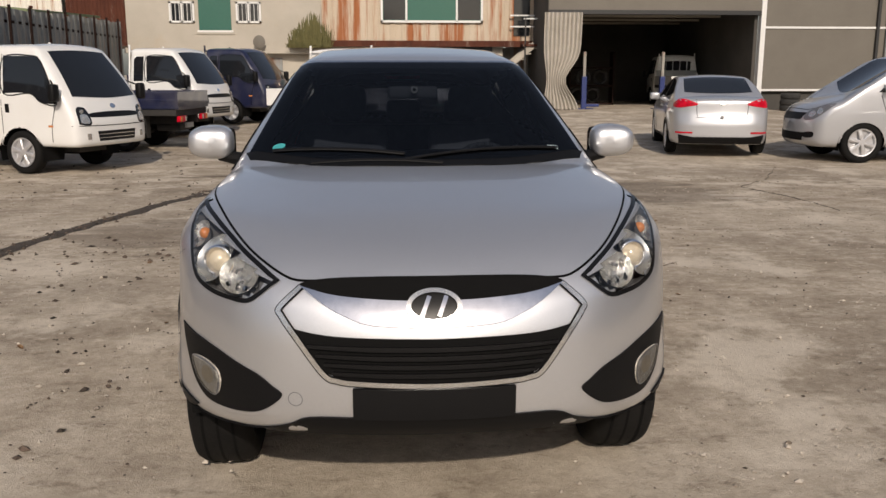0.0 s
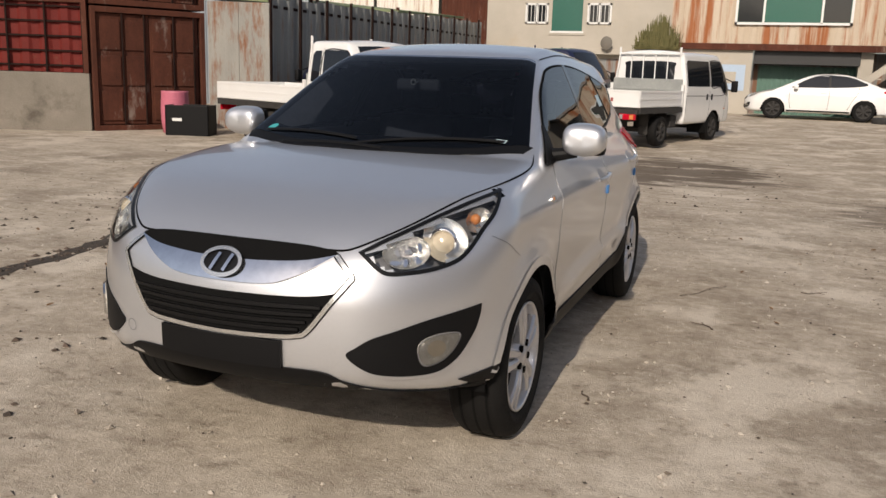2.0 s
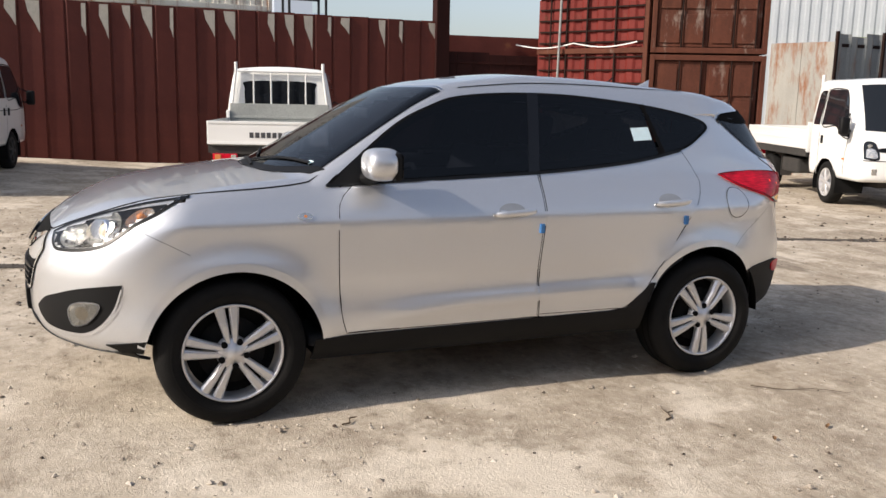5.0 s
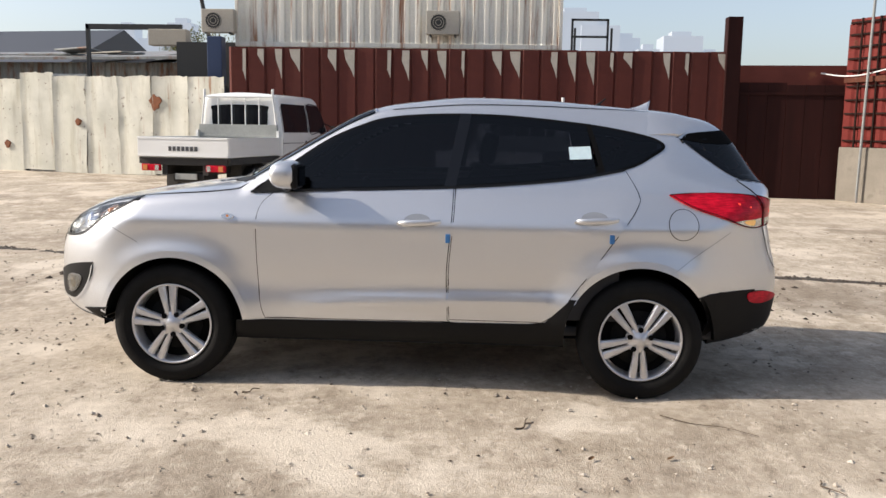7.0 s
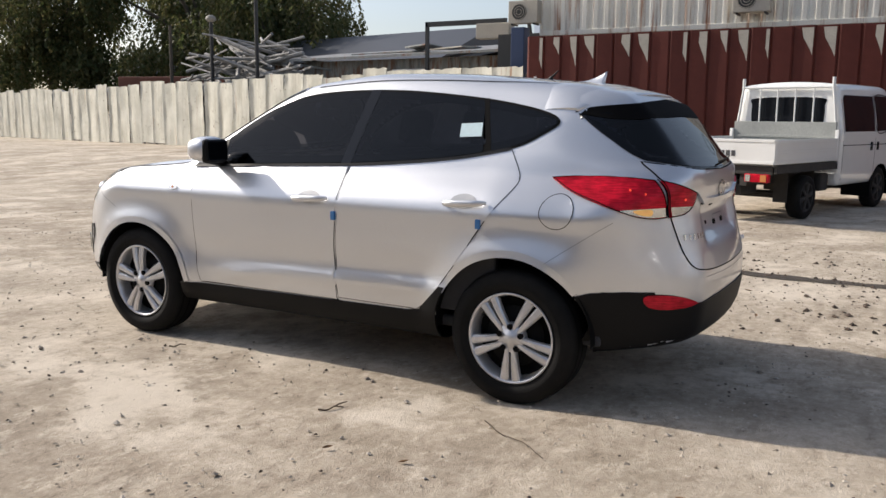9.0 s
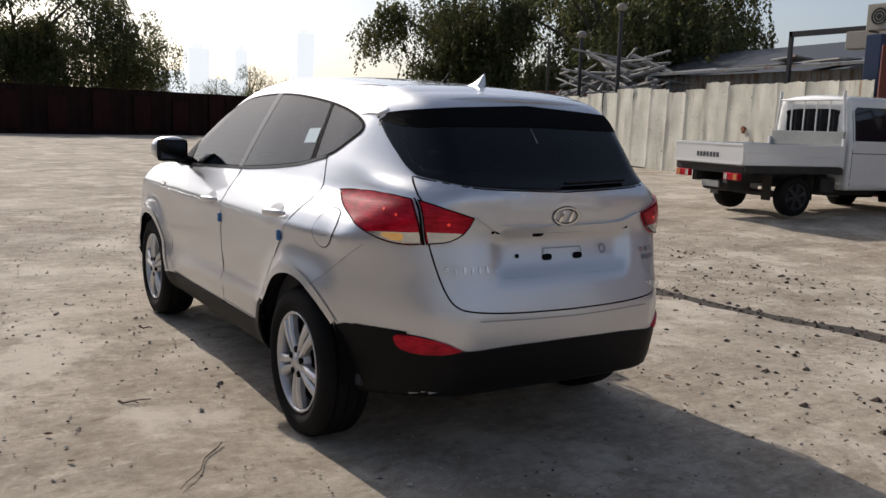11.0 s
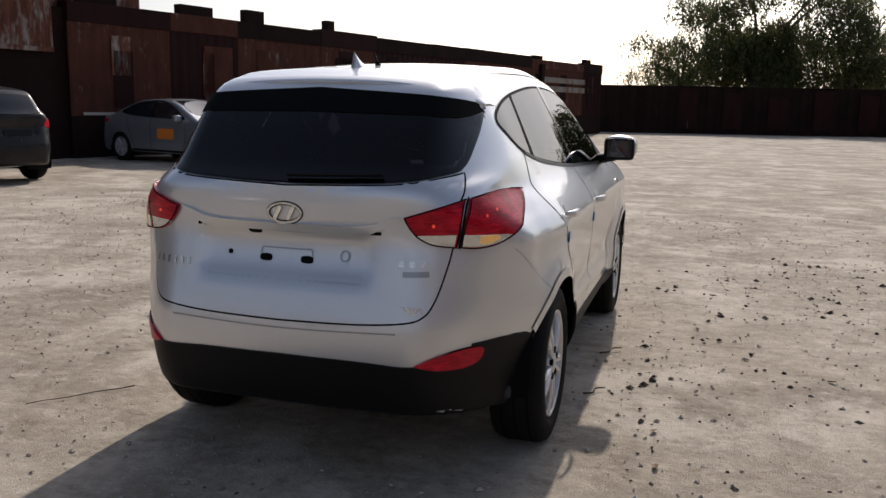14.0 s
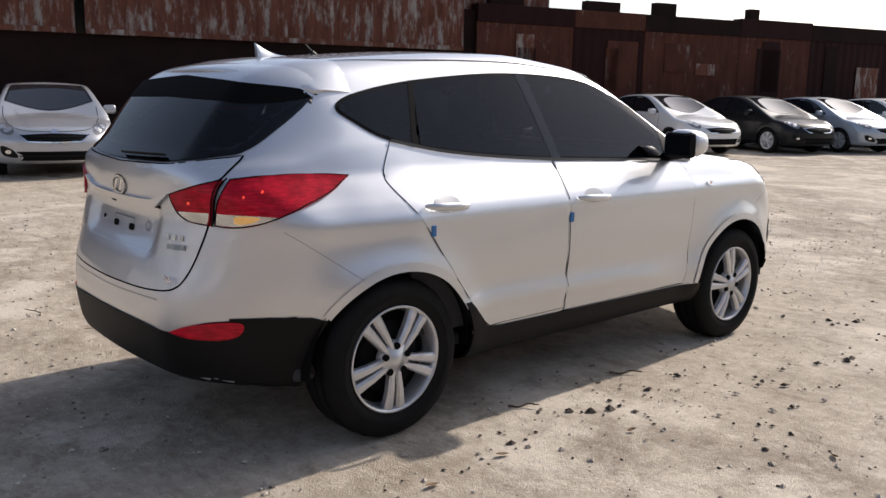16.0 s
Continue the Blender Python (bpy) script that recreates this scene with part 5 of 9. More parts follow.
M_RECESS = plain("shaded_silver_recess", (0.40, 0.405, 0.415), 0.4, 0.6)
M_BLUE = plain("blue_foam", (0.05, 0.18, 0.42), 0.7)
M_PAPER = plain("pale_paper", (0.62, 0.78, 0.82), 0.6)
# mirror colour darkened in place of the dark view it reflects
M_MIRROR = plain("dark_reflection_mirror", (0.06, 0.062, 0.07), 0.05, 1.0)
M_SEAT = surface("dark_seat_fabric", (0.06, 0.06, 0.066), (0.10, 0.10, 0.11), 12, 0.85)
M_SHELLIN = plain("dark_cabin_trim", (0.035, 0.036, 0.04), 0.8)

# glass, black edges and pillars
BELT = [(-0.87, 1.087), (-0.2, 1.113), (0.4, 1.139), (0.9, 1.183), (1.22, 1.240)]


def side_windows(s, lay):
    band("window_surround", WIN_ALL, 0.055, lay, M_SEAM, car, 0.003, "black window surround")
    inner = inset(WIN_ALL, 0.012)
    def cut(y_low, y_high):
        """The stretch of the window opening between two leaning lines."""
        (a0, a1), (b0, b1) = y_low, y_high
        k = lambda z: np.clip((z - 1.12) / 0.42, 0, 1)
        q = inner.copy()
        q[:, 0] = np.clip(q[:, 0], a0 + (a1 - a0) * k(q[:, 1]), b0 + (b1 - b0) * k(q[:, 1]))
        keep = np.r_[True, np.linalg.norm(np.diff(q, axis=0), axis=1) > 2e-3]
        return q[keep]
    for nm, lo, hi in (("front_window", (-0.66, -0.66), (0.225, 0.300)), ("rear_door_window", (0.275, 0.350), (1.085, 1.0)), ("quarter_window", (1.11, 1.02), (1.6, 1.6))):
        patch(nm, cut(lo, hi), lay, M_GLASS, car, 0.0045, skirt=0.0, label="dark tinted side glass")
    patch("b_pillar", [(0.215, 1.13), (0.278, 1.133), (0.357, 1.542), (0.292, 1.542)], lay, M_FRIT, car, 0.006, label="black pillar")
    patch("mirror_sail", [(-0.85, 1.09), (-0.64, 1.10), (-0.64, 1.25), (-0.66, 1.25)], lay, M_PLASTIC, car, 0.007, label="black mirror base panel")
    strip("window_divider", along([(1.10, 1.222), (1.02, 1.492)]), lay, 0.028, M_SEAM, car, 0.0065)
    strip("belt_moulding", along(BELT), lay, 0.016, M_GLOSSBLACK, car, 0.007)


both(side_windows)
band("windscreen_edge", SCREEN, 0.085, on_top, M_FRIT, car, 0.003, "black ceramic edge")
patch("windscreen", inset(SCREEN, 0.004), on_top, M_SCREEN, car, 0.005, skirt=0.0, label="tinted windscreen")
band("rear_window_edge", REAR_WIN, 0.07, on_rear, M_FRIT, car, 0.003, "black ceramic edge")
patch("rear_window", inset(REAR_WIN, 0.004), on_rear, M_GLASS, car, 0.005, skirt=0.0, label="dark tinted rear window")
patch("cowl", mirrored([(0, -1.125), (0.35, -1.085), (0.72, -0.93), (0.745, -0.86), (0.42, -1.0), (0, -1.05)]), on_top, M_PLASTIC, car, 0.004, label="black cowl below the windscreen")

# bonnet, doors, tailgate: panels proud of the shell by a hair, dark gaps between
HOOD = mirrored(along([(0, -2.092), (0.22, -2.084), (0.385, -2.072), (0.468, -2.040), (0.557, -1.953), (0.638, -1.825), (0.711, -1.663), (0.775, -1.45), (0.795, -1.25), (0.79, -1.05), (0.762, -0.90), (0.762, -0.90), (0.35, -1.09), (0, -1.13)], 6))
patch("bonnet", inset(HOOD, 0.003), on_top, M_SILVER, car, 0.0025, 0.04, skirt=0.003)
strip("bonnet_gap", HOOD[::2], on_top, 0.009, M_SEAM, car, 0.001, closed=True)
F_DOOR = curve_through([(-0.785, 0.385), (-0.785, 0.385), (0.2, 0.388), (0.246, 0.40), (0.238, 0.66), (0.262, 0.95), (0.268, 1.132), (0.268, 1.132), (-0.2, 1.112), (-0.74, 1.09), (-0.74, 1.09), (-0.815, 1.0), (-0.825, 0.8), (-0.812, 0.5)], 6)
R_DOOR = curve_through([(0.258, 0.40), (0.258, 0.40), (0.7, 0.398), (0.79, 0.408), (0.92, 0.535), (1.17, 0.885), (1.285, 1.045), (1.295, 1.115), (1.225, 1.238), (1.225, 1.238), (0.9, 1.182), (0.4, 1.138), (0.28, 1.132), (0.28, 1.132), (0.274, 0.95), (0.25, 0.66)], 6)


def handle(parent, s, lay, y, z):
    t = np.linspace(0, 2 * np.pi, 28, endpoint=False)
    # flat darker patch paints the shade of the hollow behind the handle
    patch("handle_recess", np.c_[y - 0.01 + 0.075 * np.cos(t), z + 0.004 + 0.030 * np.sin(t) * (1 + 0.3 * (np.sin(t) > 0))], lay, M_RECESS, parent, 0.003)
    t = np.linspace(-1, 1, 17)
    c = lay(np.c_[y + 0.122 * t, z + 0.006 * t]) + np.c_[s * (0.012 + 0.026 * (1 - t**4)), 0 * t, 0 * t]
    rings, seg = [], 10
    for i, p in enumerate(c):
        w = 0.018 * (1 - 0.55 * abs(t[i]) ** 4)
        rings += [p + np.array((s * w * 0.55 * math.cos(a), 0, w * math.sin(a))) for a in np.linspace(0, 2 * math.pi, seg, endpoint=False)]
    fs = [(i * seg + j, i * seg + (j + 1) % seg, (i + 1) * seg + (j + 1) % seg, (i + 1) * seg + j) for i in range(len(c) - 1) for j in range(seg)]
    mesh_object("handle", rings, fs + [tuple(range(seg)), tuple(range((len(c) - 1) * seg, len(c) * seg))], M_SILVER, parent, "silver door handle", smooth=True)


def doors(s, lay):
    for nm, poly, hy, hz, guard in (("front_door", F_DOOR, 0.085, 0.945, (0.245, 0.858)), ("rear_door", R_DOOR, 1.055, 0.972, (1.14, 0.873))):
        d = patch(nm, inset(poly, 0.0015), lay, M_SILVER, car, 0.0022, 0.035, skirt=0.0025)
        strip("door_gap", poly[::2], lay, 0.005, M_SEAM, d, 0.0012, closed=True)
        handle(d, s, lay, hy, hz)
        bm = bmesh.new()
        g = lay(np.array([guard]))[0]
        add_box(bm, g[0] - 0.008, g[0] + 0.014, g[1] - 0.013, g[1] + 0.013, g[2] - 0.024, g[2] + 0.024, 0.004)
        part("door_guard", bm, M_BLUE, d, "blue foam door edge guard")


both(doors)
GATE = mirrored(along([(0, 1.142), (0.4, 1.156), (0.57, 1.183), (0.605, 1.195), (0.605, 1.195), (0.628, 1.14), (0.625, 1.09), (0.612, 0.94), (0.59, 0.83), (0.565, 0.745), (0.535, 0.70), (0.475, 0.68), (0.3, 0.666), (0, 0.661)], 6))
gate = patch("tailgate", inset(GATE, 0.002), on_rear, M_SILVER, car, 0.0025, 0.035, skirt=0.003)
strip("tailgate_gap", GATE[::2], on_rear, 0.010, M_SEAM, gate, 0.0012, closed=True)
patch("tailgate_lip", mirrored(along([(0, 0.985), (0.25, 0.986), (0.345, 0.990), (0.40, 1.02), (0.44, 1.045), (0.40, 1.04), (0.3, 1.012), (0, 1.005)], 5)), on_rear, M_SILVER, gate, 0.016, 0.03, skirt=0.022)
# dark strip paints the shadow line under the tailgate lip
strip("lip_shadow_gap", along([(-0.37, 0.985), (0, 0.98), (0.37, 0.985)]), on_rear, 0.012, M_SEAM, gate, 0.0045)
for x, z, w, h in ((0.083, 0.872, 0.02, 0.011), (-0.083, 0.872, 0.02, 0.011), (0.235, 0.882, 0.007, 0.007), (0.13, 0.972, 0.022, 0.009)):
    patch("mounting_hole", curve_through([(x - w, z - h), (x + w, z - h), (x + w, z + h), (x - w, z + h)], 4), on_rear, M_DARK, gate, 0.006, 0.02)
strip("plate_bracket", along([(-0.105, 0.885), (-0.1, 0.908), (-0.1, 0.908), (0.1, 0.908), (0.1, 0.908), (0.105, 0.885)], 4), on_rear, 0.006, M_GREYCAR, gate, 0.006)
t = np.linspace(0, 2 * np.pi, 24, endpoint=False)
strip("lock", np.c_[-0.23 + 0.016 * np.cos(t), 0.893 + 0.018 * np.sin(t)], on_rear, 0.006, M_GREYCAR, gate, 0.006, closed=True)
strip("bumper_crease", along([(-0.45, 0.64), (0, 0.632), (0.45, 0.64)]), on_rear, 0.006, M_GREYCAR, car, 0.002)

# black lower body
LIP_F = mirrored(along([(0, 0.463), (0.25, 0.463), (0.39, 0.457), (0.458, 0.426), (0.56, 0.392), (0.66, 0.372), (0.76, 0.362), (0.85, 0.375), (0.85, 0.375), (0.835, 0.33), (0.835, 0.33), (0.6, 0.335), (0.4, 0.385), (0, 0.392)], 6))
patch("front_lip", LIP_F, on_front, M_PLASTIC, car, 0.006, 0.04, skirt=0.014, label="black plastic front bumper lip")
LIP_R = mirrored(along([(0, 0.535), (0.3, 0.531), (0.51, 0.522), (0.57, 0.546), (0.63, 0.568), (0.72, 0.576), (0.80, 0.580), (0.80, 0.580), (0.79, 0.33), (0.79, 0.33), (0.4, 0.345), (0, 0.345)], 6))
patch("rear_bumper_cladding", LIP_R, on_rear, M_PLASTIC, car, 0.006, 0.04, skirt=0.014, label="black plastic lower rear bumper")


def arc(yc, r, a0, a1, n=30):
    a = np.radians(np.linspace(a0, a1, n))
    return np.c_[yc + r * np.cos(a), ZW + r * np.sin(a)]


def lower_side(s, lay):
    patch("sill_cladding", np.r_[[(-0.955, 0.262), (0.945, 0.262)], arc(WA, 0.407, 194, 148, 12), [(0.925, 0.535), (0.79, 0.398), (0.7, 0.386), (-0.80, 0.374), (-0.94, 0.37)]], lay, M_PLASTIC, car, 0.007, 0.025, label="black plastic sill")
    patch("rear_corner_cladding", np.r_[arc(WA, 0.407, -12, 35, 8), [(1.70, 0.572), (1.85, 0.583), (1.98, 0.583), (2.0, 0.33), (1.73, 0.285)]], lay, M_PLASTIC, car, 0.0055, 0.04, label="black plastic bumper corner")
    patch("front_corner_cladding", np.r_[[(-1.86, 0.40), (-1.69, 0.425)], arc(-WA, 0.407, 167, 192, 5), [(-1.84, 0.335)]], lay, M_PLASTIC, car, 0.0065, 0.04, label="black plastic bumper corner")
    for yc in (-WA, WA):
        strip("wheel_arch_lip", arc(yc, 0.420, 8 if yc < 0 else 36, 170 if yc < 0 else 152, 60), lay, 0.036, M_SILVER, car, 0.005)
        ring = [(x, yc + 0.425 * math.cos(a), ZW + 0.425 * math.sin(a)) for x in (s * 0.45, s * 0.845) for a in np.linspace(-0.02, math.pi + 0.02, 40)]
        fs = [(i, i + 1, 41 + i, 40 + i) for i in range(39)]
        mesh_object("wheel_well", ring, fs + [tuple(range(40))], M_DARK, car, "black wheel well liner", smooth=True)
    strip("wing_gap", along([(-1.70, 0.905), (-1.60, 0.855), (-1.50, 0.80)]), lay, 0.004, M_GREYCAR, car, 0.002)
    strip("bumper_gap", along([(1.80, 0.915), (1.726, 0.866), (1.595, 0.776), (1.49, 0.70)]), lay, 0.003, M_GREYCAR, car, 0.0015)
    t = np.linspace(0, 2 * np.pi, 24, endpoint=False)
    patch("side_repeater", np.c_[-0.985 + 0.035 * np.cos(t), 0.955 + 0.014 * np.sin(t)], lay, M_SATIN, car, 0.007, 0.02, label="small indicator with amber bulb")
    patch("amber_bulb", np.c_[-0.985 + 0.007 * np.cos(t), 0.955 + 0.006 * np.sin(t)], lay, M_ORANGE, car, 0.0085, 0.02)


both(lower_side)
t = np.linspace(0, 2 * np.pi, 48, endpoint=False)
FUEL = np.c_[1.532 + 0.082 * np.cos(t), 0.953 + 0.083 * np.sin(t)]
fuel = patch("fuel_flap", inset(FUEL, 0.002), lambda p: on_side(p, 1), M_SILVER, car, 0.0025)
strip("flap_gap", FUEL, lambda p: on_side(p, 1), 0.004, M_SEAM, fuel, 0.002, closed=True)
patch("window_sticker", [(0.915, 1.292), (1.04, 1.298), (1.03, 1.368), (0.908, 1.362)], lambda p: on_side(p, 1), M_PAPER, car, 0.006, skirt=0, label="pale blue paper label on the rear side glass")

# face of the car
patch("upper_grille", mirrored(along([(0, 0.884), (0.24, 0.882), (0.36, 0.874), (0.412, 0.857), (0.30, 0.828), (0.134, 0.806), (0, 0.80)], 6)), on_front, M_DARK, car, 0.004, label="black upper grille opening")
patch("grille_bar", mirrored(along([(0, 0.818), (0.134, 0.820), (0.30, 0.832), (0.410, 0.855), (0.410, 0.855), (0.34, 0.812), (0.28, 0.782), (0.204, 0.756), (0.1, 0.748), (0, 0.747)], 7)), on_front, M_CHROME, car, 0.012, 0.02, skirt=0.02, label="chrome grille bar")
TRIM = along([(0.407, 0.856), (0.472, 0.797), (0.466, 0.772), (0.412, 0.699), (0.338, 0.600), (0.295, 0.581), (0.224, 0.574), (0, 0.568), (-0.224, 0.574), (-0.295, 0.581), (-0.338, 0.600), (-0.412, 0.699), (-0.466, 0.772), (-0.472, 0.797), (-0.407, 0.856)], 8)
strip("grille_trim_shadow", TRIM, on_front, 0.024, M_SEAM, car, 0.0035)
strip("grille_trim", TRIM, on_front, 0.015, M_SATIN, car, 0.007, "thin chrome trim round the grille")
LOW = mirrored(along([(0, 0.713), (0.256, 0.717), (0.359, 0.724), (0.436, 0.738), (0.436, 0.738), (0.375, 0.66), (0.318, 0.600), (0.224, 0.583), (0, 0.576)], 7))
lower_grille = patch("lower_grille", LOW, on_front, M_DARK, car, 0.003, label="black lower grille with horizontal slats")
for z, w in ((0.683, 0.385), (0.656, 0.36), (0.629, 0.335), (0.602, 0.31)):
    patch("slat", mirrored([(0, z + 0.007), (w * 0.5, z + 0.008), (w, z + 0.010), (w, z + 0.0), (w * 0.5, z - 0.006), (0, z - 0.007)]), on_front, M_GLOSSBLACK, lower_grille, 0.016, 0.03, skirt=0.012)
patch("plate_holder", curve_through([(-0.249, 0.462), (-0.249, 0.462), (0.249, 0.462), (0.249, 0.462), (0.249, 0.560), (0.249, 0.560), (-0.249, 0.560), (-0.249, 0.560)], 6), on_front, M_PLASTIC, car, 0.016, 0.03, skirt=0.022, label="blank black number plate holder")
strip("tow_cap_gap", np.c_[-0.43 + 0.022 * np.cos(t), 0.515 + 0.022 * np.sin(t)], on_front, 0.003, M_GREYCAR, car, 0.002, closed=True)


def emblem(name, lay, z, normal_sign, ring):
    e = part(name, bmesh.new(), ring, car, "oval chrome emblem with two slanted bars")
    w, h = (0.077, 0.040) if normal_sign < 0 else (0.066, 0.035)
    strip("emblem_ring", np.c_[w * np.cos(t), z + h * np.sin(t)], lay, 0.014 if normal_sign < 0 else 0.008, M_SATIN, e, 0.026 if normal_sign < 0 else 0.010, closed=True)
    if normal_sign > 0:
        for d in (0.006, -0.006):
            strip("emblem_edge", np.c_[(w + d) * np.cos(t), z + (h + d) * np.sin(t)], lay, 0.004, M_SEAM, e, 0.004, closed=True)
    else:
        patch("emblem_back", np.c_[0.077 * np.cos(t), z + 0.040 * np.sin(t)], lay, M_GLOSSBLACK, e, 0.016, 0.02, skirt=0.02)
    for x in (-0.026, 0.026):
        strip("emblem_bar", along([(x + 0.012 * normal_sign, z - 0.65 * h), (x - 0.012 * normal_sign, z + 0.65 * h)], 6), lay, 0.013, ring, e, 0.024 if normal_sign < 0 else 0.010)


emblem("front_emblem", on_front, 0.80, -1, M_CHROME)
emblem("rear_emblem", on_rear, 1.043, 1, M_CHROME)

def u_seam(x, z):
    p = on_rear(np.array([(x, z)]))[0]
    return (p[1] - p[0]) * math.sqrt(0.5)


TAIL = curve_through([(0.518, 1.108), (0.518, 1.108), (0.59, 1.116), (0.74, 1.125), (u_seam(0.648, 1.108), 1.108), (u_seam(0.648, 1.108), 1.108), (u_seam(0.648, 1.03), 1.03), (u_seam(0.633, 0.936), 0.936), (u_seam(0.633, 0.936), 0.936), (0.896, 0.931), (0.798, 0.945), (0.668, 0.993), (0.569, 1.049)], 6)
TAIL_IN = curve_through([(0.452, 1.047), (0.452, 1.047), (0.545, 1.078), (0.637, 1.106), (0.637, 1.106), (0.634, 1.03), (0.620, 0.936), (0.620, 0.936), (0.55, 0.947), (0.505, 0.972), (0.472, 1.008)], 6)
FOG = curve_through([(0.838, 0.672), (0.838, 0.672), (0.787, 0.660), (0.70, 0.637), (0.62, 0.608), (0.55, 0.583), (0.50, 0.55), (0.472, 0.528), (0.49, 0.50), (0.537, 0.466), (0.585, 0.450), (0.66, 0.441), (0.735, 0.446), (0.785, 0.487), (0.815, 0.55), (0.832, 0.61)], 6)


def blob(poly_centre, ru, rz, n=28, tilt=0.0):
    a = np.linspace(0, 2 * np.pi, n, endpoint=False)
    c, s_ = math.cos(tilt), math.sin(tilt)
    return np.c_[poly_centre[0] + ru * np.cos(a) * c - rz * np.sin(a) * s_, poly_centre[1] + ru * np.cos(a) * s_ + rz * np.sin(a) * c]


def seat_on(lay, p):
    """A point of the body and the direction outwards there."""
    q = lay(np.array([p], float))
    return Vector(q[0]), Vector(normal_at(q)[0])


def turned(profile, n):
    """A round thing about z from (radius, height) steps, open at both ends."""
    m = len(profile)
    v = [(r * math.cos(2 * math.pi * i / n), r * math.sin(2 * math.pi * i / n), h) for i in range(n) for r, h in profile]
    return v, [(i * m + j, ((i + 1) % n) * m + j, ((i + 1) % n) * m + j + 1, i * m + j + 1) for i in range(n) for j in range(m - 1)]


def bowl(parent, lay, p, ru, rz, material, name, tilt):
    """A hollow oval reflector, its mouth near the skin and its floor 4 cm behind."""
    a = np.linspace(0, 2 * np.pi, 28, endpoint=False)
    rings = []
    for k, depth in ((1.0, 0.004), (0.86, 0.018), (0.62, 0.032), (0.3, 0.042), (0.02, 0.045)):
        c, s_ = math.cos(tilt), math.sin(tilt)
        q = np.c_[p[0] + k * (ru * np.cos(a) * c - rz * np.sin(a) * s_), p[1] + k * (ru * np.cos(a) * s_ + rz * np.sin(a) * c)]
        q = lay(q)
        rings.append(q - normal_at(q) * depth)
    n = len(a)
    f = [(k * n + i, k * n + (i + 1) % n, (k + 1) * n + (i + 1) % n, (k + 1) * n + i) for k in range(4) for i in range(n)]
    return mesh_object(name, np.concatenate(rings), f, material, parent, smooth=True)


def corner_lamps(s):
    lay = lambda p: on_corner(p, s, -1)
    # the lamp is a dark hollow in the wing with a projector, a faceted bowl and an amber bulb, under a clear cover
    head = patch("headlight", inset(HEAD, 0.006), lay, M_LAMPDARK, car, -0.055, 0.03, skirt=-0.055, label="clear headlight with projector and amber indicator")
    band("lamp_rim", HEAD, 0.015, lay, M_GLOSSBLACK, head, 0.004)
    bowl(head, lay, (-0.955, 0.872), 0.088, 0.052, M_LAMP, "inner_reflector", 0.15)
    bowl(head, lay, (-0.80, 0.905), 0.088, 0.072, M_SATIN, "reflector", 0.1)
    bowl(head, lay, (-0.645, 0.962), 0.062, 0.036, M_LAMP, "indicator_bowl", 0.35)
    c, d = seat_on(lay, (-0.80, 0.912))
    m = Matrix.Translation(c - d * 0.035) @ Vector((s * 0.25, -1, 0.05)).to_track_quat("Z", "Y").to_matrix().to_4x4()
    lens_v, lens_f = turned([(0.0, 0.036), (0.016, 0.033), (0.030, 0.024), (0.036, 0.012), (0.040, 0.0)], 24)
    mesh_object("projector_lens", [m @ Vector(p) for p in lens_v], lens_f, M_LAMPWARM, head, "round projector lens", smooth=True)
    ring_v, ring_f = turned([(0.037, 0.0), (0.041, 0.018), (0.048, 0.022), (0.053, 0.012), (0.050, -0.03)], 28)
    mesh_object("projector_ring", [m @ Vector(p) for p in ring_v], ring_f, M_CHROME, head, smooth=True)
    c, d = seat_on(lay, (-0.65, 0.972))
    bm = bmesh.new()
    bmesh.ops.create_uvsphere(bm, u_segments=14, v_segments=9, radius=0.020, matrix=Matrix.Translation(c - d * 0.018))
    part("amber_bulb", bm, M_ORANGE, head, "amber indicator bulb", smooth=True)
    facets = random.Random(4)
    for i, (u, z) in enumerate([(facets.uniform(-1.03, -0.89), facets.uniform(0.835, 0.905)) for _ in range(16)]):
        patch("reflector_facet", blob((u, z), 0.015, 0.008, 8, 0.5 * i), lay, (M_CHROME, M_SATIN, M_LAMPDARK)[i % 3], head, -0.016 - 0.008 * (i % 3), 0.03, skirt=0.003)
    cover = patch("lamp_cover", inset(HEAD, 0.012), lay, M_CLEAR, head, 0.005, 0.025, skirt=0.0, label="clear plastic lamp cover")
    cover.visible_shadow = False
    tail = patch("tail_light", TAIL, lambda p: on_corner(p, s, 1), M_RED, car, 0.010, 0.02, skirt=0.016, label="red tail light with clear and amber lower section")
    lt = lambda p: on_corner(p, s, 1)
    patch("clear_section", curve_through([(0.74, 0.972), (u_seam(0.640, 0.987), 0.987), (u_seam(0.640, 0.987), 0.987), (u_seam(0.634, 0.941), 0.941), (u_seam(0.634, 0.941), 0.941), (0.88, 0.938), (0.80, 0.951)], 5), lt, M_SATIN, tail, 0.0115, 0.02, skirt=0.004)
    patch("amber_section", curve_through([(0.80, 0.972), (0.885, 0.978), (0.885, 0.948), (0.83, 0.952)], 5), lt, M_LITAMBER, tail, 0.0125, 0.02, skirt=0.004, label="lit amber indicator")
    for u, z in ((0.86, 1.045), (0.80, 1.06)):
        patch("lamp_bulb", blob((u, z), 0.004, 0.005, 12), lt, M_LIT, tail, 0.0125, 0.02, skirt=0.003)
    strip("lamp_gap", along([(s * 0.6425, 1.11), (s * 0.641, 1.03), (s * 0.627, 0.934)], 8), on_rear, 0.009, M_SEAM, tail, 0.0125)
    band("lamp_edge", TAIL, 0.005, lt, M_SEAM, tail, 0.0135)
    lr = lambda p: on_rear(p * (s, 1))
    inner = patch("inner_tail_light", TAIL_IN, lr, M_RED, gate, 0.012, 0.02, skirt=0.016, label="red inner tail light")
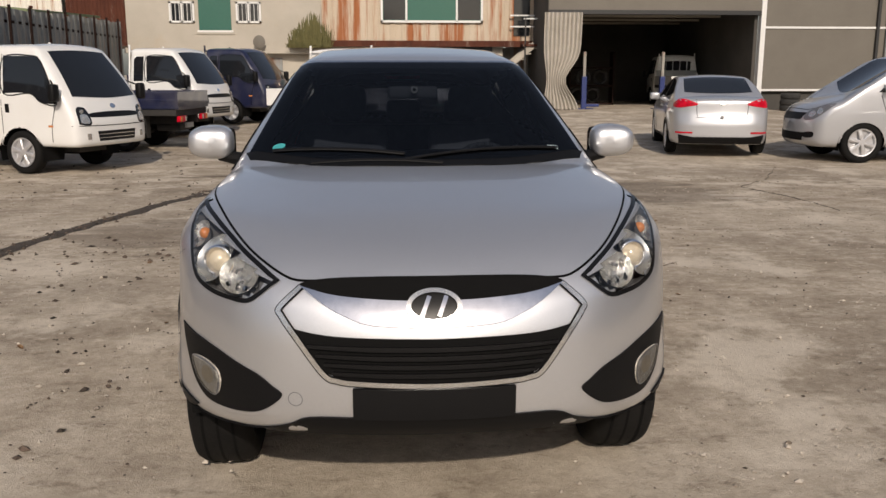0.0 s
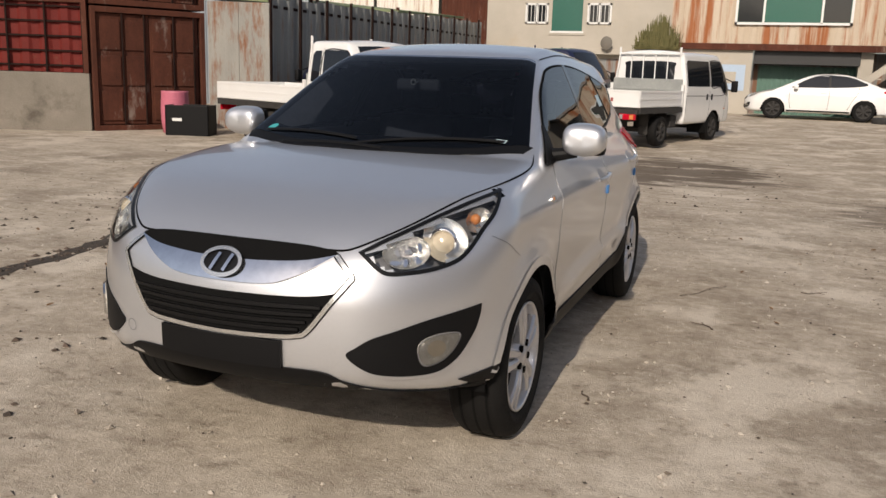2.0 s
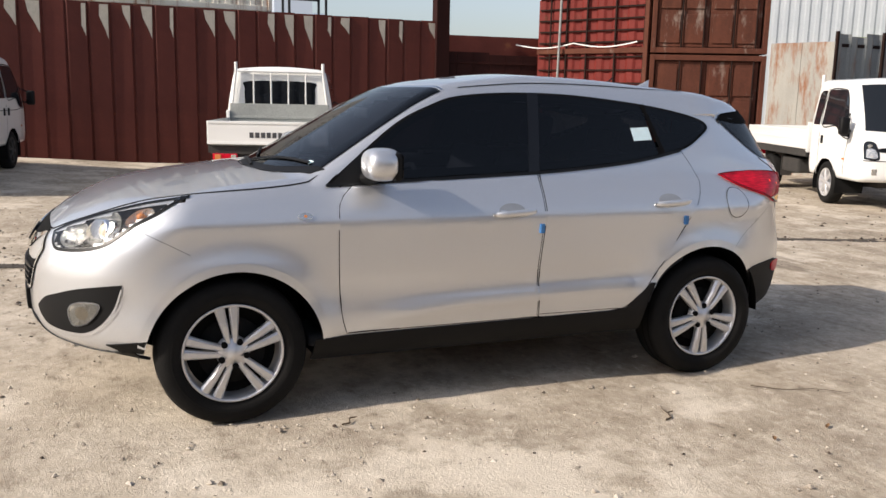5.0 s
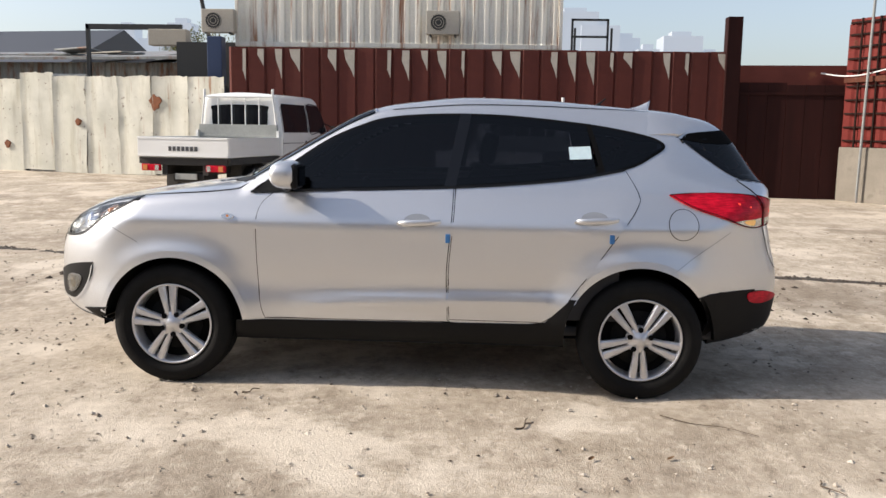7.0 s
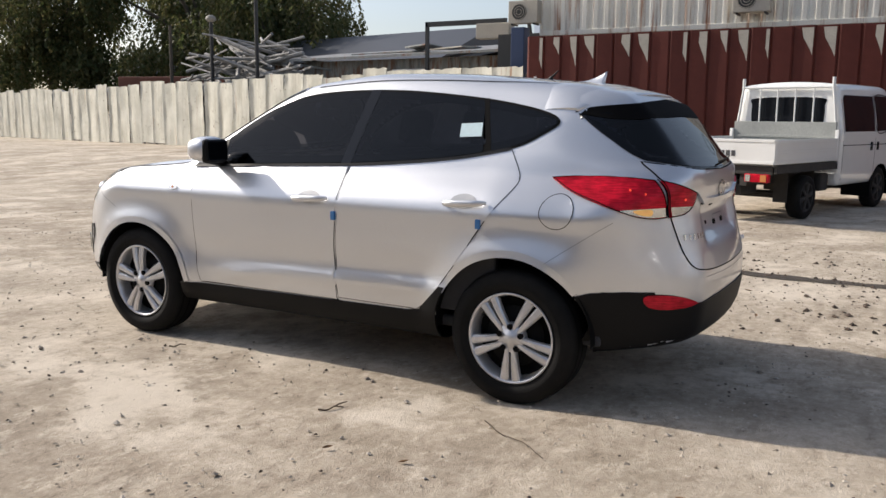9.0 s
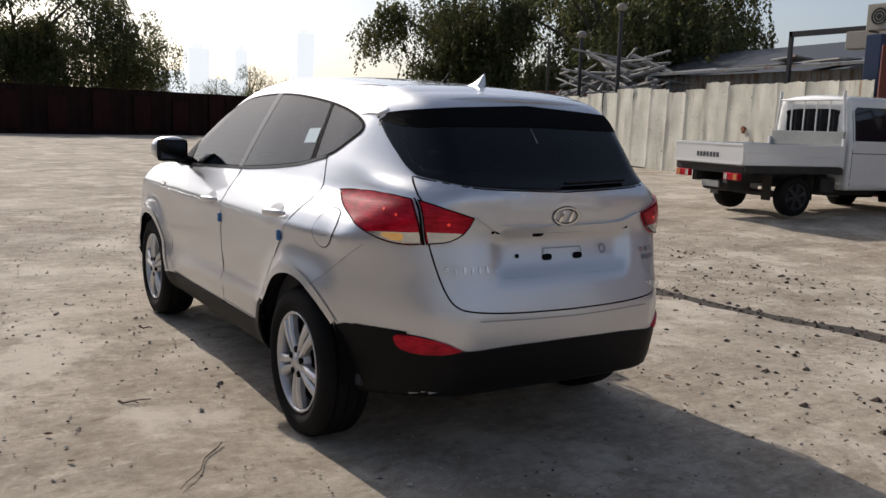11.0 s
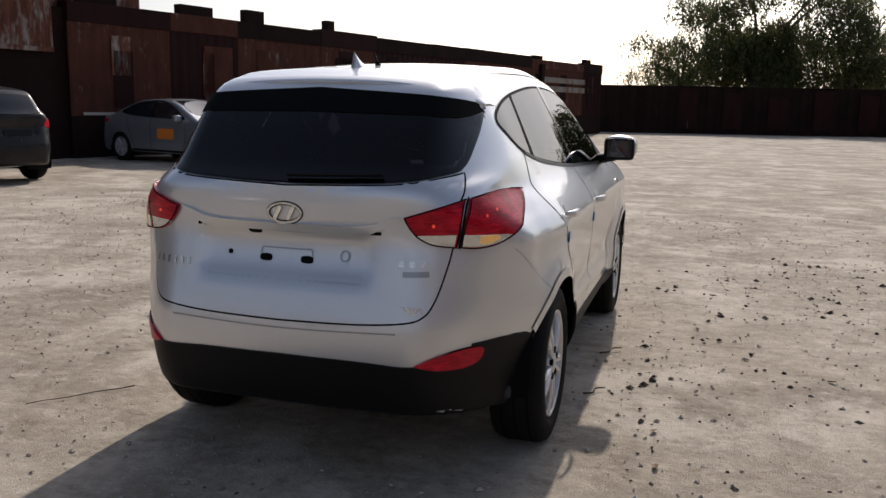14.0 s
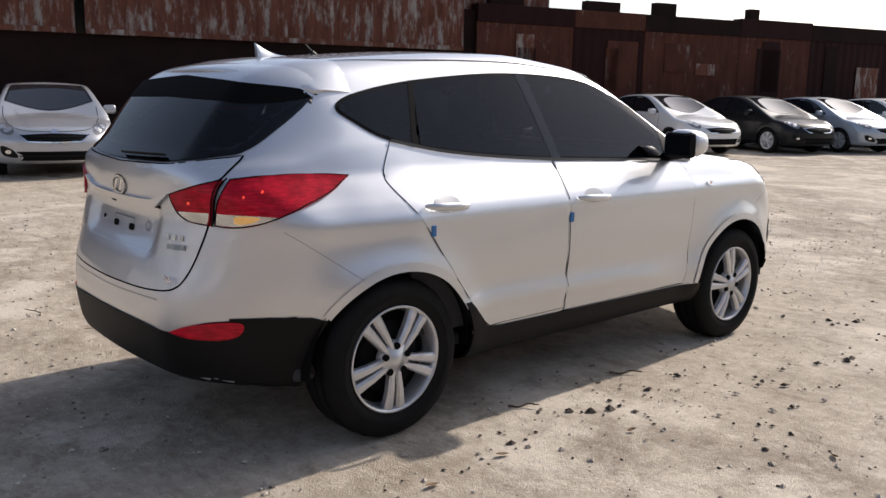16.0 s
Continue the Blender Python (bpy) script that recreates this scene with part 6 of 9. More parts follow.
    patch("clear_section", curve_through([(0.495, 0.984), (0.620, 0.988), (0.620, 0.988), (0.612, 0.942), (0.612, 0.942), (0.55, 0.952), (0.515, 0.968)], 5), lr, M_SATIN, inner, 0.0135, 0.02, skirt=0.004)
    patch("lamp_bulb", blob((0.55, 1.02), 0.005, 0.006, 12), lr, M_LIT, inner, 0.0145, 0.02, skirt=0.003)
    band("lamp_edge", TAIL_IN, 0.005, lr, M_SEAM, inner, 0.0155)
    patch("rear_reflector", curve_through([(0.515, 0.525), (0.515, 0.525), (0.57, 0.550), (0.63, 0.566), (0.685, 0.570), (0.708, 0.558), (0.695, 0.518), (0.655, 0.500), (0.58, 0.505)], 6), lr, M_RED, car, 0.011, 0.02, label="red bumper reflector")
    lf = lambda p: on_front(p * (s, 1))
    pod = patch("fog_pod", FOG, lf, M_PLASTIC, car, 0.004, 0.025, label="black fog lamp surround")
    strip("pod_edge", along([(0.838, 0.655), (0.818, 0.55), (0.788, 0.482), (0.737, 0.441), (0.66, 0.436), (0.583, 0.445), (0.533, 0.462)], 8), lf, 0.008, M_SILVER, pod, 0.009)
    patch("fog_lamp", curve_through([(0.69, 0.565), (0.735, 0.586), (0.785, 0.580), (0.775, 0.53), (0.742, 0.489), (0.697, 0.478), (0.680, 0.525)], 6), lf, M_FOG, pod, 0.008, 0.02, label="clear fog lamp")
    strip("fog_bezel", curve_through([(0.69, 0.565), (0.735, 0.586), (0.785, 0.580), (0.775, 0.53), (0.742, 0.489), (0.697, 0.478), (0.680, 0.525)], 6), lf, 0.005, M_LAMPDARK, pod, 0.012, closed=True)
    patch("fog_bulb", blob((0.730, 0.535), 0.024, 0.030), lf, M_LAMPWARM, pod, 0.0085, 0.015)
    patch("fog_cover", curve_through([(0.693, 0.564), (0.735, 0.583), (0.782, 0.578), (0.772, 0.53), (0.740, 0.492), (0.698, 0.481), (0.683, 0.525)], 6), lf, M_CLEAR, pod, 0.016, 0.02, skirt=0.008)


corner_lamps(1), corner_lamps(-1)


# door mirrors
def door_mirror(s):
    n, m = 28, 18
    v = []
    for i in range(m + 1):
        b = math.pi * i / m
        for j in range(n):
            a = 2 * math.pi * j / n
            cx, cy, cz = math.cos(a) * math.sin(b), math.cos(b), math.sin(a) * math.sin(b)
            f = lambda q, k: math.copysign(abs(q) ** k, q)
            x, y, z = 0.102 * f(cx, 0.62), -0.085 * f(cy, 0.7), 0.078 * f(cz, 0.68)
            z *= 1 - 0.22 * max(0, cx) * (1 if z < 0 else 0.7)
            v.append((s * (0.935 + x), -0.63 + max(-0.09, min(y, 0.062)) - 0.02 * abs(cx), 1.195 + z))
    fs = [(i * n + j, i * n + (j + 1) % n, (i + 1) * n + (j + 1) % n, (i + 1) * n + j) for i in range(m) for j in range(n)]
    house = mesh_object("door_mirror", v, fs, M_SILVER, car, "silver door mirror with black rear bezel", smooth=True)
    bm = bmesh.new()
    add_box(bm, s * 0.93 - 0.094, s * 0.93 + 0.094, -0.606, -0.556, 1.118, 1.258, 0.03)
    part("mirror_bezel", bm, M_PLASTIC, house)
    bm = bmesh.new()
    add_box(bm, s * 0.93 - 0.076, s * 0.93 + 0.076, -0.5555, -0.5525, 1.136, 1.242, 0.001)
    part("mirror_glass", bm, M_MIRROR, house, "mirror glass")
    bm = bmesh.new()
    add_tube(bm, (s * 0.76, -0.68, 1.112), (s * 0.90, -0.645, 1.135), 0.034, 0.026, 12)
    part("mirror_arm", bm, M_PLASTIC, house)


door_mirror(1), door_mirror(-1)

# roof: ditch lines, spoiler, aerial
for s in (1, -1):
    strip("roof_ditch", along([(s * 0.545, -0.1), (s * 0.52, 0.5), (s * 0.50, 1.0), (s * 0.47, 1.40)]), on_top, 0.006, M_SEAM, car, 0.002)


def spoiler():
    xs = np.linspace(-0.594, 0.594, 53)
    a = np.abs(xs)
    rows = []
    for y, w, up in ((1.34, 0.0, -0.004), (1.40, 0.0, 0.004), (1.48, 0.1, 0.007), (1.56, 0.3, 0.009), (1.64, 0.55, 0.010), (1.71, 0.82, 0.010), (1.77, 1.0, 0.008)):
        # the blade parts from the roof's rounded shoulder and runs out nearly level
        yy = y - (y - 1.34) * (0.50 * a**2 + 4.0 * np.maximum(a - 0.45, 0) ** 1.2)
        drape = on_top(np.c_[xs, np.minimum(yy, 1.68)])[:, 2]
        level = 1.530 - 0.10 * a**2 - 0.15 * (yy - 1.6) - 1.5 * np.maximum(a - 0.45, 0) ** 1.6
        rows.append(np.c_[xs, yy, (1 - w) * drape + w * np.maximum(level, drape - 0.03 * w) + up])
    edge = rows[-1]
    rows.append(edge + np.c_[0 * xs, 0 * xs + 0.003, 0 * xs - 0.007])
    # the silver edge thickens towards the closed ends
    thick = np.clip((a - 0.36) / 0.16, 0, 1) ** 1.3 * np.clip((0.594 - a) / 0.06, 0, 1) ** 0.7
    rows.append(edge + np.c_[0 * xs, -0.004 - 0.016 * thick, -0.014 - 0.030 * thick])
    v, n = np.r_[tuple(rows)], len(xs)
    f = [(k * n + i, k * n + i + 1, (k + 1) * n + i + 1, (k + 1) * n + i) for k in range(len(rows) - 1) for i in range(n - 1)]
    sp = mesh_object("roof_spoiler", v, f, M_SILVER, car, "silver roof spoiler", smooth=True)
    # black rear face, deep in the middle and running out to a point at the pillars
    deep = np.clip((0.600 - a) / 0.20, 0.04, 1.0) ** 0.9
    under = [rows[-1] + np.c_[0 * xs, -0.010 * deep, -0.022 * deep], rows[-1] + np.c_[0 * xs, -0.028 * deep, -0.060 * deep], rows[-1] + np.c_[0 * xs, -0.16 * deep, -0.066 * deep]]
    f2 = [(k * n + i, k * n + i + 1, (k + 1) * n + i + 1, (k + 1) * n + i) for k in range(3) for i in range(n - 1)]
    mesh_object("spoiler_underside", np.r_[tuple([rows[-1]] + under)], f2, M_GLOSSBLACK, sp, "black spoiler underside", smooth=True)
    for i in (0, n - 1):
        # closed ends, down to the rear pillars
        top = [r[i] for r in rows]
        foot = [(p[0] * 0.97, p[1] - 0.01, p[2] - 0.03) for p in top]
        q = len(foot)
        mesh_object("spoiler_end", top + foot, [(k, k + 1, q + k + 1, q + k) for k in range(q - 1)], M_SILVER, sp, smooth=True)
    c = rows[-1][n // 2]
    bm = bmesh.new()
    add_box(bm, -0.13, 0.13, c[1] - 0.05, c[1] - 0.014, c[2] - 0.046, c[2] - 0.022, 0.004)
    part("brake_light", bm, M_RED, sp, "red high brake light")


spoiler()
# matte black patch paints the deep shade between spoiler and glass
patch("spoiler_shade_panel", mirrored(along([(0, 1.405), (0.44, 1.397), (0.51, 1.392), (0.55, 1.392), (0.582, 1.408), (0.580, 1.428), (0.50, 1.465), (0, 1.495)], 5)), on_rear, M_SEAM, car, 0.008, label="black patch painting the shade under the spoiler")


def fin():
    v, n, m = [], 13, 10
    for i in range(n):
        u = i / (n - 1)
        h, w = 0.068 * u**1.7 + 0.006, 0.034 * (1 - 0.3 * u)
        y = 1.31 + 0.14 * u
        z = float(on_top(np.array([(0.0, y)]))[0][2]) - 0.004
        for k in range(m):
            t_ = math.pi * k / (m - 1)
            v.append((w * math.cos(t_) * (1 - 0.72 * math.sin(t_)), y + 0.018 * u * math.sin(t_), z + h * math.sin(t_)))
    f = [(i * m + k, i * m + k + 1, (i + 1) * m + k + 1, (i + 1) * m + k) for i in range(n - 1) for k in range(m - 1)]
    mesh_object("aerial_fin", v, f + [tuple(range((n - 1) * m, n * m))], M_SILVER, car, "silver shark fin aerial", smooth=True)
    bm = bmesh.new()
    add_tube(bm, (0.02, 1.12, 1.60), (0.02, 1.15, 1.625), 0.016, 0.012)
    add_tube(bm, (0.02, 1.14, 1.62), (0.02, 1.185, 1.66), 0.006, 0.005, 8)
    part("aerial_mast", bm, M_PLASTIC, car, "black whip aerial")


fin()


# wipers
def wiper(name, a, b, lay, lift=0.012, label="black wiper"):
    line = along([a, ((a[0] + b[0]) / 2, (a[1] + b[1]) / 2), b], 8)
    q = lay(line)
    q = q + normal_at(q) * lift
    ring = [p + Vector((0.006 * math.cos(a), 0.007 * math.sin(a), 0.006 * math.sin(a + 0.8))) for p in map(Vector, q) for a in np.linspace(0, 2 * math.pi, 6, endpoint=False)]
    n = len(q)
    mesh_object(name, ring, [(6 * i + j, 6 * i + (j + 1) % 6, 6 * i + 6 + (j + 1) % 6, 6 * i + 6 + j) for i in range(n - 1) for j in range(6)] + [tuple(range(6)), tuple(range(6 * n - 6, 6 * n))], M_PLASTIC, car, label)


wiper("wiper", (-0.08, -1.075), (0.62, -0.90), on_top)
wiper("wiper", (-0.62, -0.91), (-0.06, -1.03), on_top)
wiper("wiper", (0.10, -1.09), (-0.45, -1.04), on_top, 0.014)
wiper("rear_wiper", (0.0, 1.165), (-0.36, 1.175), on_rear, 0.018)

# tailgate lettering: bars for names, the drive badge in letters
for i in range(6):
    strip("badge_bar", along([(0.40 + 0.032 * i, 0.825), (0.40 + 0.032 * i, 0.852)], 3), on_rear, 0.010, M_SATIN, gate, 0.006)
for i in range(3):
    strip("badge_bar", along([(-0.452 - 0.036 * i, 0.872), (-0.452 - 0.036 * i, 0.892)], 3), on_rear, 0.018, M_SATIN, gate, 0.006)
strip("badge_bar", along([(-0.545, 0.848), (-0.458, 0.846)], 3), on_rear, 0.02, M_GREYCAR, gate, 0.008)


def text_mesh(name, body, size, m, material, parent=None, label="", extrude=0.002, shear=0.0):
    cu = bpy.data.curves.new(name, "FONT")
    cu.body, cu.size, cu.extrude, cu.align_x, cu.align_y, cu.shear = body, size, extrude, "CENTER", "CENTER", shear
    tmp = new(name + "_curve", cu)
    me = bpy.data.meshes.new_from_object(tmp.evaluated_get(bpy.context.evaluated_depsgraph_get()))
    bpy.data.objects.remove(tmp)
    bpy.data.curves.remove(cu)
    me.materials.append(material)
    ob = new(name, me)
    ob.parent = parent
    ob.matrix_local = m
    return tagged(ob, label) if label else ob


q = on_rear(np.array([(-0.49, 0.722)]))[0]
text_mesh("drive_badge", "4WD", 0.042, pose(q[0], q[1] + 0.006, q[2], 90, 0, 176), M_CHROME, gate, "chrome drive badge", shear=0.25)


# wheels: tyre, rim with five double spokes, nuts, brake disc
def lathe(profile, n=64, axis_sign=1):
    v, f, m = [], [], len(profile)
    for i in range(n):
        a = 2 * math.pi * i / n
        v += [(x * axis_sign, r * math.cos(a), r * math.sin(a)) for x, r in profile]
    for i in range(n):
        for j in range(m - 1):
            f.append((i * m + j, i * m + j + 1, ((i + 1) % n) * m + j + 1, ((i + 1) % n) * m + j))
    return v, f


def spoke_mesh(bm, angle, width0, width1, r0, r1, x0, x1, skew):
    c, s_ = math.cos(angle), math.sin(angle)
    out = []
    for k, (r, w, x, sk) in enumerate(((r0, width0, x0, skew * 0.46), ((r0 + r1) / 2, (width0 + width1) / 2, (x0 + x1) / 2 + 0.006, skew * 0.72), (r1, width1, x1, skew))):
        ring = []
        for dw, dx in ((-1, -0.03), (-1, -0.006), (-0.55, 0.004), (0.55, 0.004), (1, -0.006), (1, -0.03)):
            tq = sk + dw * w / 2
            ring.append(bm.verts.new((x + dx, r * c - tq * s_, r * s_ + tq * c)))
        out.append(ring)
    for a, b in zip(out[:-1], out[1:]):
        for i in range(5):
            bm.faces.new((a[i], a[i + 1], b[i + 1], b[i]))
    bm.faces.new(out[0])
    bm.faces.new(list(reversed(out[-1])))


def wheel_parts():
    """Parts round the origin, face towards +x."""
    root = part("wheel", bmesh.new(), M_RUBBER, car, "five double-spoke alloy wheel on a worn tyre")
    prof = [(-0.095, 0.225), (-0.112, 0.25), (-0.118, 0.29), (-0.108, 0.325), (-0.085, 0.341), (-0.03, 0.345), (0.03, 0.345), (0.08, 0.341), (0.104, 0.326), (0.116, 0.29), (0.112, 0.255), (0.098, 0.236), (0.092, 0.226)]
    v, f = lathe(prof, 72)
    tyre = mesh_object("tyre", v, f, M_RUBBER, root, smooth=True)
    for x in (-0.055, 0.0, 0.055):
        v, f = lathe([(x - 0.005, 0.3455), (x - 0.005, 0.3462), (x + 0.005, 0.3462), (x + 0.005, 0.3455)], 60)
        mesh_object("tread_groove", v, f, M_DARK, tyre)
    v, f = lathe([(0.1175, 0.272), (0.1185, 0.276), (0.1175, 0.28)], 60)
    mesh_object("sidewall_rib", v, f, M_RUBBER, tyre, smooth=True)
    v, f = lathe([(0.094, 0.229), (0.104, 0.232), (0.106, 0.226), (0.098, 0.218), (0.06, 0.212), (-0.09, 0.205)], 72)
    rim = mesh_object("rim", v, f, M_ALLOY, root, smooth=True)
    bm = bmesh.new()
    for k in range(5):
        a = math.radians(72 * k)
        for d in (-1, 1):
            spoke_mesh(bm, a, 0.025, 0.048, 0.050, 0.217, 0.100, 0.096, d * 0.033)
    part("spokes", bm, M_ALLOY, rim)
    v, f = lathe([(0.06, 0.078), (0.094, 0.074), (0.102, 0.066), (0.104, 0.034), (0.108, 0.031), (0.11, 0.0)], 40)
    mesh_object("hub", v, f, M_ALLOY, rim, smooth=True)
    for k in range(5):
        a = math.radians(72 * k + 36)
        bm = bmesh.new()
        add_tube(bm, (0.096, 0.060 * math.cos(a), 0.060 * math.sin(a)), (0.109, 0.060 * math.cos(a), 0.060 * math.sin(a)), 0.015, seg=12)
        part("wheel_nut", bm, M_SEAM, rim)
    v, f = lathe([(0.02, 0.205), (0.02, 0.0)], 40)
    mesh_object("wheel_back", v, f, M_DARK, root)
    v, f = lathe([(0.03, 0.155), (0.04, 0.155), (0.04, 0.06)], 40)
    mesh_object("brake_disc", v, f, M_RUBBER, root, smooth=True)
    return root


w0 = wheel_parts()
first = True
for s in (1, -1):
    for yc, turn in ((-WB, 25.0), (WB, 54.0)):
        m = Matrix.Translation((s * 0.775, yc, RW + WHEEL_DIP[s, yc])) @ pose(0, 0, 0, turn, 0, 0 if s > 0 else 180)
        if first:
            w0.matrix_local, first = m, False
        else:
            copy_thing(w0, m)

# cabin seen through the glass
def rounded(name, x0, x1, y0, y1, z0, z1, mat, parent, r=0.05, m=None, label=""):
    bm = bmesh.new()
    add_box(bm, x0, x1, y0, y1, z0, z1, r, m)
    return part(name, bm, mat, parent, label, smooth=True)


rounded("cabin_floor", -0.78, 0.78, -0.95, 1.75, 0.30, 0.36, M_SHELLIN, car, 0.02)
dash = rounded("dashboard", -0.70, 0.70, -0.98, -0.42, 0.78, 1.06, M_SHELLIN, car, 0.08)
for s in (1, -1):
    seat = rounded("front_seat", s * 0.37 - 0.25, s * 0.37 + 0.25, -0.28, 0.22, 0.48, 0.66, M_SEAT, car, 0.06)
    rounded("backrest", -0.25, 0.25, -0.07, 0.07, 0.0, 0.66, M_SEAT, seat, 0.06, pose(s * 0.37, 0.24, 0.58, -16))
    rounded("headrest", -0.13, 0.13, -0.05, 0.05, 0.0, 0.19, M_SEAT, seat, 0.05, pose(s * 0.37, 0.44, 1.25, -12))
    rounded("door_lining", s * 0.80 - 0.02, s * 0.80 + 0.02, -0.8, 1.2, 0.4, 1.05, M_SHELLIN, car, 0.01)
bench = rounded("rear_bench", -0.62, 0.62, 0.62, 1.12, 0.48, 0.66, M_SEAT, car, 0.06)
rounded("backrest", -0.62, 0.62, -0.07, 0.07, 0.0, 0.60, M_SEAT, bench, 0.06, pose(0, 1.18, 0.58, -14))
for x in (-0.4, 0.0, 0.4):
    rounded("headrest", -0.12, 0.12, -0.045, 0.045, 0.0, 0.15, M_SEAT, bench, 0.04, pose(x, 1.36, 1.18, -12))
bm = bmesh.new()
for i in range(28):
    a, b = 2 * math.pi * i / 28, 2 * math.pi * (i + 1) / 28
    add_tube(bm, (0.185 * math.cos(a), 0, 0.185 * math.sin(a)), (0.185 * math.cos(b), 0, 0.185 * math.sin(b)), 0.015, seg=8)
add_box(bm, -0.07, 0.07, -0.03, 0.02, -0.06, 0.05, 0.02)
add_box(bm, -0.18, 0.18, -0.01, 0.01, -0.02, 0.015, 0.005)
bmesh.ops.transform(bm, matrix=pose(0.37, -0.36, 0.98, -24), verts=bm.verts)
part("steering_wheel", bm, M_SHELLIN, car, "dark steering wheel", smooth=True)
rear_view = rounded("rear_view_mirror", -0.12, 0.12, -0.47, -0.44, 1.385, 1.445, M_SHELLIN, car, 0.015)
bm = bmesh.new()
add_tube(bm, (0.005, -0.53, 1.43), (0.005, -0.50, 1.43), 0.017, seg=16)
cam_body = part("dash_camera", bm, M_SATIN, car, "small round dash camera")
bm = bmesh.new()
add_tube(bm, (0.005, -0.533, 1.43), (0.005, -0.531, 1.43), 0.008, seg=12)
part("camera_lens", bm, M_DARK, cam_body)
patch("round_sticker", blob((-0.60, -0.885), 0.028, 0.02), on_top, plain("teal_sticker", (0.05, 0.35, 0.36), 0.5), car, 0.0065, 0.02, skirt=0)
patch("white_sticker", [(0.575, -0.91), (0.625, -0.905), (0.63, -0.88), (0.60, -0.885), (0.58, -0.89)], on_top, M_PAPER, car, 0.0065, 0.02, skirt=0)
strip("screen_edge_moulding", along([(-0.55, -0.19), (-0.3, -0.265), (0, -0.295), (0.3, -0.265), (0.55, -0.19)]), on_top, 0.012, M_CHROME, car, 0.006)


# ---- parked vehicles: built like the silver car, on simpler forms
M_TINT = plain("dark_window_glass", (0.012, 0.014, 0.017), 0.05, 0, 0.6)
M_SILVERFAR = car_paint("silver_paint", (0.50, 0.51, 0.53), 0.5, 0.34, 0.2)
M_BLUEGREY = car_paint("silver_blue_paint", (0.42, 0.47, 0.52), 0.35, 0.34, 0.2)
M_BEDGREY = surface("grey_bed_paint", (0.24, 0.25, 0.24), (0.33, 0.34, 0.32), 4, 0.6, stain=(0.2, 0.17, 0.13), stain_at=(0.6, 0.75))
M_CHASSIS = surface("chassis_black", (0.015, 0.015, 0.015), (0.04, 0.036, 0.032), 6, 0.8)
M_LETTER = plain("faded_lettering", (0.05, 0.05, 0.055), 0.5)
M_LETTERRED = plain("faded_red_lettering", (0.30, 0.08, 0.07), 0.6)
M_SIGN = plain("orange_sign", (0.75, 0.22, 0.03), 0.5)


def sedan_form(L=2.25, W=0.885, H=1.46, nose=0.70, cowl=0.97, screen=(-1.05, -0.12), back=(0.85, 1.72), deck=1.08):
    tops = keyed
    def f(x, y, z):
        a = np.abs(x)
        w = np.where(z > cowl, W - 0.035 - 0.46 * (z - cowl), tops(z, (0.15, W - 0.07), (0.3, W - 0.02), (0.55, W), (0.75, W), (cowl, W - 0.035)))
        w = w - tops(y, (-L - 0.1, 0.17), (-L + 0.35, 0.04), (-1.4, 0.0), (1.2, 0.0), (L - 0.35, 0.05), (L + 0.1, 0.18))
        for yc in (-WB, WB):
            w = w + 0.02 * np.exp(-(((np.hypot(y - yc, z - ZW) - 0.38) / 0.09) ** 2)) * np.clip((0.95 - z) / 0.3, 0, 1)
        yf = tops(z, (0.15, -L + 0.12), (0.35, -L), (0.55, -L), (nose, -L + 0.1), (nose + 0.2, -L + 0.35))
        front = yf + 0.28 * a**2 + 0.9 * np.maximum(a - 0.5, 0) ** 2 - y
        yr = tops(z, (0.15, L - 0.15), (0.35, L), (0.55, L), (0.8, L - 0.05), (deck - 0.05, L - 0.07), (deck + 0.2, L - 0.4))
        rear = y - (yr - 0.14 * a**2 - 0.8 * np.maximum(a - 0.5, 0) ** 2)
        hood = tops(y, (-L, nose), (-L + 0.35, nose + 0.11), (-1.5, cowl - 0.06), (-1.0, cowl), (-0.5, cowl + 0.02)) - 0.07 * a**2
        boot = tops(y, (1.3, deck + 0.01), (1.8, deck), (L, deck - 0.06)) - 0.06 * a**2
        s0, s1 = screen
        ws = cowl + (H - 0.03 - cowl) * (y + 0.28 * a**2 - s0) / (s1 - s0)
        bs = H - 0.03 - (H - 0.03 - deck) * (y - back[0]) / (back[1] - back[0])
        roof = tops(y, (-0.4, H - 0.06), (0.1, H - 0.005), (0.35, H), (0.9, H - 0.03), (1.3, H - 0.10)) - 0.09 * a**2
        top = z - np.maximum(np.maximum(hood * (y < 0.3) + boot * (y >= 0.3), 0), -smax(smax(-ws, -bs, 0.05), -roof, 0.07))
        g = smax(smax(side_gap(a, w), front, 0.09), smax(rear, 0.22 - z + 0 * y, 0.05), 0.08)
        return smax(g, top, 0.06)
    return f


def side_gap(a, w):
    return a - w


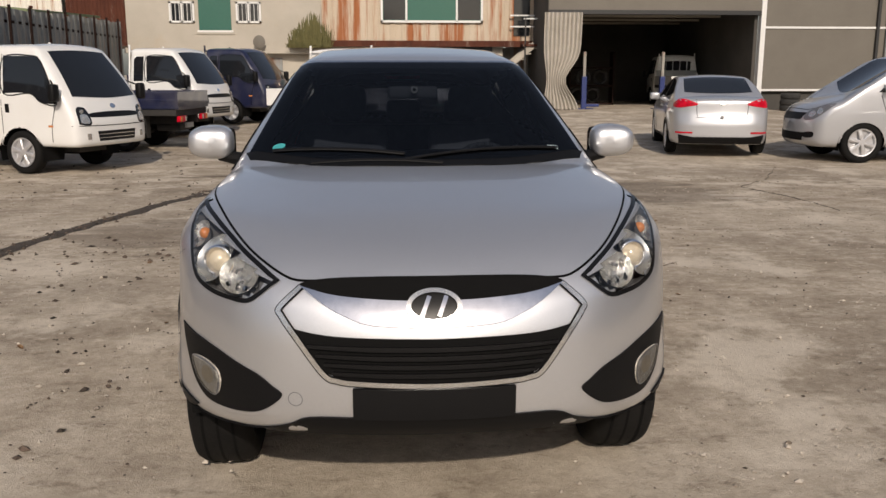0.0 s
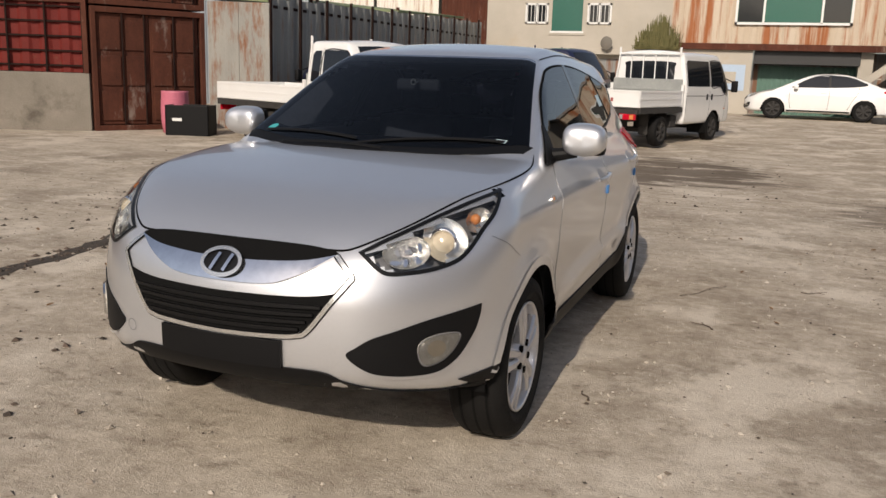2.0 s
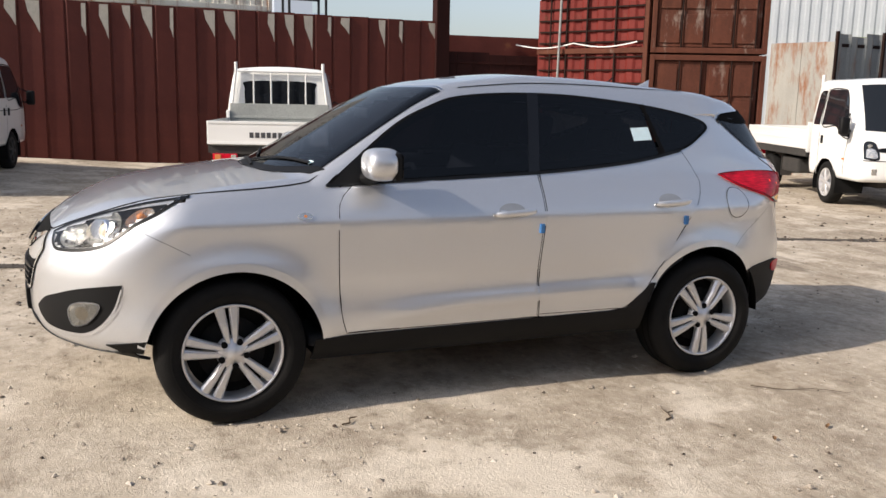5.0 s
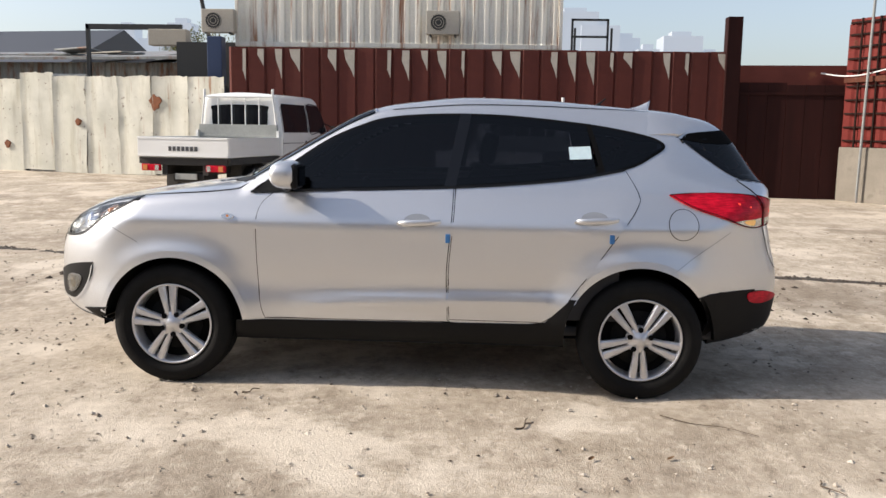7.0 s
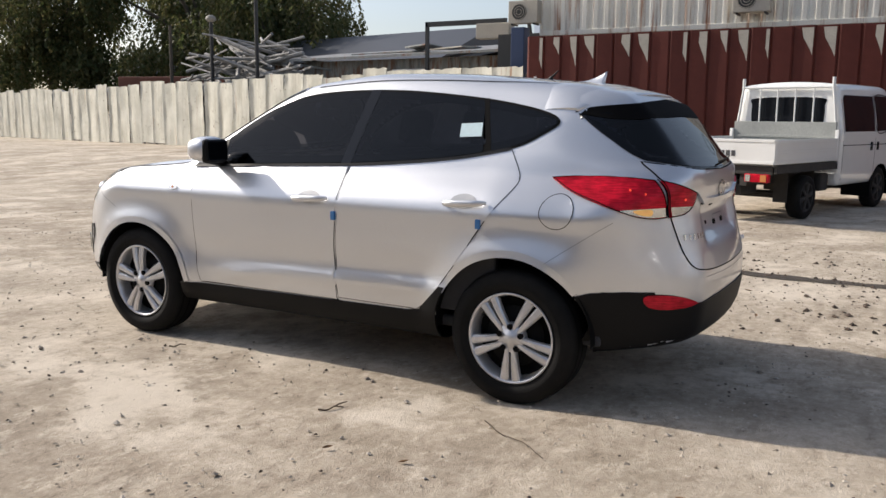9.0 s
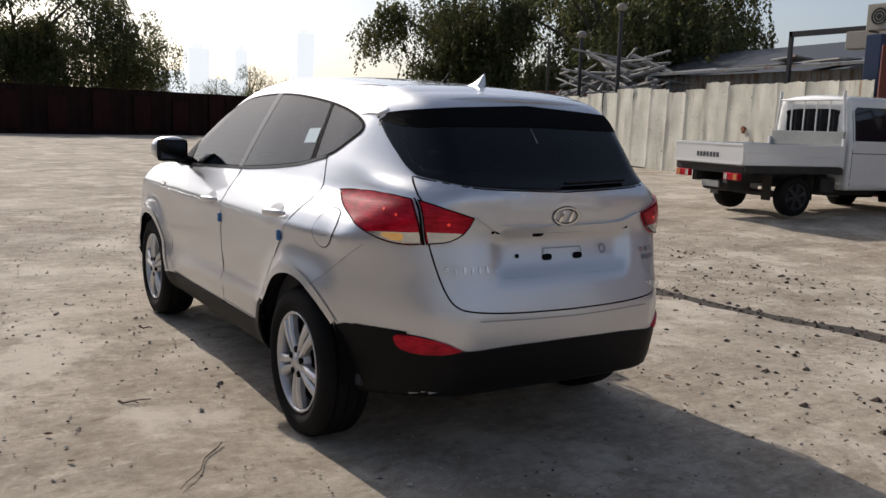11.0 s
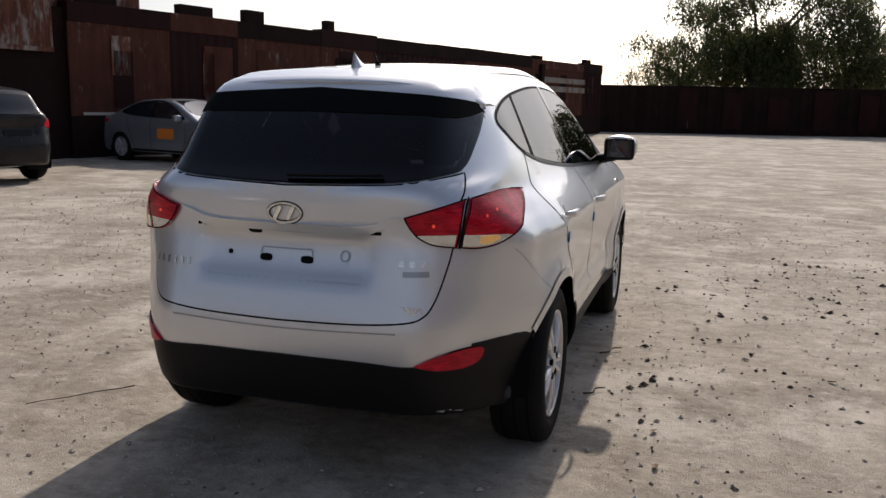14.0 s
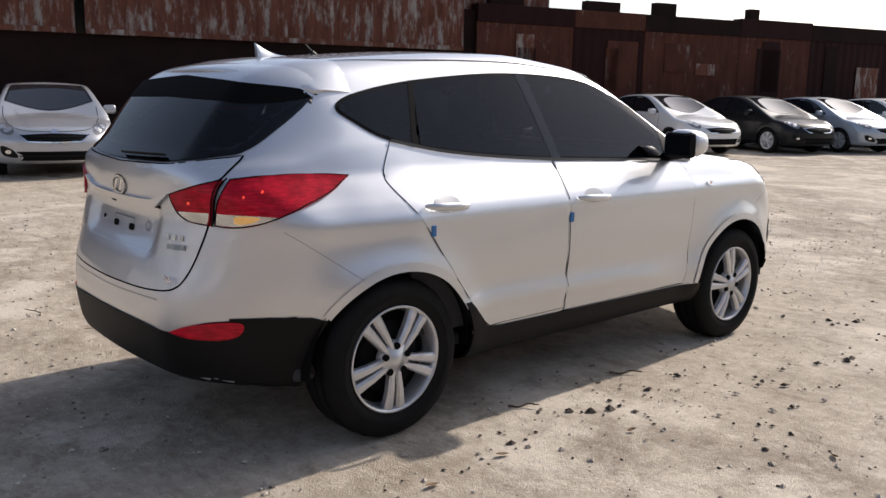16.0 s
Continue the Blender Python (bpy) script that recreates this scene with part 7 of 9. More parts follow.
def van_form(x, y, z):
    a, L = np.abs(x), 2.5
    w = keyed(z, (0.2, 0.88), (0.4, 0.94), (0.8, 0.955), (1.1, 0.94), (1.9, 0.80)) - keyed(y, (-2.6, 0.2), (-2.1, 0.05), (-1.6, 0.0), (2.6, 0.0))
    front = keyed(z, (0.2, -2.4), (0.4, -2.5), (0.65, -2.5), (0.9, -2.4), (1.1, -2.15)) + 0.3 * a**2 - y
    hood = keyed(y, (-2.5, 0.86), (-2.2, 1.0), (-1.7, 1.14), (-1.3, 1.2)) - 0.07 * a**2
    ws = 1.15 + 0.68 * (y + 1.62 + 0.2 * a**2)
    roof = keyed(y, (-0.8, 1.82), (-0.2, 1.9), (0.8, 1.92), (2.5, 1.88)) - 0.08 * a**2
    top = z - np.maximum(hood, -smax(-ws, -roof, 0.08))
    return smax(smax(smax(a - w, front, 0.1), smax(y - 2.45, 0.26 - z, 0.05), 0.08), top, 0.08)


def cab_form(back):
    def f(x, y, z):
        a = np.abs(x)
        w = keyed(z, (0.4, 0.83), (0.6, 0.855), (1.15, 0.86), (1.3, 0.845), (1.9, 0.735), (2.0, 0.70)) - keyed(y, (-2.5, 0.08), (-2.1, 0.015), (-1.7, 0.0), (1.0, 0.0))
        front = keyed(z, (0.35, -2.33), (0.5, -2.40), (0.75, -2.40), (1.0, -2.33), (1.15, -2.26), (1.85, -1.73), (2.0, -1.58)) + 0.10 * a**2 + 0.6 * np.maximum(a - 0.55, 0) ** 2 - y
        roof = z - (keyed(y, (-1.9, 1.90), (-1.4, 1.965), (-0.5, 1.97), (0.6, 1.955)) - 0.09 * a**2)
        return smax(smax(smax(a - w, front, 0.07), smax(y - back, 0.42 - z, 0.04), 0.05), roof, 0.07)
    return f


def hull(name, mat, parent, half, cz=0.75, cut=(-WB, WB), rc=0.365, label=""):
    """The closed body of the current form, with wheel arches cut away."""
    y0, y1 = half
    rows, N = [], 168
    for al in np.linspace(np.pi / 2 - 0.01, 0, 36):
        rows.append((y0, -np.sin(al), np.cos(al)))
    for y in np.linspace(y0, y1, 84)[1:]:
        rows.append((y, 0.0, 1.0))
    for al in np.linspace(0, np.pi / 2 - 0.01, 36)[1:]:
        rows.append((y1, np.sin(al), np.cos(al)))
    yy, dy, rad = (np.repeat(np.array(c), N) for c in zip(*rows))
    ph = np.tile(np.linspace(0, 2 * np.pi, N, endpoint=False), len(rows))
    dx, dz = rad * np.sin(ph), rad * np.cos(ph)
    t = bisect(lambda s: FORM[0](dx * s, yy + dy * s, cz + dz * s), np.zeros(len(ph)), np.full(len(ph), 2.6), 24)
    v = np.c_[dx * t, yy + dy * t, cz + dz * t]
    i, j = np.meshgrid(np.arange(len(rows) - 1), np.arange(N), indexing="ij")
    a, b = (i * N + j).ravel(), (i * N + (j + 1) % N).ravel()
    f = np.c_[a, a + N, b + N, b]
    c = v[f].mean(1)
    drop = np.zeros(len(f), bool)
    for yc in cut:
        drop |= (np.abs(c[:, 0]) > 0.5) & (np.hypot(c[:, 1] - yc, c[:, 2] - ZW) < rc)
    return mesh_object(name, v, [tuple(q) for q in f[~drop]] + [tuple(range(N)), tuple(range((len(rows) - 1) * N, len(rows) * N))], mat, parent, label, smooth=True)


FAR_MESH = {}


def far_wheel(parent, x, y, mat, spokes=7, r=0.33, steel=False):
    """Tyre with its rim, face outwards; mesh data shared between alike wheels."""
    key = (mat.name, spokes, r, steel)
    if key not in FAR_MESH:
        k = r / 0.33
        v, f = lathe([(-0.10, 0.0), (-0.10, 0.29 * k), (-0.08, 0.322 * k), (-0.03, 0.33 * k), (0.04, 0.33 * k), (0.085, 0.322 * k), (0.105, 0.285 * k), (0.102, 0.235 * k), (0.088, 0.222 * k)], 32)
        ty = mesh_object("wheel", v, f, M_RUBBER, parent, smooth=True)
        v, f = lathe([(0.086, 0.224 * k), (0.098, 0.222 * k), (0.094, 0.205 * k), (0.04, 0.19 * k), (0.03, 0.0)], 32)
        bm = bmesh.new()
        vs = [bm.verts.new(p) for p in v]
        for q in f:
            bm.faces.new([vs[n] for n in q])
        for n in range(spokes):
            spoke_mesh(bm, 2 * math.pi * n / spokes, 0.05, 0.075 if not steel else 0.13, 0.03, 0.205 * k, 0.095, 0.09, 0.0)
        add_tube(bm, (0.03, 0, 0), (0.102, 0, 0), 0.055, 0.05, 16)
        ri = part("rim", bm, mat, ty, smooth=False)
        FAR_MESH[key] = (ty.data, ri.data)
    else:
        ty = new("wheel", FAR_MESH[key][0])
        ty.parent = parent
        ri = new("rim", FAR_MESH[key][1])
        ri.parent = ty
    ty.matrix_local = pose(x, y, r, 11 * y, 0, 0 if x > 0 else 180)
    for d in (ty,):
        pass
    return ty


def wells(parent, xs, ys, rc=0.375):
    for yc in ys:
        for s in (1, -1):
            ring = [(x, yc + rc * math.cos(a), ZW + rc * math.sin(a)) for x in (s * 0.42, s * xs) for a in np.linspace(-0.3, math.pi + 0.3, 24)]
            mesh_object("wheel_well", ring, [(i, i + 1, 25 + i, 24 + i) for i in range(23)] + [tuple(range(24))], M_DARK, parent, smooth=True)


def heading_pose(p, h, ahead=0.0):
    """Local -y turned into the heading h; p lies `ahead` in front of the middle."""
    hx, hy = Vector(h).normalized()
    x, y = p[0] - hx * ahead, p[1] - hy * ahead
    return pose(x, y, gz(x, y), 0, 0, math.degrees(math.atan2(hx, -hy)))


def mirror_pods(parent, x, y, z, mat, size=(0.10, 0.07, 0.075), arm=0.1):
    for s in (1, -1):
        bm = bmesh.new()
        add_box(bm, s * (x + arm) - size[0], s * (x + arm) + size[0], y - size[1], y + size[1], z - size[2], z + size[2], min(size) * 0.6)
        add_box(bm, min(s * (x - 0.05), s * (x + arm)), max(s * (x - 0.05), s * (x + arm)), y - 0.03, y + 0.03, z - 0.07, z - 0.03)
        part("wing_mirror", bm, mat, parent, smooth=True)


def sedan(label, m, paint, rim=M_ALLOY, angular=False, sign=False, plate=True, tail=True):
    f = sedan_form() if not angular else sedan_form(2.4, 0.90, 1.47, 0.78, 1.02, (-0.95, -0.05), (0.95, 1.7), 1.12)
    FORM[0], L, deck = f, 2.25 if not angular else 2.4, 1.08 if not angular else 1.12
    b = 0.0 if not angular else 0.05
    me = thing("sedan_car", label, "car", m)
    hull("body", paint, me, (-1.3, 1.3), 0.7)
    both_sides = ((1, lambda p: on_side(p, 1)), (-1, lambda p: on_side(p, -1)))
    for s, lay in both_sides:
        win = curve_through([(-0.82, 1.0 + b), (-0.82, 1.0 + b), (0.4, 1.03 + b), (1.05, 1.07 + b), (1.36, 1.13 + b), (1.2, 1.22), (0.85, 1.345), (0.3, 1.395), (-0.05, 1.37), (-0.4, 1.24)], 5)
        patch("side_glass", win, lay, M_TINT, me, 0.003, 0.06, skirt=0, label="dark side windows")
        strip("glass_trim", win, lay, 0.018, M_GLOSSBLACK, me, 0.005, closed=True)
        strip("door_pillar", [(0.30, 1.03 + b), (0.27, 1.38)], lay, 0.06, M_GLOSSBLACK, me, 0.006)
        for line in ([(-0.85, 0.98 + b), (-0.86, 0.6), (-0.8, 0.33)], [(0.3, 1.02 + b), (0.29, 0.6), (0.27, 0.33)], [(1.13, 1.04 + b), (1.1, 0.85), (0.95, 0.6), (0.85, 0.35)]):
            strip("door_gap", along(line, 6), lay, 0.010, M_SEAM, me, 0.003)
        strip("sill_shade", [(-0.92, 0.28), (0.92, 0.28)], lay, 0.05, M_PLASTIC, me, 0.004, label="black sill")
        for y, z in ((0.13, 0.86), (1.0, 0.88)):
            bm = bmesh.new()
            x = float(lay(np.array([(y, z)]))[0][0])
            add_box(bm, x - 0.02, x + 0.02, y - 0.1, y + 0.1, z - 0.014, z + 0.014, 0.008)
            part("door_handle", bm, paint, me, smooth=True)
        cor = lambda p, s=s: on_corner(p, s, -1)
        fc = math.sqrt(0.5)
        patch("headlight", curve_through([(-1.02, 0.66), (-0.86, 0.70), (-0.70, 0.80), (-0.72, 0.83), (-0.9, 0.80), (-1.05, 0.72)], 5), cor, M_LAMPDARK, me, 0.004, 0.05, skirt=0.01, label="clear headlight in a dark bezel")
        patch("headlight_bowl", blob((-0.94, 0.735), 0.06, 0.036, 16, 0.3), cor, M_LAMP, me, 0.009, 0.03, skirt=0.004)
        patch("headlight_bowl", blob((-0.81, 0.775), 0.05, 0.028, 16, 0.4), cor, M_SATIN, me, 0.009, 0.03, skirt=0.004)
        patch("fog_lamp_recess", curve_through([(s * 0.52, 0.33), (s * 0.72, 0.36), (s * 0.75, 0.50), (s * 0.60, 0.45)], 4), on_front, M_PLASTIC, me, 0.004, 0.05)
        patch("fog_lamp", blob((s * 0.65, 0.41), 0.04, 0.03, 14), on_front, M_SATIN, me, 0.008, 0.03)
        strip("bonnet_crease", along([(s * 0.34, -2.0), (s * 0.42, -1.5), (s * 0.52, -1.0)], 6), on_top, 0.02, paint, me, 0.006)
        tl = [(0.42, deck - 0.14), (0.62, deck - 0.19), (0.80, deck - 0.2), (0.80, deck - 0.11), (0.68, deck - 0.05)] if not angular else [(0.72, 0.66), (0.84, 0.66), (0.84, 1.06), (0.76, 1.06)]
        patch("tail_light", curve_through([(s * x, z) for x, z in tl], 5), on_rear, M_RED if not angular else M_SATIN, me, 0.005, 0.04, skirt=0.01, label="red tail light" if not angular else "pale upright tail light")
        if not angular:
            patch("tail_light", curve_through([(1.82, deck - 0.17), (2.05, deck - 0.2), (2.12, deck - 0.12), (2.0, deck - 0.08)], 5), lay, M_RED, me, 0.004, 0.05, skirt=0.01)
            patch("reflector", [(s * 0.5, 0.42), (s * 0.78, 0.42), (s * 0.78, 0.45), (s * 0.5, 0.45)], on_rear, M_RED, me, 0.012, 0.05)
        for y in (-WB, WB):
            far_wheel(me, s * 0.79, y, rim)
    for s, lay in both_sides:
        for yc in (-WB, WB):
            strip("wheel_arch_lip", arc(yc, 0.375, 3, 177, 40), lay, 0.035, paint, me, 0.004)
    wells(me, 0.88, (-WB, WB), 0.38)
    sw = curve_through([(-0.66, -0.80), (-0.66, -0.80), (0, -0.98), (0.66, -0.80), (0.66, -0.80), (0.54, -0.18), (0.54, -0.18), (0, -0.12), (-0.54, -0.18), (-0.54, -0.18)], 5)
    patch("windscreen", sw, on_top, M_TINT, me, 0.004, 0.06, skirt=0, label="dark windscreen")
    patch("rear_window", curve_through([(-0.56, 0.92), (-0.56, 0.92), (0, 0.87), (0.56, 0.92), (0.56, 0.92), (0.60, 1.5), (0.55, 1.58), (0, 1.63), (-0.55, 1.58), (-0.60, 1.5)], 5), on_top, M_TINT, me, 0.004, 0.06, skirt=0, label="dark rear window")
    strip("bonnet_gap", along([(-0.70, -1.0), (-0.68, -1.5), (-0.52, -2.0), (0, -2.13), (0.52, -2.0), (0.68, -1.5), (0.70, -1.0)], 6), on_top, 0.010, M_SEAM, me, 0.003)
    gr = curve_through([(-0.38, 0.565), (-0.38, 0.565), (0, 0.555), (0.38, 0.565), (0.38, 0.565), (0.50, 0.665), (0.50, 0.665), (0, 0.69), (-0.50, 0.665), (-0.50, 0.665)], 4)
    grille = patch("grille", gr, on_front, M_DARK, me, 0.005, 0.06, label="black grille with a chrome edge")
    strip("grille_edge", gr, on_front, 0.018, M_CHROME, grille, 0.009, closed=True)
    for z in (0.595, 0.635):
        strip("slat", [(-0.40, z), (0.40, z)], on_front, 0.010, M_GLOSSBLACK, grille, 0.010)
    patch("front_emblem", blob((0, 0.715), 0.05, 0.028, 16), on_front, M_CHROME, me, 0.008, 0.03)
    patch("lower_intake", [(-0.48, 0.28), (0.48, 0.28), (0.54, 0.42), (-0.54, 0.42)], on_front, M_DARK, me, 0.004, 0.06)
    strip("intake_bar", [(-0.50, 0.35), (0.50, 0.35)], on_front, 0.016, M_PLASTIC, me, 0.010)
    strip("windscreen_seal", sw, on_top, 0.03, M_GLOSSBLACK, me, 0.005, closed=True)
    strip("boot_gap", along([(-0.45, deck - 0.06), (-0.43, 0.75), (-0.36, 0.70), (0.36, 0.70), (0.43, 0.75), (0.45, deck - 0.06)], 5), on_rear, 0.010, M_SEAM, me, 0.003)
    patch("rear_valance", [(-0.72, 0.24), (0.72, 0.24), (0.74, 0.40), (0.5, 0.36), (-0.5, 0.36), (-0.74, 0.40)], on_rear, M_PLASTIC, me, 0.008, 0.06, label="black rear valance")
    if plate:
        patch("plate_recess", [(-0.2, 0.76), (0.2, 0.76), (0.2, 0.86), (-0.2, 0.86)], on_rear, M_PLASTIC if angular else M_WHITE, me, 0.007, 0.1, label="number plate panel with no lettering")
    patch("emblem", blob((0, deck - 0.13), 0.06, 0.035), on_rear, M_CHROME, me, 0.007, 0.04)
    if angular:
        patch("high_brake_light", [(-0.3, 1.06), (0.3, 1.06), (0.3, 1.085), (-0.3, 1.085)], on_rear, M_RED, me, 0.012, 0.1)
    if sign:
        patch("door_sign", [(-0.5, 0.55), (0.05, 0.55), (0.05, 0.78), (-0.5, 0.78)], lambda p: on_side(p, 1), M_SIGN, me, 0.008, 0.1, label="orange door sign")
        patch("door_sign", [(-0.5, 0.55), (0.05, 0.55), (0.05, 0.78), (-0.5, 0.78)], lambda p: on_side(p, -1), M_SIGN, me, 0.008, 0.1, label="orange door sign")
    mirror_pods(me, 0.84, -0.68, 1.02, paint)
    return me


def van(label, m, paint):
    FORM[0] = van_form
    me = thing("van", label, "van", m)
    hull("body", paint, me, (-1.6, 1.6), 0.95, cut=(-1.55, 1.55), rc=0.38)
    for s, lay in ((1, lambda p: on_side(p, 1)), (-1, lambda p: on_side(p, -1))):
        patch("front_side_glass", curve_through([(-1.35, 1.2), (-1.35, 1.2), (-0.45, 1.2), (-0.45, 1.2), (-0.45, 1.72), (-0.7, 1.72), (-0.95, 1.55)], 4), lay, M_TINT, me, 0.004, 0.08, skirt=0)
        patch("rear_side_glass", [(-0.35, 1.2), (2.25, 1.2), (2.25, 1.7), (-0.35, 1.72)], lay, M_TINT, me, 0.004, 0.1, skirt=0)
        for line in ([(-1.3, 1.15), (-1.15, 0.7), (-1.1, 0.4)], [(-0.4, 1.75), (-0.4, 0.4)], [(0.9, 1.75), (0.9, 0.4)]):
            strip("door_gap", along(line, 6), lay, 0.011, M_SEAM, me, 0.003)
        patch("headlight", curve_through([(-1.32, 0.72), (-1.08, 0.76), (-0.82, 0.98), (-0.9, 1.0), (-1.15, 0.93), (-1.33, 0.82)], 5), lambda p, s=s: on_corner(p, s, -1), M_LAMPDARK, me, 0.004, 0.05, skirt=0.01, label="clear headlight in a dark bezel")
        for u, z, ru in ((-1.18, 0.82, 0.075), (-1.03, 0.87, 0.06)):
            patch("headlight_bowl", blob((u, z), ru, 0.05, 18, 0.35), lambda p, s=s: on_corner(p, s, -1), M_LAMP, me, 0.009, 0.03, skirt=0.004)
        patch("fog_lamp", curve_through([(s * 0.55, 0.42), (s * 0.75, 0.43), (s * 0.75, 0.52), (s * 0.55, 0.50)], 4), on_front, M_PLASTIC, me, 0.004, 0.05)
        for y in (-1.55, 1.55):
            far_wheel(me, s * 0.84, y, M_ALLOY, 6, 0.35)
    for s in (1, -1):
        for yc in (-1.55, 1.55):
            strip("wheel_arch_lip", arc(yc, 0.392, 3, 177, 40), lambda p, s=s: on_side(p, s), 0.04, paint, me, 0.004)
    wells(me, 0.93, (-1.55, 1.55), 0.395)
    patch("windscreen", curve_through([(-0.72, -1.42), (-0.72, -1.42), (0, -1.58), (0.72, -1.42), (0.72, -1.42), (0.64, -0.75), (0.64, -0.75), (0, -0.7), (-0.64, -0.75), (-0.64, -0.75)], 5), lambda p: lay_high(p), M_TINT, me, 0.004, 0.08, skirt=0)
    patch("grille", [(-0.42, 0.72), (0.42, 0.72), (0.5, 0.84), (-0.5, 0.84)], on_front, M_GLOSSBLACK, me, 0.005, 0.06, label="black grille")
    patch("lower_intake", [(-0.5, 0.36), (0.5, 0.36), (0.55, 0.5), (-0.55, 0.5)], on_front, M_PLASTIC, me, 0.004, 0.06)
    strip("bonnet_gap", along([(-0.78, -1.6), (-0.72, -2.1), (-0.5, -2.32), (0, -2.38), (0.5, -2.32), (0.72, -2.1), (0.78, -1.6)], 6), lay_high, 0.011, M_SEAM, me, 0.003)
    mirror_pods(me, 0.92, -1.2, 1.28, paint)
    return me


def lay_high(p):
    p = np.asarray(p, float)
    z = bisect(lambda s: FORM[0](p[:, 0], p[:, 1], s), np.full(len(p), 0.8), np.full(len(p), 2.3))
    return np.c_[p, z]


def pickup(label, m, cab=M_WHITE, bed=M_WHITE, inner=M_BEDGREY, double=False, frame_bars=True, lettering=M_LETTER, side_box=False):
    back = 0.32 if double else -0.62
    FORM[0] = cab_form(back)
    me = thing("pickup_truck", label, "truck", m)
    FA, RA = -1.3, 1.3
    c = hull("cab", cab, me, (-1.75, back - 0.45), 1.15, cut=(FA,), rc=0.40)
    for s, lay in ((1, lambda p: on_side(p, 1)), (-1, lambda p: on_side(p, -1))):
        patch("front_side_glass", curve_through([(-2.03, 1.06), (-2.03, 1.06), (-1.75, 1.09), (-1.55, 1.22), (-1.05, 1.22), (-1.05, 1.22), (-1.03, 1.74), (-1.1, 1.77), (-1.55, 1.76), (-1.72, 1.70), (-1.9, 1.4)], 4), lay, M_TINT, c, 0.003, 0.06, skirt=0, label="dark door window")
        strip("glass_seal", curve_through([(-2.03, 1.06), (-1.75, 1.09), (-1.55, 1.22), (-1.05, 1.22), (-1.03, 1.74), (-1.55, 1.77), (-1.72, 1.70), (-1.9, 1.4)], 5), lay, 0.02, M_GLOSSBLACK, c, 0.004, closed=True)
        rear = [(-0.96, 1.22), (back - 0.1, 1.22), (back - 0.1, 1.70), (back - 0.16, 1.76), (-0.96, 1.76)]
        patch("rear_side_glass", rear, lay, M_TINT, c, 0.003, 0.06, skirt=0, label="dark rear side window")
        for line in ([(-2.0, 1.04), (-1.92, 0.75), (-1.9, 0.5)], [(-1.0, 1.8), (-0.99, 0.9), (-0.98, 0.5)]) + (([(back - 0.06, 1.7), (back - 0.06, 0.5)],) if double else ()):
            strip("door_gap", along(line, 5), lay, 0.011, M_SEAM, c, 0.003)
        strip("swage_line", along([(-1.9, 1.06), (-1.5, 1.02), (back - 0.05, 1.02)], 5), lay, 0.012, M_SEAM if double else cab, c, 0.003)
        for y in (-1.1,) + ((-0.84,) if double else ()):
            bm = bmesh.new()
            add_box(bm, s * 0.86 - 0.015, s * 0.86 + 0.015, y - 0.035, y + 0.035, 0.93, 1.06, 0.012)
            part("door_handle", bm, M_PLASTIC, c, smooth=True)
        patch("side_repeater", [(-1.93, 0.72), (-1.85, 0.72), (-1.85, 0.75), (-1.93, 0.75)], lay, M_ORANGE, c, 0.005, 0.1)
        for yy in ((FA, 0.40),):
            strip("wheel_arch_lip", arc(FA, 0.412, 5, 175, 30), lay, 0.04, cab, c, 0.004)
        patch("headlight", curve_through([(s * 0.54, 0.76), (s * 0.72, 0.76), (s * 0.745, 0.80), (s * 0.735, 0.98), (s * 0.66, 1.02), (s * 0.57, 0.97)], 5), on_front, M_TINT, me, 0.005, 0.05, skirt=0.012, label="black-framed headlight")
        patch("headlight_bowl", curve_through([(s * 0.565, 0.78), (s * 0.70, 0.78), (s * 0.715, 0.81), (s * 0.70, 0.90), (s * 0.60, 0.90)], 5), on_front, M_LAMP, me, 0.008, 0.05, skirt=0.004)
        bm = bmesh.new()
        p = on_front(np.array([(s * 0.66, 0.945)]))[0]
        add_tube(bm, (p[0], p[1] + 0.02, p[2]), (p[0], p[1] - 0.012, p[2]), 0.038, 0.034, 16)
        part("headlight_reflector", bm, M_SATIN, me)
        patch("fog_lamp", [(s * 0.56, 0.53), (s * 0.63, 0.53), (s * 0.63, 0.62), (s * 0.56, 0.62)], on_front, M_SATIN, me, 0.006, 0.05)
        # mirror on two arms
        bm = bmesh.new()
        add_box(bm, s * 0.98 - 0.07, s * 0.98 + 0.07, -2.16, -2.05, 1.10, 1.36, 0.035)
        add_tube(bm, (s * 0.82, -2.02, 1.16), (s * 0.96, -2.1, 1.14), 0.014)
        add_tube(bm, (s * 0.80, -1.9, 1.42), (s * 0.96, -2.1, 1.32), 0.012)
        part("wing_mirror", bm, M_PLASTIC, me, "black door mirror on arms", smooth=True)
        far_wheel(me, s * 0.74, FA, M_ALLOY if not double else M_CHASSIS, 6, 0.33)
        far_wheel(me, s * 0.72, RA, M_CHASSIS, 6, 0.31)
        # bed sides with lower rail, hooks and the mudguards below
        x = s * 0.83
        side = box("bed_side", x - 0.018, x + 0.018, back + 0.1, 2.40, 0.80, 1.13, bed, me, 0.006, "drop side of the load bed")
        for z in (0.83, 0.965, 1.10):
            box("rail", x + s * 0.018 - 0.006, x + s * 0.018 + 0.006, back + 0.12, 2.38, z - 0.02, z + 0.02, bed, side, 0.003)
        box("sill_rail", x - 0.03, x + 0.01, back + 0.1, 2.38, 0.68, 0.79, M_CHASSIS, me)
        for y in (RA - 0.42, RA + 0.42):
            box("mud_flap", s * 0.62 - 0.1, s * 0.62 + 0.1, y, y + 0.012, 0.25, 0.66, M_CHASSIS, me)
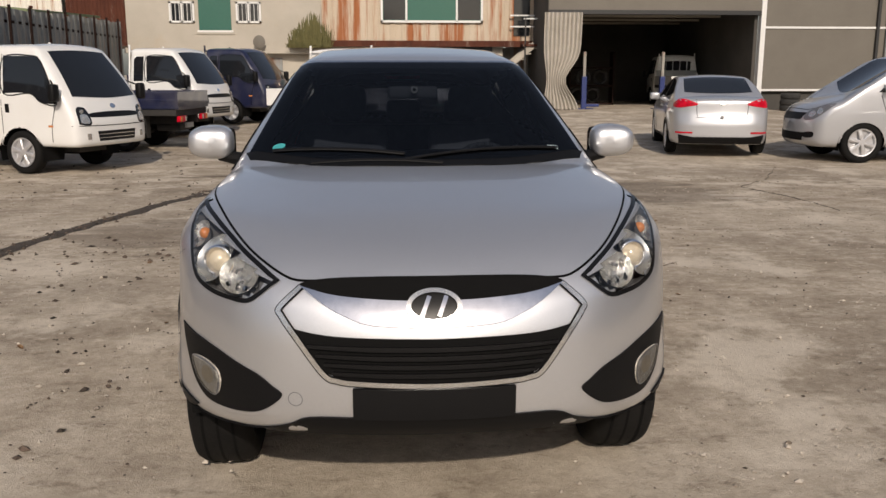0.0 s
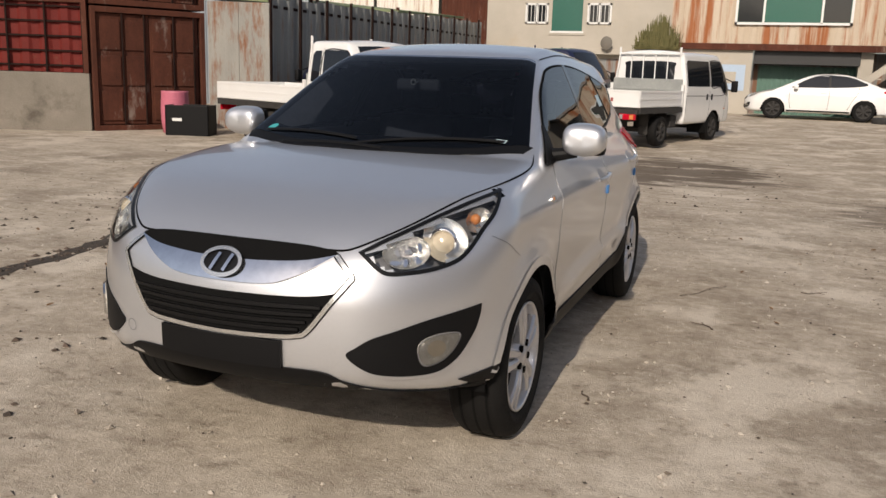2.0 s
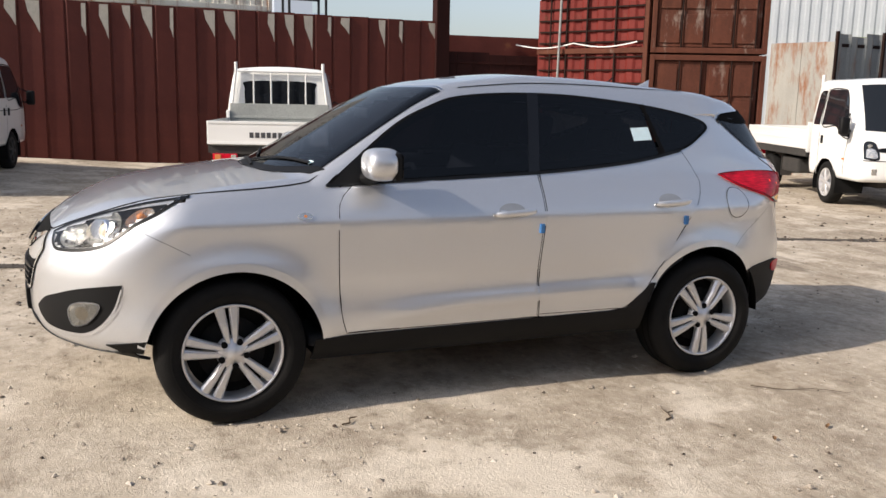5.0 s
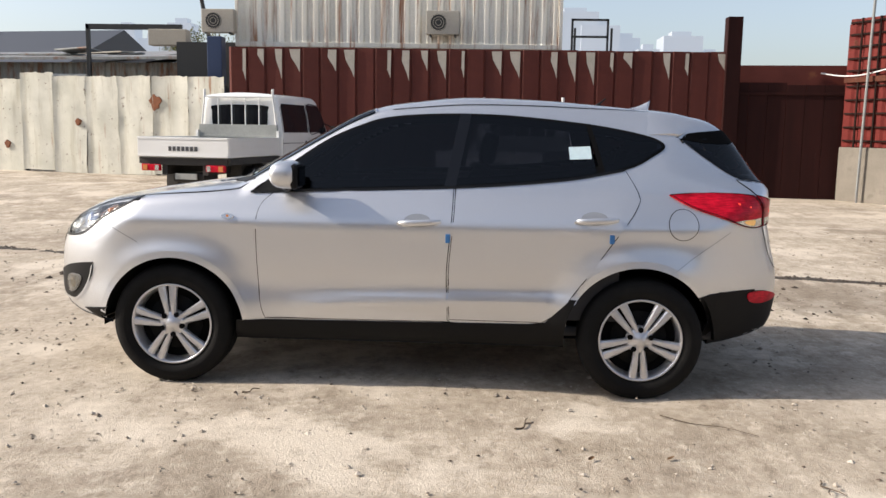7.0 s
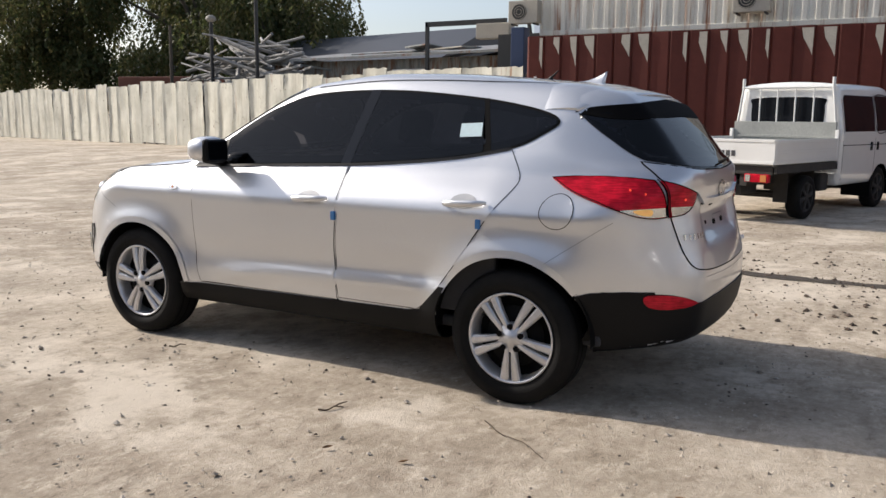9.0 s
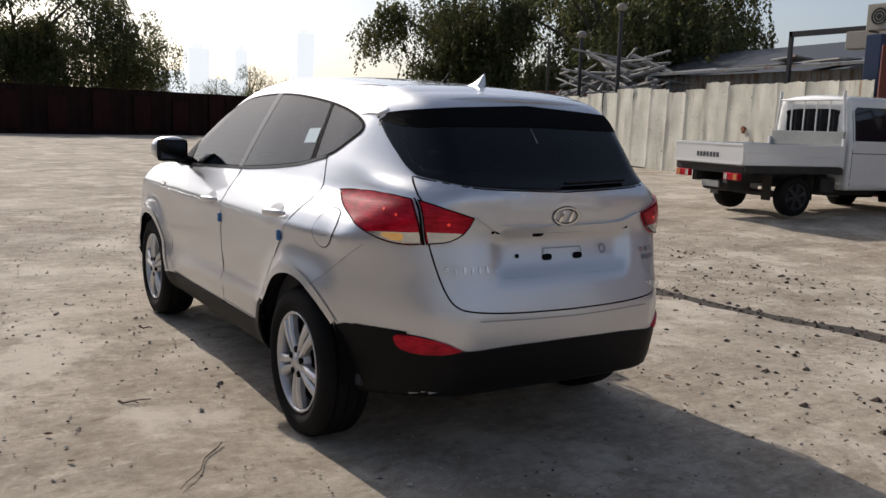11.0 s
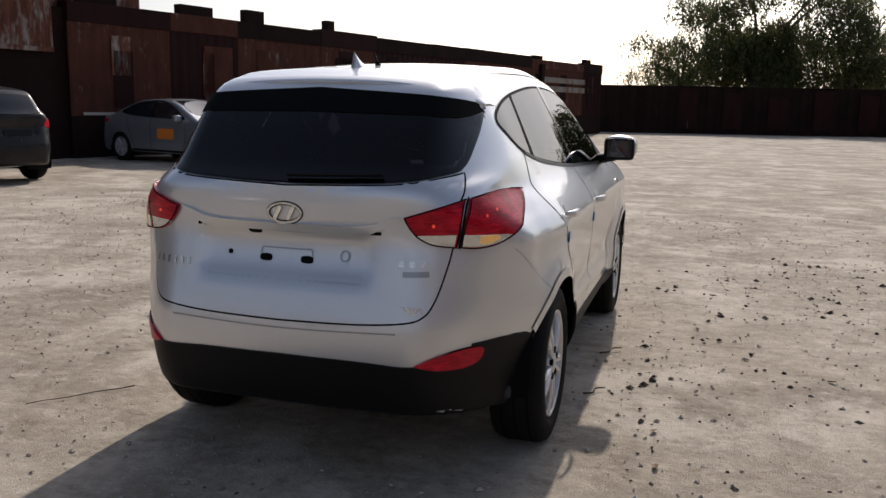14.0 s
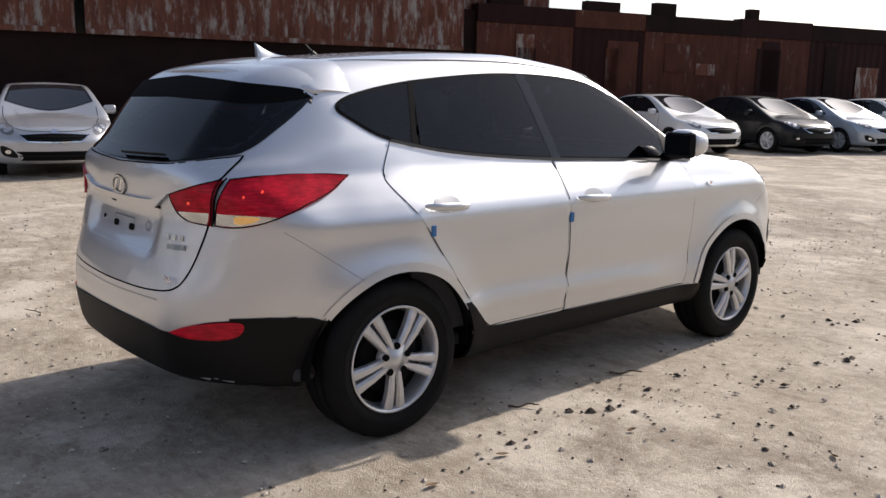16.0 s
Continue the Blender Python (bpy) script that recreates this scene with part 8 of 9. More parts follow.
        box("corner_post", x - 0.03, x + 0.025, back + 0.08, back + 0.14, 0.75, 1.25, cab, me, 0.008)
        lamp = box("tail_lamp", s * 0.60 - 0.17, s * 0.60 + 0.17, 2.36, 2.43, 0.56, 0.67, M_RED, me, 0.01, "red tail lamp with clear and amber ends")
        box("amber_lens", s * 0.70 - 0.04, s * 0.70 + 0.04, 2.425, 2.436, 0.57, 0.66, M_ORANGE, lamp)
        box("clear_lens", s * 0.48 - 0.035, s * 0.48 + 0.035, 2.425, 2.436, 0.57, 0.66, M_SATIN, lamp)
        bm = bmesh.new()
        add_box(bm, s * 0.38 - 0.05, s * 0.38 + 0.05, back - 0.1, 2.35, 0.50, 0.66)
        part("chassis_rail", bm, M_CHASSIS, me)
    well = [FA]
    wells(me, 0.86, well, 0.41)
    patch("windscreen", curve_through([(-0.70, 1.17), (-0.70, 1.17), (0, 1.14), (0.70, 1.17), (0.70, 1.17), (0.60, 1.80), (0.56, 1.84), (0, 1.86), (-0.56, 1.84), (-0.60, 1.80)], 5), on_front, M_TINT, me, 0.004, 0.07, skirt=0, label="dark windscreen")
    patch("grille", curve_through([(-0.5, 0.86), (0.5, 0.86), (0.52, 0.92), (0, 0.94), (-0.52, 0.92)], 4), on_front, M_GLOSSBLACK, me, 0.005, 0.06, label="slim black grille")
    patch("bumper_intake", [(-0.40, 0.50), (0.40, 0.50), (0.43, 0.65), (-0.43, 0.65)], on_front, M_GLOSSBLACK, me, 0.005, 0.06, label="black bumper intake")
    for z in (0.545, 0.60):
        strip("intake_bar", [(-0.41, z), (0.41, z)], on_front, 0.012, M_SATIN, me, 0.010)
    strip("bumper_gap", along([(-0.82, 0.74), (0, 0.73), (0.82, 0.74)], 8), on_front, 0.012, M_SEAM, me, 0.003)
    patch("emblem", blob((0, 1.02), 0.06, 0.035), on_front, M_CHROME, me, 0.007, 0.04)
    # rear wall window with guard bars
    rw = curve_through([(-0.56, 1.33), (-0.5, 1.30), (0.5, 1.30), (0.56, 1.33), (0.57, 1.6), (0.5, 1.72), (-0.5, 1.72), (-0.57, 1.6)], 4)
    flat = lambda p: np.c_[np.asarray(p)[:, 0], np.full(len(p), back), np.asarray(p)[:, 1]]
    patch("rear_window", rw, flat, M_TINT, me, 0.006, 0.1, skirt=0, label="dark rear cab window")
    if frame_bars:
        bm = bmesh.new()
        for x in (-0.42, -0.14, 0.14, 0.42):
            add_tube(bm, (x, back + 0.05, 1.30), (x, back + 0.05, 1.88), 0.013, seg=8)
        add_tube(bm, (-0.72, back + 0.05, 1.88), (0.72, back + 0.05, 1.88), 0.022, seg=8)
        for s in (1, -1):
            add_tube(bm, (s * 0.80, back + 0.05, 1.1), (s * 0.70, back + 0.05, 1.88), 0.02, seg=8)
            add_tube(bm, (s * 0.70, back + 0.05, 1.86), (s * 0.70, back + 0.05, 2.02), 0.025, seg=8)
        part("guard_frame", bm, cab, me, "painted tube guard behind the cab")
    box("headboard", -0.80, 0.80, back + 0.06, back + 0.10, 0.8, 1.36, inner, me, 0.006, "grey bed headboard")
    box("headboard_rib", -0.79, 0.79, back + 0.10, back + 0.115, 1.12, 1.16, inner, me, 0.004)
    box("bed_floor", -0.81, 0.81, back + 0.11, 2.37, 0.77, 0.81, inner, me)
    gate_ob = box("tailgate", -0.84, 0.84, 2.385, 2.425, 0.80, 1.13, bed, me, 0.008, "closed tailgate")
    for z in (0.82, 1.11):
        box("rail", -0.83, 0.83, 2.422, 2.434, z - 0.018, z + 0.018, bed, gate_ob, 0.003)
    if lettering:
        for k in range(7):
            box("letter_bar", -0.28 + k * 0.08, -0.225 + k * 0.08, 2.426, 2.430, 0.90, 0.975, lettering, gate_ob)
    box("rear_crossmember", -0.8, 0.8, 2.30, 2.38, 0.66, 0.78, M_CHASSIS, me, 0.01)
    box("plate_panel", -0.2, 0.2, 2.30, 2.33, 0.42, 0.52, M_BEDGREY, me, label="grey plate panel with no lettering")
    for nm, y in (("rear_axle", RA), ("front_axle", FA)):
        bm = bmesh.new()
        add_tube(bm, (-0.66, y, 0.32), (0.66, y, 0.32), 0.055)
        part(nm, bm, M_CHASSIS, me)
    box("sump", -0.3, 0.3, -1.9, back, 0.3, 0.5, M_CHASSIS, me)
    box("spare_wheel_carrier", -0.3, 0.3, 1.75, 2.25, 0.36, 0.52, M_CHASSIS, me, 0.05)
    if side_box:
        for s in (1, -1):
            rounded("storage_box", s * 0.60 - 0.17, s * 0.60 + 0.17, 0.05, 0.85, 0.26, 0.64, M_ALLOY, me, 0.06, label="brushed metal storage box below the bed")
    else:
        box("tool_box", 0.42, 0.76, 0.0 if not double else 0.45, 0.8, 0.38, 0.62, M_CHASSIS, me, 0.02)
        box("fuel_tank", -0.76, -0.42, 0.0 if not double else 0.45, 0.75, 0.36, 0.62, M_CHASSIS, me, 0.04)
    return me


def mid(a, b):
    return ((a[0] + b[0]) / 2, (a[1] + b[1]) / 2)


pickup("white single-cab pickup truck with a clean drop-side bed", heading_pose((-6.5, 10.15), (0.92, -0.385)), lettering=None)
pickup("navy pickup truck with a metal storage box below", heading_pose((-3.9, 12.9), (-0.99, 0.14), -2.4), M_NAVY, M_NAVY, M_NAVY, lettering=None, side_box=True)
pickup("white pickup truck with a navy bed behind another", heading_pose((-4.3, 15.8), (0.95, -0.3), 1.9), M_WHITE, M_NAVY, M_NAVY, lettering=None)
pickup("dark navy pickup truck parked by the wall", heading_pose((-3.0, 19.0), (0.95, -0.3), 2.2), M_NAVY, M_NAVY, M_NAVY, lettering=None)
R5, F5 = (-0.59, 13.6), (0.13, 15.9)
h5 = Vector((0.3, 0.954))
c5 = mid(R5, F5)
pickup("white double-cab pickup truck with faded red tailgate lettering", heading_pose((c5[0] - 0.72 * h5.y, c5[1] + 0.72 * h5.x), h5), double=True, lettering=M_LETTERRED)
pickup("white double-cab pickup truck with a grey bed by the fence", heading_pose((-9.9, 1.11), (-0.96, 0.28)), M_WHITE, M_WHITE, M_BEDGREY, double=True)
pickup("white double-cab pickup truck parked beside the brown fence", heading_pose((-8.65, -4.67), (-0.98, 0.18), -2.4), M_WHITE, M_WHITE, M_BEDGREY, double=True)
pickup("white pickup truck standing inside the dark workshop", heading_pose((11.7, 30.0), (0.1, 0.99), 0.6), lettering=None)
sedan("silver saloon car with red tail lights", heading_pose((5.9, 10.4), (0.22, 0.97), -2.25), M_SILVERFAR, plate=False)
van("silver van with clear headlights and alloy wheels", heading_pose((8.0, 10.5), (-0.99, 0.12), 1.7), M_SILVERFAR)
sedan("white saloon car parked along the workshop front", heading_pose((2.75, 26.0), (-1, 0.02)), M_WHITE, M_CHASSIS)
E_H = (-0.96, 0.26)
for p, paint, lab, sg in (((8.0, -12.2), M_GREYCAR, "grey saloon car with an orange door sign", True), ((7.6, -15.4), M_WHITE, "white saloon car parked nose out in a row", False), ((6.6, -18.3), M_BLACKCAR, "black saloon car between two pale cars", False), ((5.7, -20.4), M_BLUEGREY, "silver-blue saloon car parked nose out", False), ((4.9, -22.8), M_WHITE, "white saloon car parked nose out in a row", False), ((4.1, -24.8), M_WHITE, "white saloon car at the far end of the row", False)):
    tagged(sedan(lab, heading_pose(p, E_H, 2.25), paint, sign=sg), group="cars along the rusty wall")
sedan("pale silver saloon car parked nose out", heading_pose((10.2, -0.8), E_H, 2.25), M_SILVERFAR)
# grey paint in place of silver puts the wall's shade into this car
sedan("silver angular saloon car with upright tail lights", heading_pose((9.95, -3.62), (0.96, -0.26), -2.4), M_GREYCAR, angular=True)
FORM[0] = body_f
dark = thing("suv_car", "black compact SUV in the shade of the rusty wall", "car", heading_pose((9.27, -6.62), (0.975, -0.22), -2.2))
hull("body", M_BLACKCAR, dark, (-1.25, 1.25), 0.72)
for s in (1, -1):
    patch("side_glass", inset(WIN_ALL, 0.01), lambda p, s=s: on_side(p, s), M_TINT, dark, 0.004, 0.06, skirt=0)
    patch("tail_light", curve_through([(s * 0.5, 0.95), (s * 0.8, 0.93), (s * 0.8, 1.06), (s * 0.6, 1.07)], 4), on_rear, M_RED, dark, 0.006, 0.05)
    for y in (-WB, WB):
        far_wheel(dark, s * 0.78, y, M_ALLOY, 5, 0.345)
wells(dark, 0.88, (-WB, WB), 0.39)
patch("rear_window", REAR_WIN, on_rear, M_TINT, dark, 0.004, 0.06, skirt=0)
patch("windscreen", SCREEN, on_top, M_TINT, dark, 0.004, 0.06, skirt=0)
patch("plate_recess", [(-0.25, 0.8), (0.25, 0.8), (0.25, 0.9), (-0.25, 0.9)], on_rear, M_PLASTIC, dark, 0.006, 0.1)


# ---- south and west beyond the fences: willows, shed, junk, far towers
def leaf_material():
    """Thin leaves: green to yellow-brown, lightened to carry haze, light shining through them."""
    m, nt, p = nodes_of("willow_leaf")
    ge, n = nt.nodes.new("ShaderNodeNewGeometry"), noise_node(nt, 0.5, 4)
    col = ramp(nt, ge.outputs["Random Per Island"], [(0.0, (0.05, 0.07, 0.025)), (0.6, (0.10, 0.115, 0.045)), (1.0, (0.16, 0.14, 0.06))])
    col = mix(nt, ramp(nt, n.outputs[0], [(0.5, (0, 0, 0)), (0.7, (0.5, 0.5, 0.5))]), col, (0.17, 0.135, 0.055))
    nt.links.new(col, p.inputs["Base Color"])
    p.inputs["Roughness"].default_value, p.inputs["Specular IOR Level"].default_value = 0.6, 0.3
    tl, mx = nt.nodes.new("ShaderNodeBsdfTranslucent"), nt.nodes.new("ShaderNodeMixShader")
    nt.links.new(col, tl.inputs[0])
    mx.inputs[0].default_value = 0.5
    for a_, b_ in ((p.outputs[0], mx.inputs[1]), (tl.outputs[0], mx.inputs[2]), (mx.outputs[0], nt.nodes["Material Output"].inputs[0])):
        nt.links.new(a_, b_)
    return m


M_LEAF = leaf_material()
M_BARK = surface("willow_bark", (0.05, 0.04, 0.03), (0.10, 0.085, 0.065), 6, 0.9, stretch=(1, 1, 0.2))


def willow(x, y, height, spread, seed, strands=520, label="tall willow tree with drooping dark green branches"):
    tr = thing("willow_tree", label, "tree", pose(x, y, 0), "willows")
    rnd = random.Random(seed)
    bm = bmesh.new()
    tops = []
    add_tube(bm, (0, 0, -0.1), (0.1, 0.1, height * 0.35), 0.035 * height, 0.024 * height, 10)
    for k in range(9):
        a = 2 * math.pi * k / 9 + rnd.uniform(-0.3, 0.3)
        r, z = spread * rnd.uniform(0.35, 1.0), height * rnd.uniform(0.45, 0.95)
        mid = (r * 0.45 * math.cos(a), r * 0.45 * math.sin(a), height * 0.35 + (z - height * 0.35) * 0.6)
        add_tube(bm, (0.1, 0.1, height * rnd.uniform(0.25, 0.34)), mid, 0.016 * height, 0.010 * height, 7)
        add_tube(bm, mid, (r * math.cos(a), r * math.sin(a), z), 0.010 * height, 0.004 * height, 6)
        tops.append((r * math.cos(a), r * math.sin(a), z))
    tops.append((0, 0, height * 0.97))
    part("trunk", bm, M_BARK, tr)
    # crown: rounded masses of hanging strands, each set with small leaves
    v, f = [], []
    masses = [(tx, ty, tz, spread * rnd.uniform(0.20, 0.38)) for tx, ty, tz in tops]
    masses += [(tx * 0.55, ty * 0.55, tz * rnd.uniform(0.5, 0.8), spread * rnd.uniform(0.24, 0.38)) for tx, ty, tz in tops]
    masses += [(tx * 1.15, ty * 1.15, tz * rnd.uniform(0.45, 0.85), spread * rnd.uniform(0.24, 0.36)) for tx, ty, tz in tops]
    for i in range(int(strands * 2.6)):
        cx, cy, cz, cr = masses[rnd.randrange(len(masses))]
        a, b = rnd.uniform(0, 2 * math.pi), math.acos(rnd.uniform(-0.4, 1))
        rr = cr * rnd.uniform(0.3, 1.1)
        px, py, pz = cx + rr * math.sin(b) * math.cos(a), cy + rr * math.sin(b) * math.sin(a), cz + 0.75 * rr * math.cos(b)
        length = rnd.uniform(0.5, 2.4) * height / 11
        nl = int(8 + length * 8)
        for k in range(nl):
            u = k / nl
            q = rnd.uniform(0, 2 * math.pi)
            s_ = rnd.uniform(0.14, 0.30) * height / 11
            d = 0.22 * rnd.random()
            lx, ly, lz = px + d * math.cos(q) + 0.25 * u * math.cos(a), py + d * math.sin(q) + 0.25 * u * math.sin(a), pz - u * length
            ux, uy, uz = math.cos(q) * s_ * 0.5, math.sin(q) * s_ * 0.5, -s_ * rnd.uniform(0.2, 1.2)
            wx, wy = -math.sin(q + rnd.uniform(-0.6, 0.6)) * s_ * 0.32, math.cos(q) * s_ * 0.32
            n0 = len(v)
            v += [(lx, ly, lz), (lx + ux * 0.5 + wx, ly + uy * 0.5 + wy, lz + uz * 0.5), (lx + ux, ly + uy, lz + uz), (lx + ux * 0.5 - wx, ly + uy * 0.5 - wy, lz + uz * 0.5)]
            f.append((n0, n0 + 1, n0 + 2, n0 + 3))
    mesh_object("crown", v, f, M_LEAF, tr)
    return tr


willow(-4.5, -60, 10.5, 5.2, 1, 900)
willow(-10.5, -59, 9.0, 4.4, 2, 700)
willow(0.5, -62, 8.2, 4.0, 12, 520)
willow(-22.5, -66, 5.2, 4.6, 3, 420, "low rounded distant bush with dense leaves")
willow(-32, -47, 12.5, 6.0, 4, 900)
willow(-37, -38, 12.5, 6.4, 5, 900)
willow(-39, -34.5, 12.0, 5.6, 6, 800)
willow(-43, -43, 14.0, 7.0, 7, 700)
willow(-62, -22, 8.5, 5.5, 10, 600)
willow(14.5, -58, 4.6, 2.4, 8, 420, "low leafy bush behind the rusty wall")

# corrugated shed with a scrap roof, posts and junk behind the cream fence
shed2 = thing("scrap_shed", "low corrugated shed with a sagging scrap roof", "shed")
MS, LS = frame_of((-20.0, -8.2), (-21.0, -19.0))
shed2.matrix_world = MS @ Matrix.Diagonal((1, -1, 1, 1))
corrugated("shed_wall", LS, 0, 3.3, 0.34, 0.05, M_PALESHEET, shed2)
box("shed_core", 0.1, LS - 0.1, 0.1, 3.5, 0, 3.25, M_BEIGE, shed2)
mesh_object("scrap_roof", [(-0.3, -0.5, 3.45), (LS + 0.2, -0.5, 3.38), (LS + 0.2, 3.8, 3.9), (-0.3, 3.8, 4.0), (-0.3, -0.5, 3.37), (LS + 0.2, -0.5, 3.3), (LS + 0.2, 3.8, 3.82), (-0.3, 3.8, 3.92)], [(0, 1, 2, 3), (7, 6, 5, 4), (0, 4, 5, 1), (1, 5, 6, 2), (2, 6, 7, 3), (3, 7, 4, 0)], M_GREYSHEET, shed2)
for i in range(9):
    rr = random.Random(i)
    box("roof_scrap", 0, rr.uniform(0.8, 2.4), 0, 0.6, 0, 0.04, rr.choice((M_GREYSHEET, M_BLACKST, M_OFFICE)), shed2, m=pose(rr.uniform(0, LS - 2), rr.uniform(-0.3, 2), 3.55 + rr.uniform(0, 0.2), rr.uniform(-8, 8), rr.uniform(-10, 10), rr.uniform(-20, 20)))
box("shed_window", 3.6, 5.1, -0.07, 0.0, 2.5, 2.95, M_WHITEF, shed2)
box("window_pane", 3.7, 5.0, -0.09, -0.06, 2.57, 2.88, M_GREENW, shed2)
frame_s = thing("scrap_shelter", "dark steel shelter with a drooping roof sheet", "shelter")
box("upright", -19.2, -19.1, -11.2, -11.1, 0, 4.3, M_BLACKST, frame_s)
box("beam", -19.2, -19.1, -11.2, -8.4, 4.15, 4.3, M_BLACKST, frame_s, m=Matrix.Translation((0, 0, 0)))
box("pale_sheet", -19.3, -18.9, -9.3, -8.2, 3.7, 4.15, M_OFFICE, frame_s, 0.02)
box("dark_store", -19.6, -18.4, -8.3, -6.4, 0, 3.75, M_BLACKST, frame_s)
bm = bmesh.new()
add_tube(bm, (-19.0, -7.4, 3.0), (-19.0, -8.1, 6.8), 0.06)
part("leaning_pole", bm, M_BLACKST, frame_s)
blue_post = thing("blue_post", "dark blue steel post at the fence corner", "post", pose(-15.5, -6.25, 0))
box("post_body", -0.18, 0.18, -0.18, 0.18, 0, 3.6, plain("dark_blue_paint", (0.02, 0.04, 0.10), 0.6), blue_post, 0.02)

junk = thing("scrap_pipe_heap", "tangled heap of grey pipes and scrap metal", "scrap heap", pose(-21.2, -20.5, 0, 0, 0, -15), kind="stuff")
rnd = random.Random(8)
bm = bmesh.new()
for i in range(150):
    y = rnd.uniform(-3.2, 3.6)
    top = 4.3 - 0.22 * y * y * 0.5
    z = rnd.uniform(1.6, max(1.8, top))
    L_, a, e = rnd.uniform(1.2, 3.2), rnd.uniform(-0.6, 0.6), rnd.uniform(-0.35, 0.25)
    d = Vector((math.sin(a), math.cos(a) * math.cos(e), math.sin(e))) * L_ / 2
    c = Vector((rnd.uniform(-1, 1), y, z))
    add_tube(bm, c - d, c + d, rnd.uniform(0.03, 0.09), seg=6)
part("pipes", bm, surface("grey_scrap_metal", (0.10, 0.10, 0.10), (0.34, 0.33, 0.31), 3, 0.6), junk)
base_heap = part("heap_base", (lambda b: (add_box(b, -1.6, 1.2, -4.5, 4.5, 0, 2.4, 0.5), b)[1])(bmesh.new()), M_BLACKST, junk)
skip = thing("orange_skip", "rusty orange steel skip behind the fence", "skip", pose(-23.5, -27, 0, 0, 0, 105))
box("skip_body", -2.2, 2.2, -1.0, 1.0, 0.0, 3.0, surface("rusty_orange_paint", (0.14, 0.045, 0.025), (0.20, 0.07, 0.04), 2, 0.7), skip, 0.05)
for k in range(8):
    box("skip_rib", -2.1 + k * 0.56, -2.02 + k * 0.56, 1.0, 1.08, 0.2, 2.9, M_RUST, skip)
for x, y in ((-20.9, -22.6), (-23.2, -31.0), (-25.0, -37.0)):
    sack = thing("white_bulk_bag", "slumped dusty white bulk bag on the scrap", "bag", pose(x, y, 1.4), "bulk bags")
    bm = bmesh.new()
    bmesh.ops.create_icosphere(bm, subdivisions=3, radius=0.62)
    for vv in bm.verts:
        vv.co *= 1 + 0.22 * noise.noise(vv.co * 2.2 + Vector((x, y, 0)))
        vv.co.z = vv.co.z * 0.8 + 0.7
    part("sack_cloth", bm, M_CANVAS, sack, smooth=True)
dark_roof = thing("dark_roofed_hall", "long dark sheet-roofed hall beyond the scrap", "building", pose(-34, -32, 0, 0, 0, 80))
box("hall_wall", -14, 14, 0, 8, 0, 4.0, M_GARDARK, dark_roof)
mesh_object("hall_roof", [(-14.5, -0.6, 3.9), (14.5, -0.6, 3.9), (14.5, 4, 5.9), (-14.5, 4, 5.9), (-14.5, 8.6, 3.9), (14.5, 8.6, 3.9)], [(0, 1, 2, 3), (3, 2, 5, 4), (0, 3, 4), (1, 5, 2)], plain("dark_slate_roof", (0.05, 0.055, 0.065), 0.5), dark_roof)
for x, y, h in ((-20.3, -21.5, 4.9), (-19.6, -18.6, 5.6)):
    lp = thing("yard_lamp", "black post with a round yard lamp", "lamp post", pose(x, y, 0), "yard lamps")
    bm = bmesh.new()
    add_tube(bm, (0, 0, 0), (0, 0, h), 0.07)
    part("post", bm, M_BLACKST, lp)
    bm = bmesh.new()
    bmesh.ops.create_uvsphere(bm, u_segments=14, v_segments=8, radius=0.2, matrix=Matrix.Translation((0, 0, h + 0.1)) @ Matrix.Diagonal((1, 1, 0.7, 1)))
    part("lamp_head", bm, M_PALESHEET, lp, smooth=True)
for x, y in ((-8.5, -57), (-28.5, -49.0), (-21.5, -25.0)):
    pole = thing("utility_pole", "thin dark utility pole", "pole", pose(x, y, 0), "utility poles")
    bm = bmesh.new()
    add_tube(bm, (0, 0, 0), (0, 0, 6.2 if y < -30 else 5.0), 0.09, 0.06)
    part("pole_shaft", bm, M_BARK, pole)

# towers, with the haze before them painted in as a pale glow
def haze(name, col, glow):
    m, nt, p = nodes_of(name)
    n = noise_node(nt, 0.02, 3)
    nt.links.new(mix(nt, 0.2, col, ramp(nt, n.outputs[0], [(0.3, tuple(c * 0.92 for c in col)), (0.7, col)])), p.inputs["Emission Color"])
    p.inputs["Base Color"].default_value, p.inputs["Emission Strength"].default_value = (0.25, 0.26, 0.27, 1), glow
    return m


M_HAZE, M_HAZE2 = haze("painted_haze_south", (0.84, 0.86, 0.84), 0.98), haze("painted_haze_west", (0.40, 0.46, 0.54), 0.42)
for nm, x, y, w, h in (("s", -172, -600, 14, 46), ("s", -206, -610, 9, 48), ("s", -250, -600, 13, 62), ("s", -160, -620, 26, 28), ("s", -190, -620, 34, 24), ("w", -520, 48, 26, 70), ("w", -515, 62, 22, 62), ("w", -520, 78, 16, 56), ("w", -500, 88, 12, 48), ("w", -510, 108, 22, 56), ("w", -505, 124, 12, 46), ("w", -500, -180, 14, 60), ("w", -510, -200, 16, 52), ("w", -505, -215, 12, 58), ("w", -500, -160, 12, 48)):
    tw = thing("apartment_tower", "pale apartment tower with distance haze in its colour", "building", pose(x, y, 0), "distant towers")
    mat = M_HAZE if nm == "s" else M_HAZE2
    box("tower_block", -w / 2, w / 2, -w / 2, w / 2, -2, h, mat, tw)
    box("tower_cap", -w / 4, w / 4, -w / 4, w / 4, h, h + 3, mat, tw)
west_roofs = thing("low_west_hall", "long low pale roof beyond the gate", "building")
box("hall_wall", -30, -24, 4, 22, 0, 3.3, M_OFFICE, west_roofs)
box("hall_roof", -30.3, -23.7, 3.7, 22.3, 3.3, 3.6, plain("green_grey_roof", (0.16, 0.22, 0.21), 0.5), west_roofs)


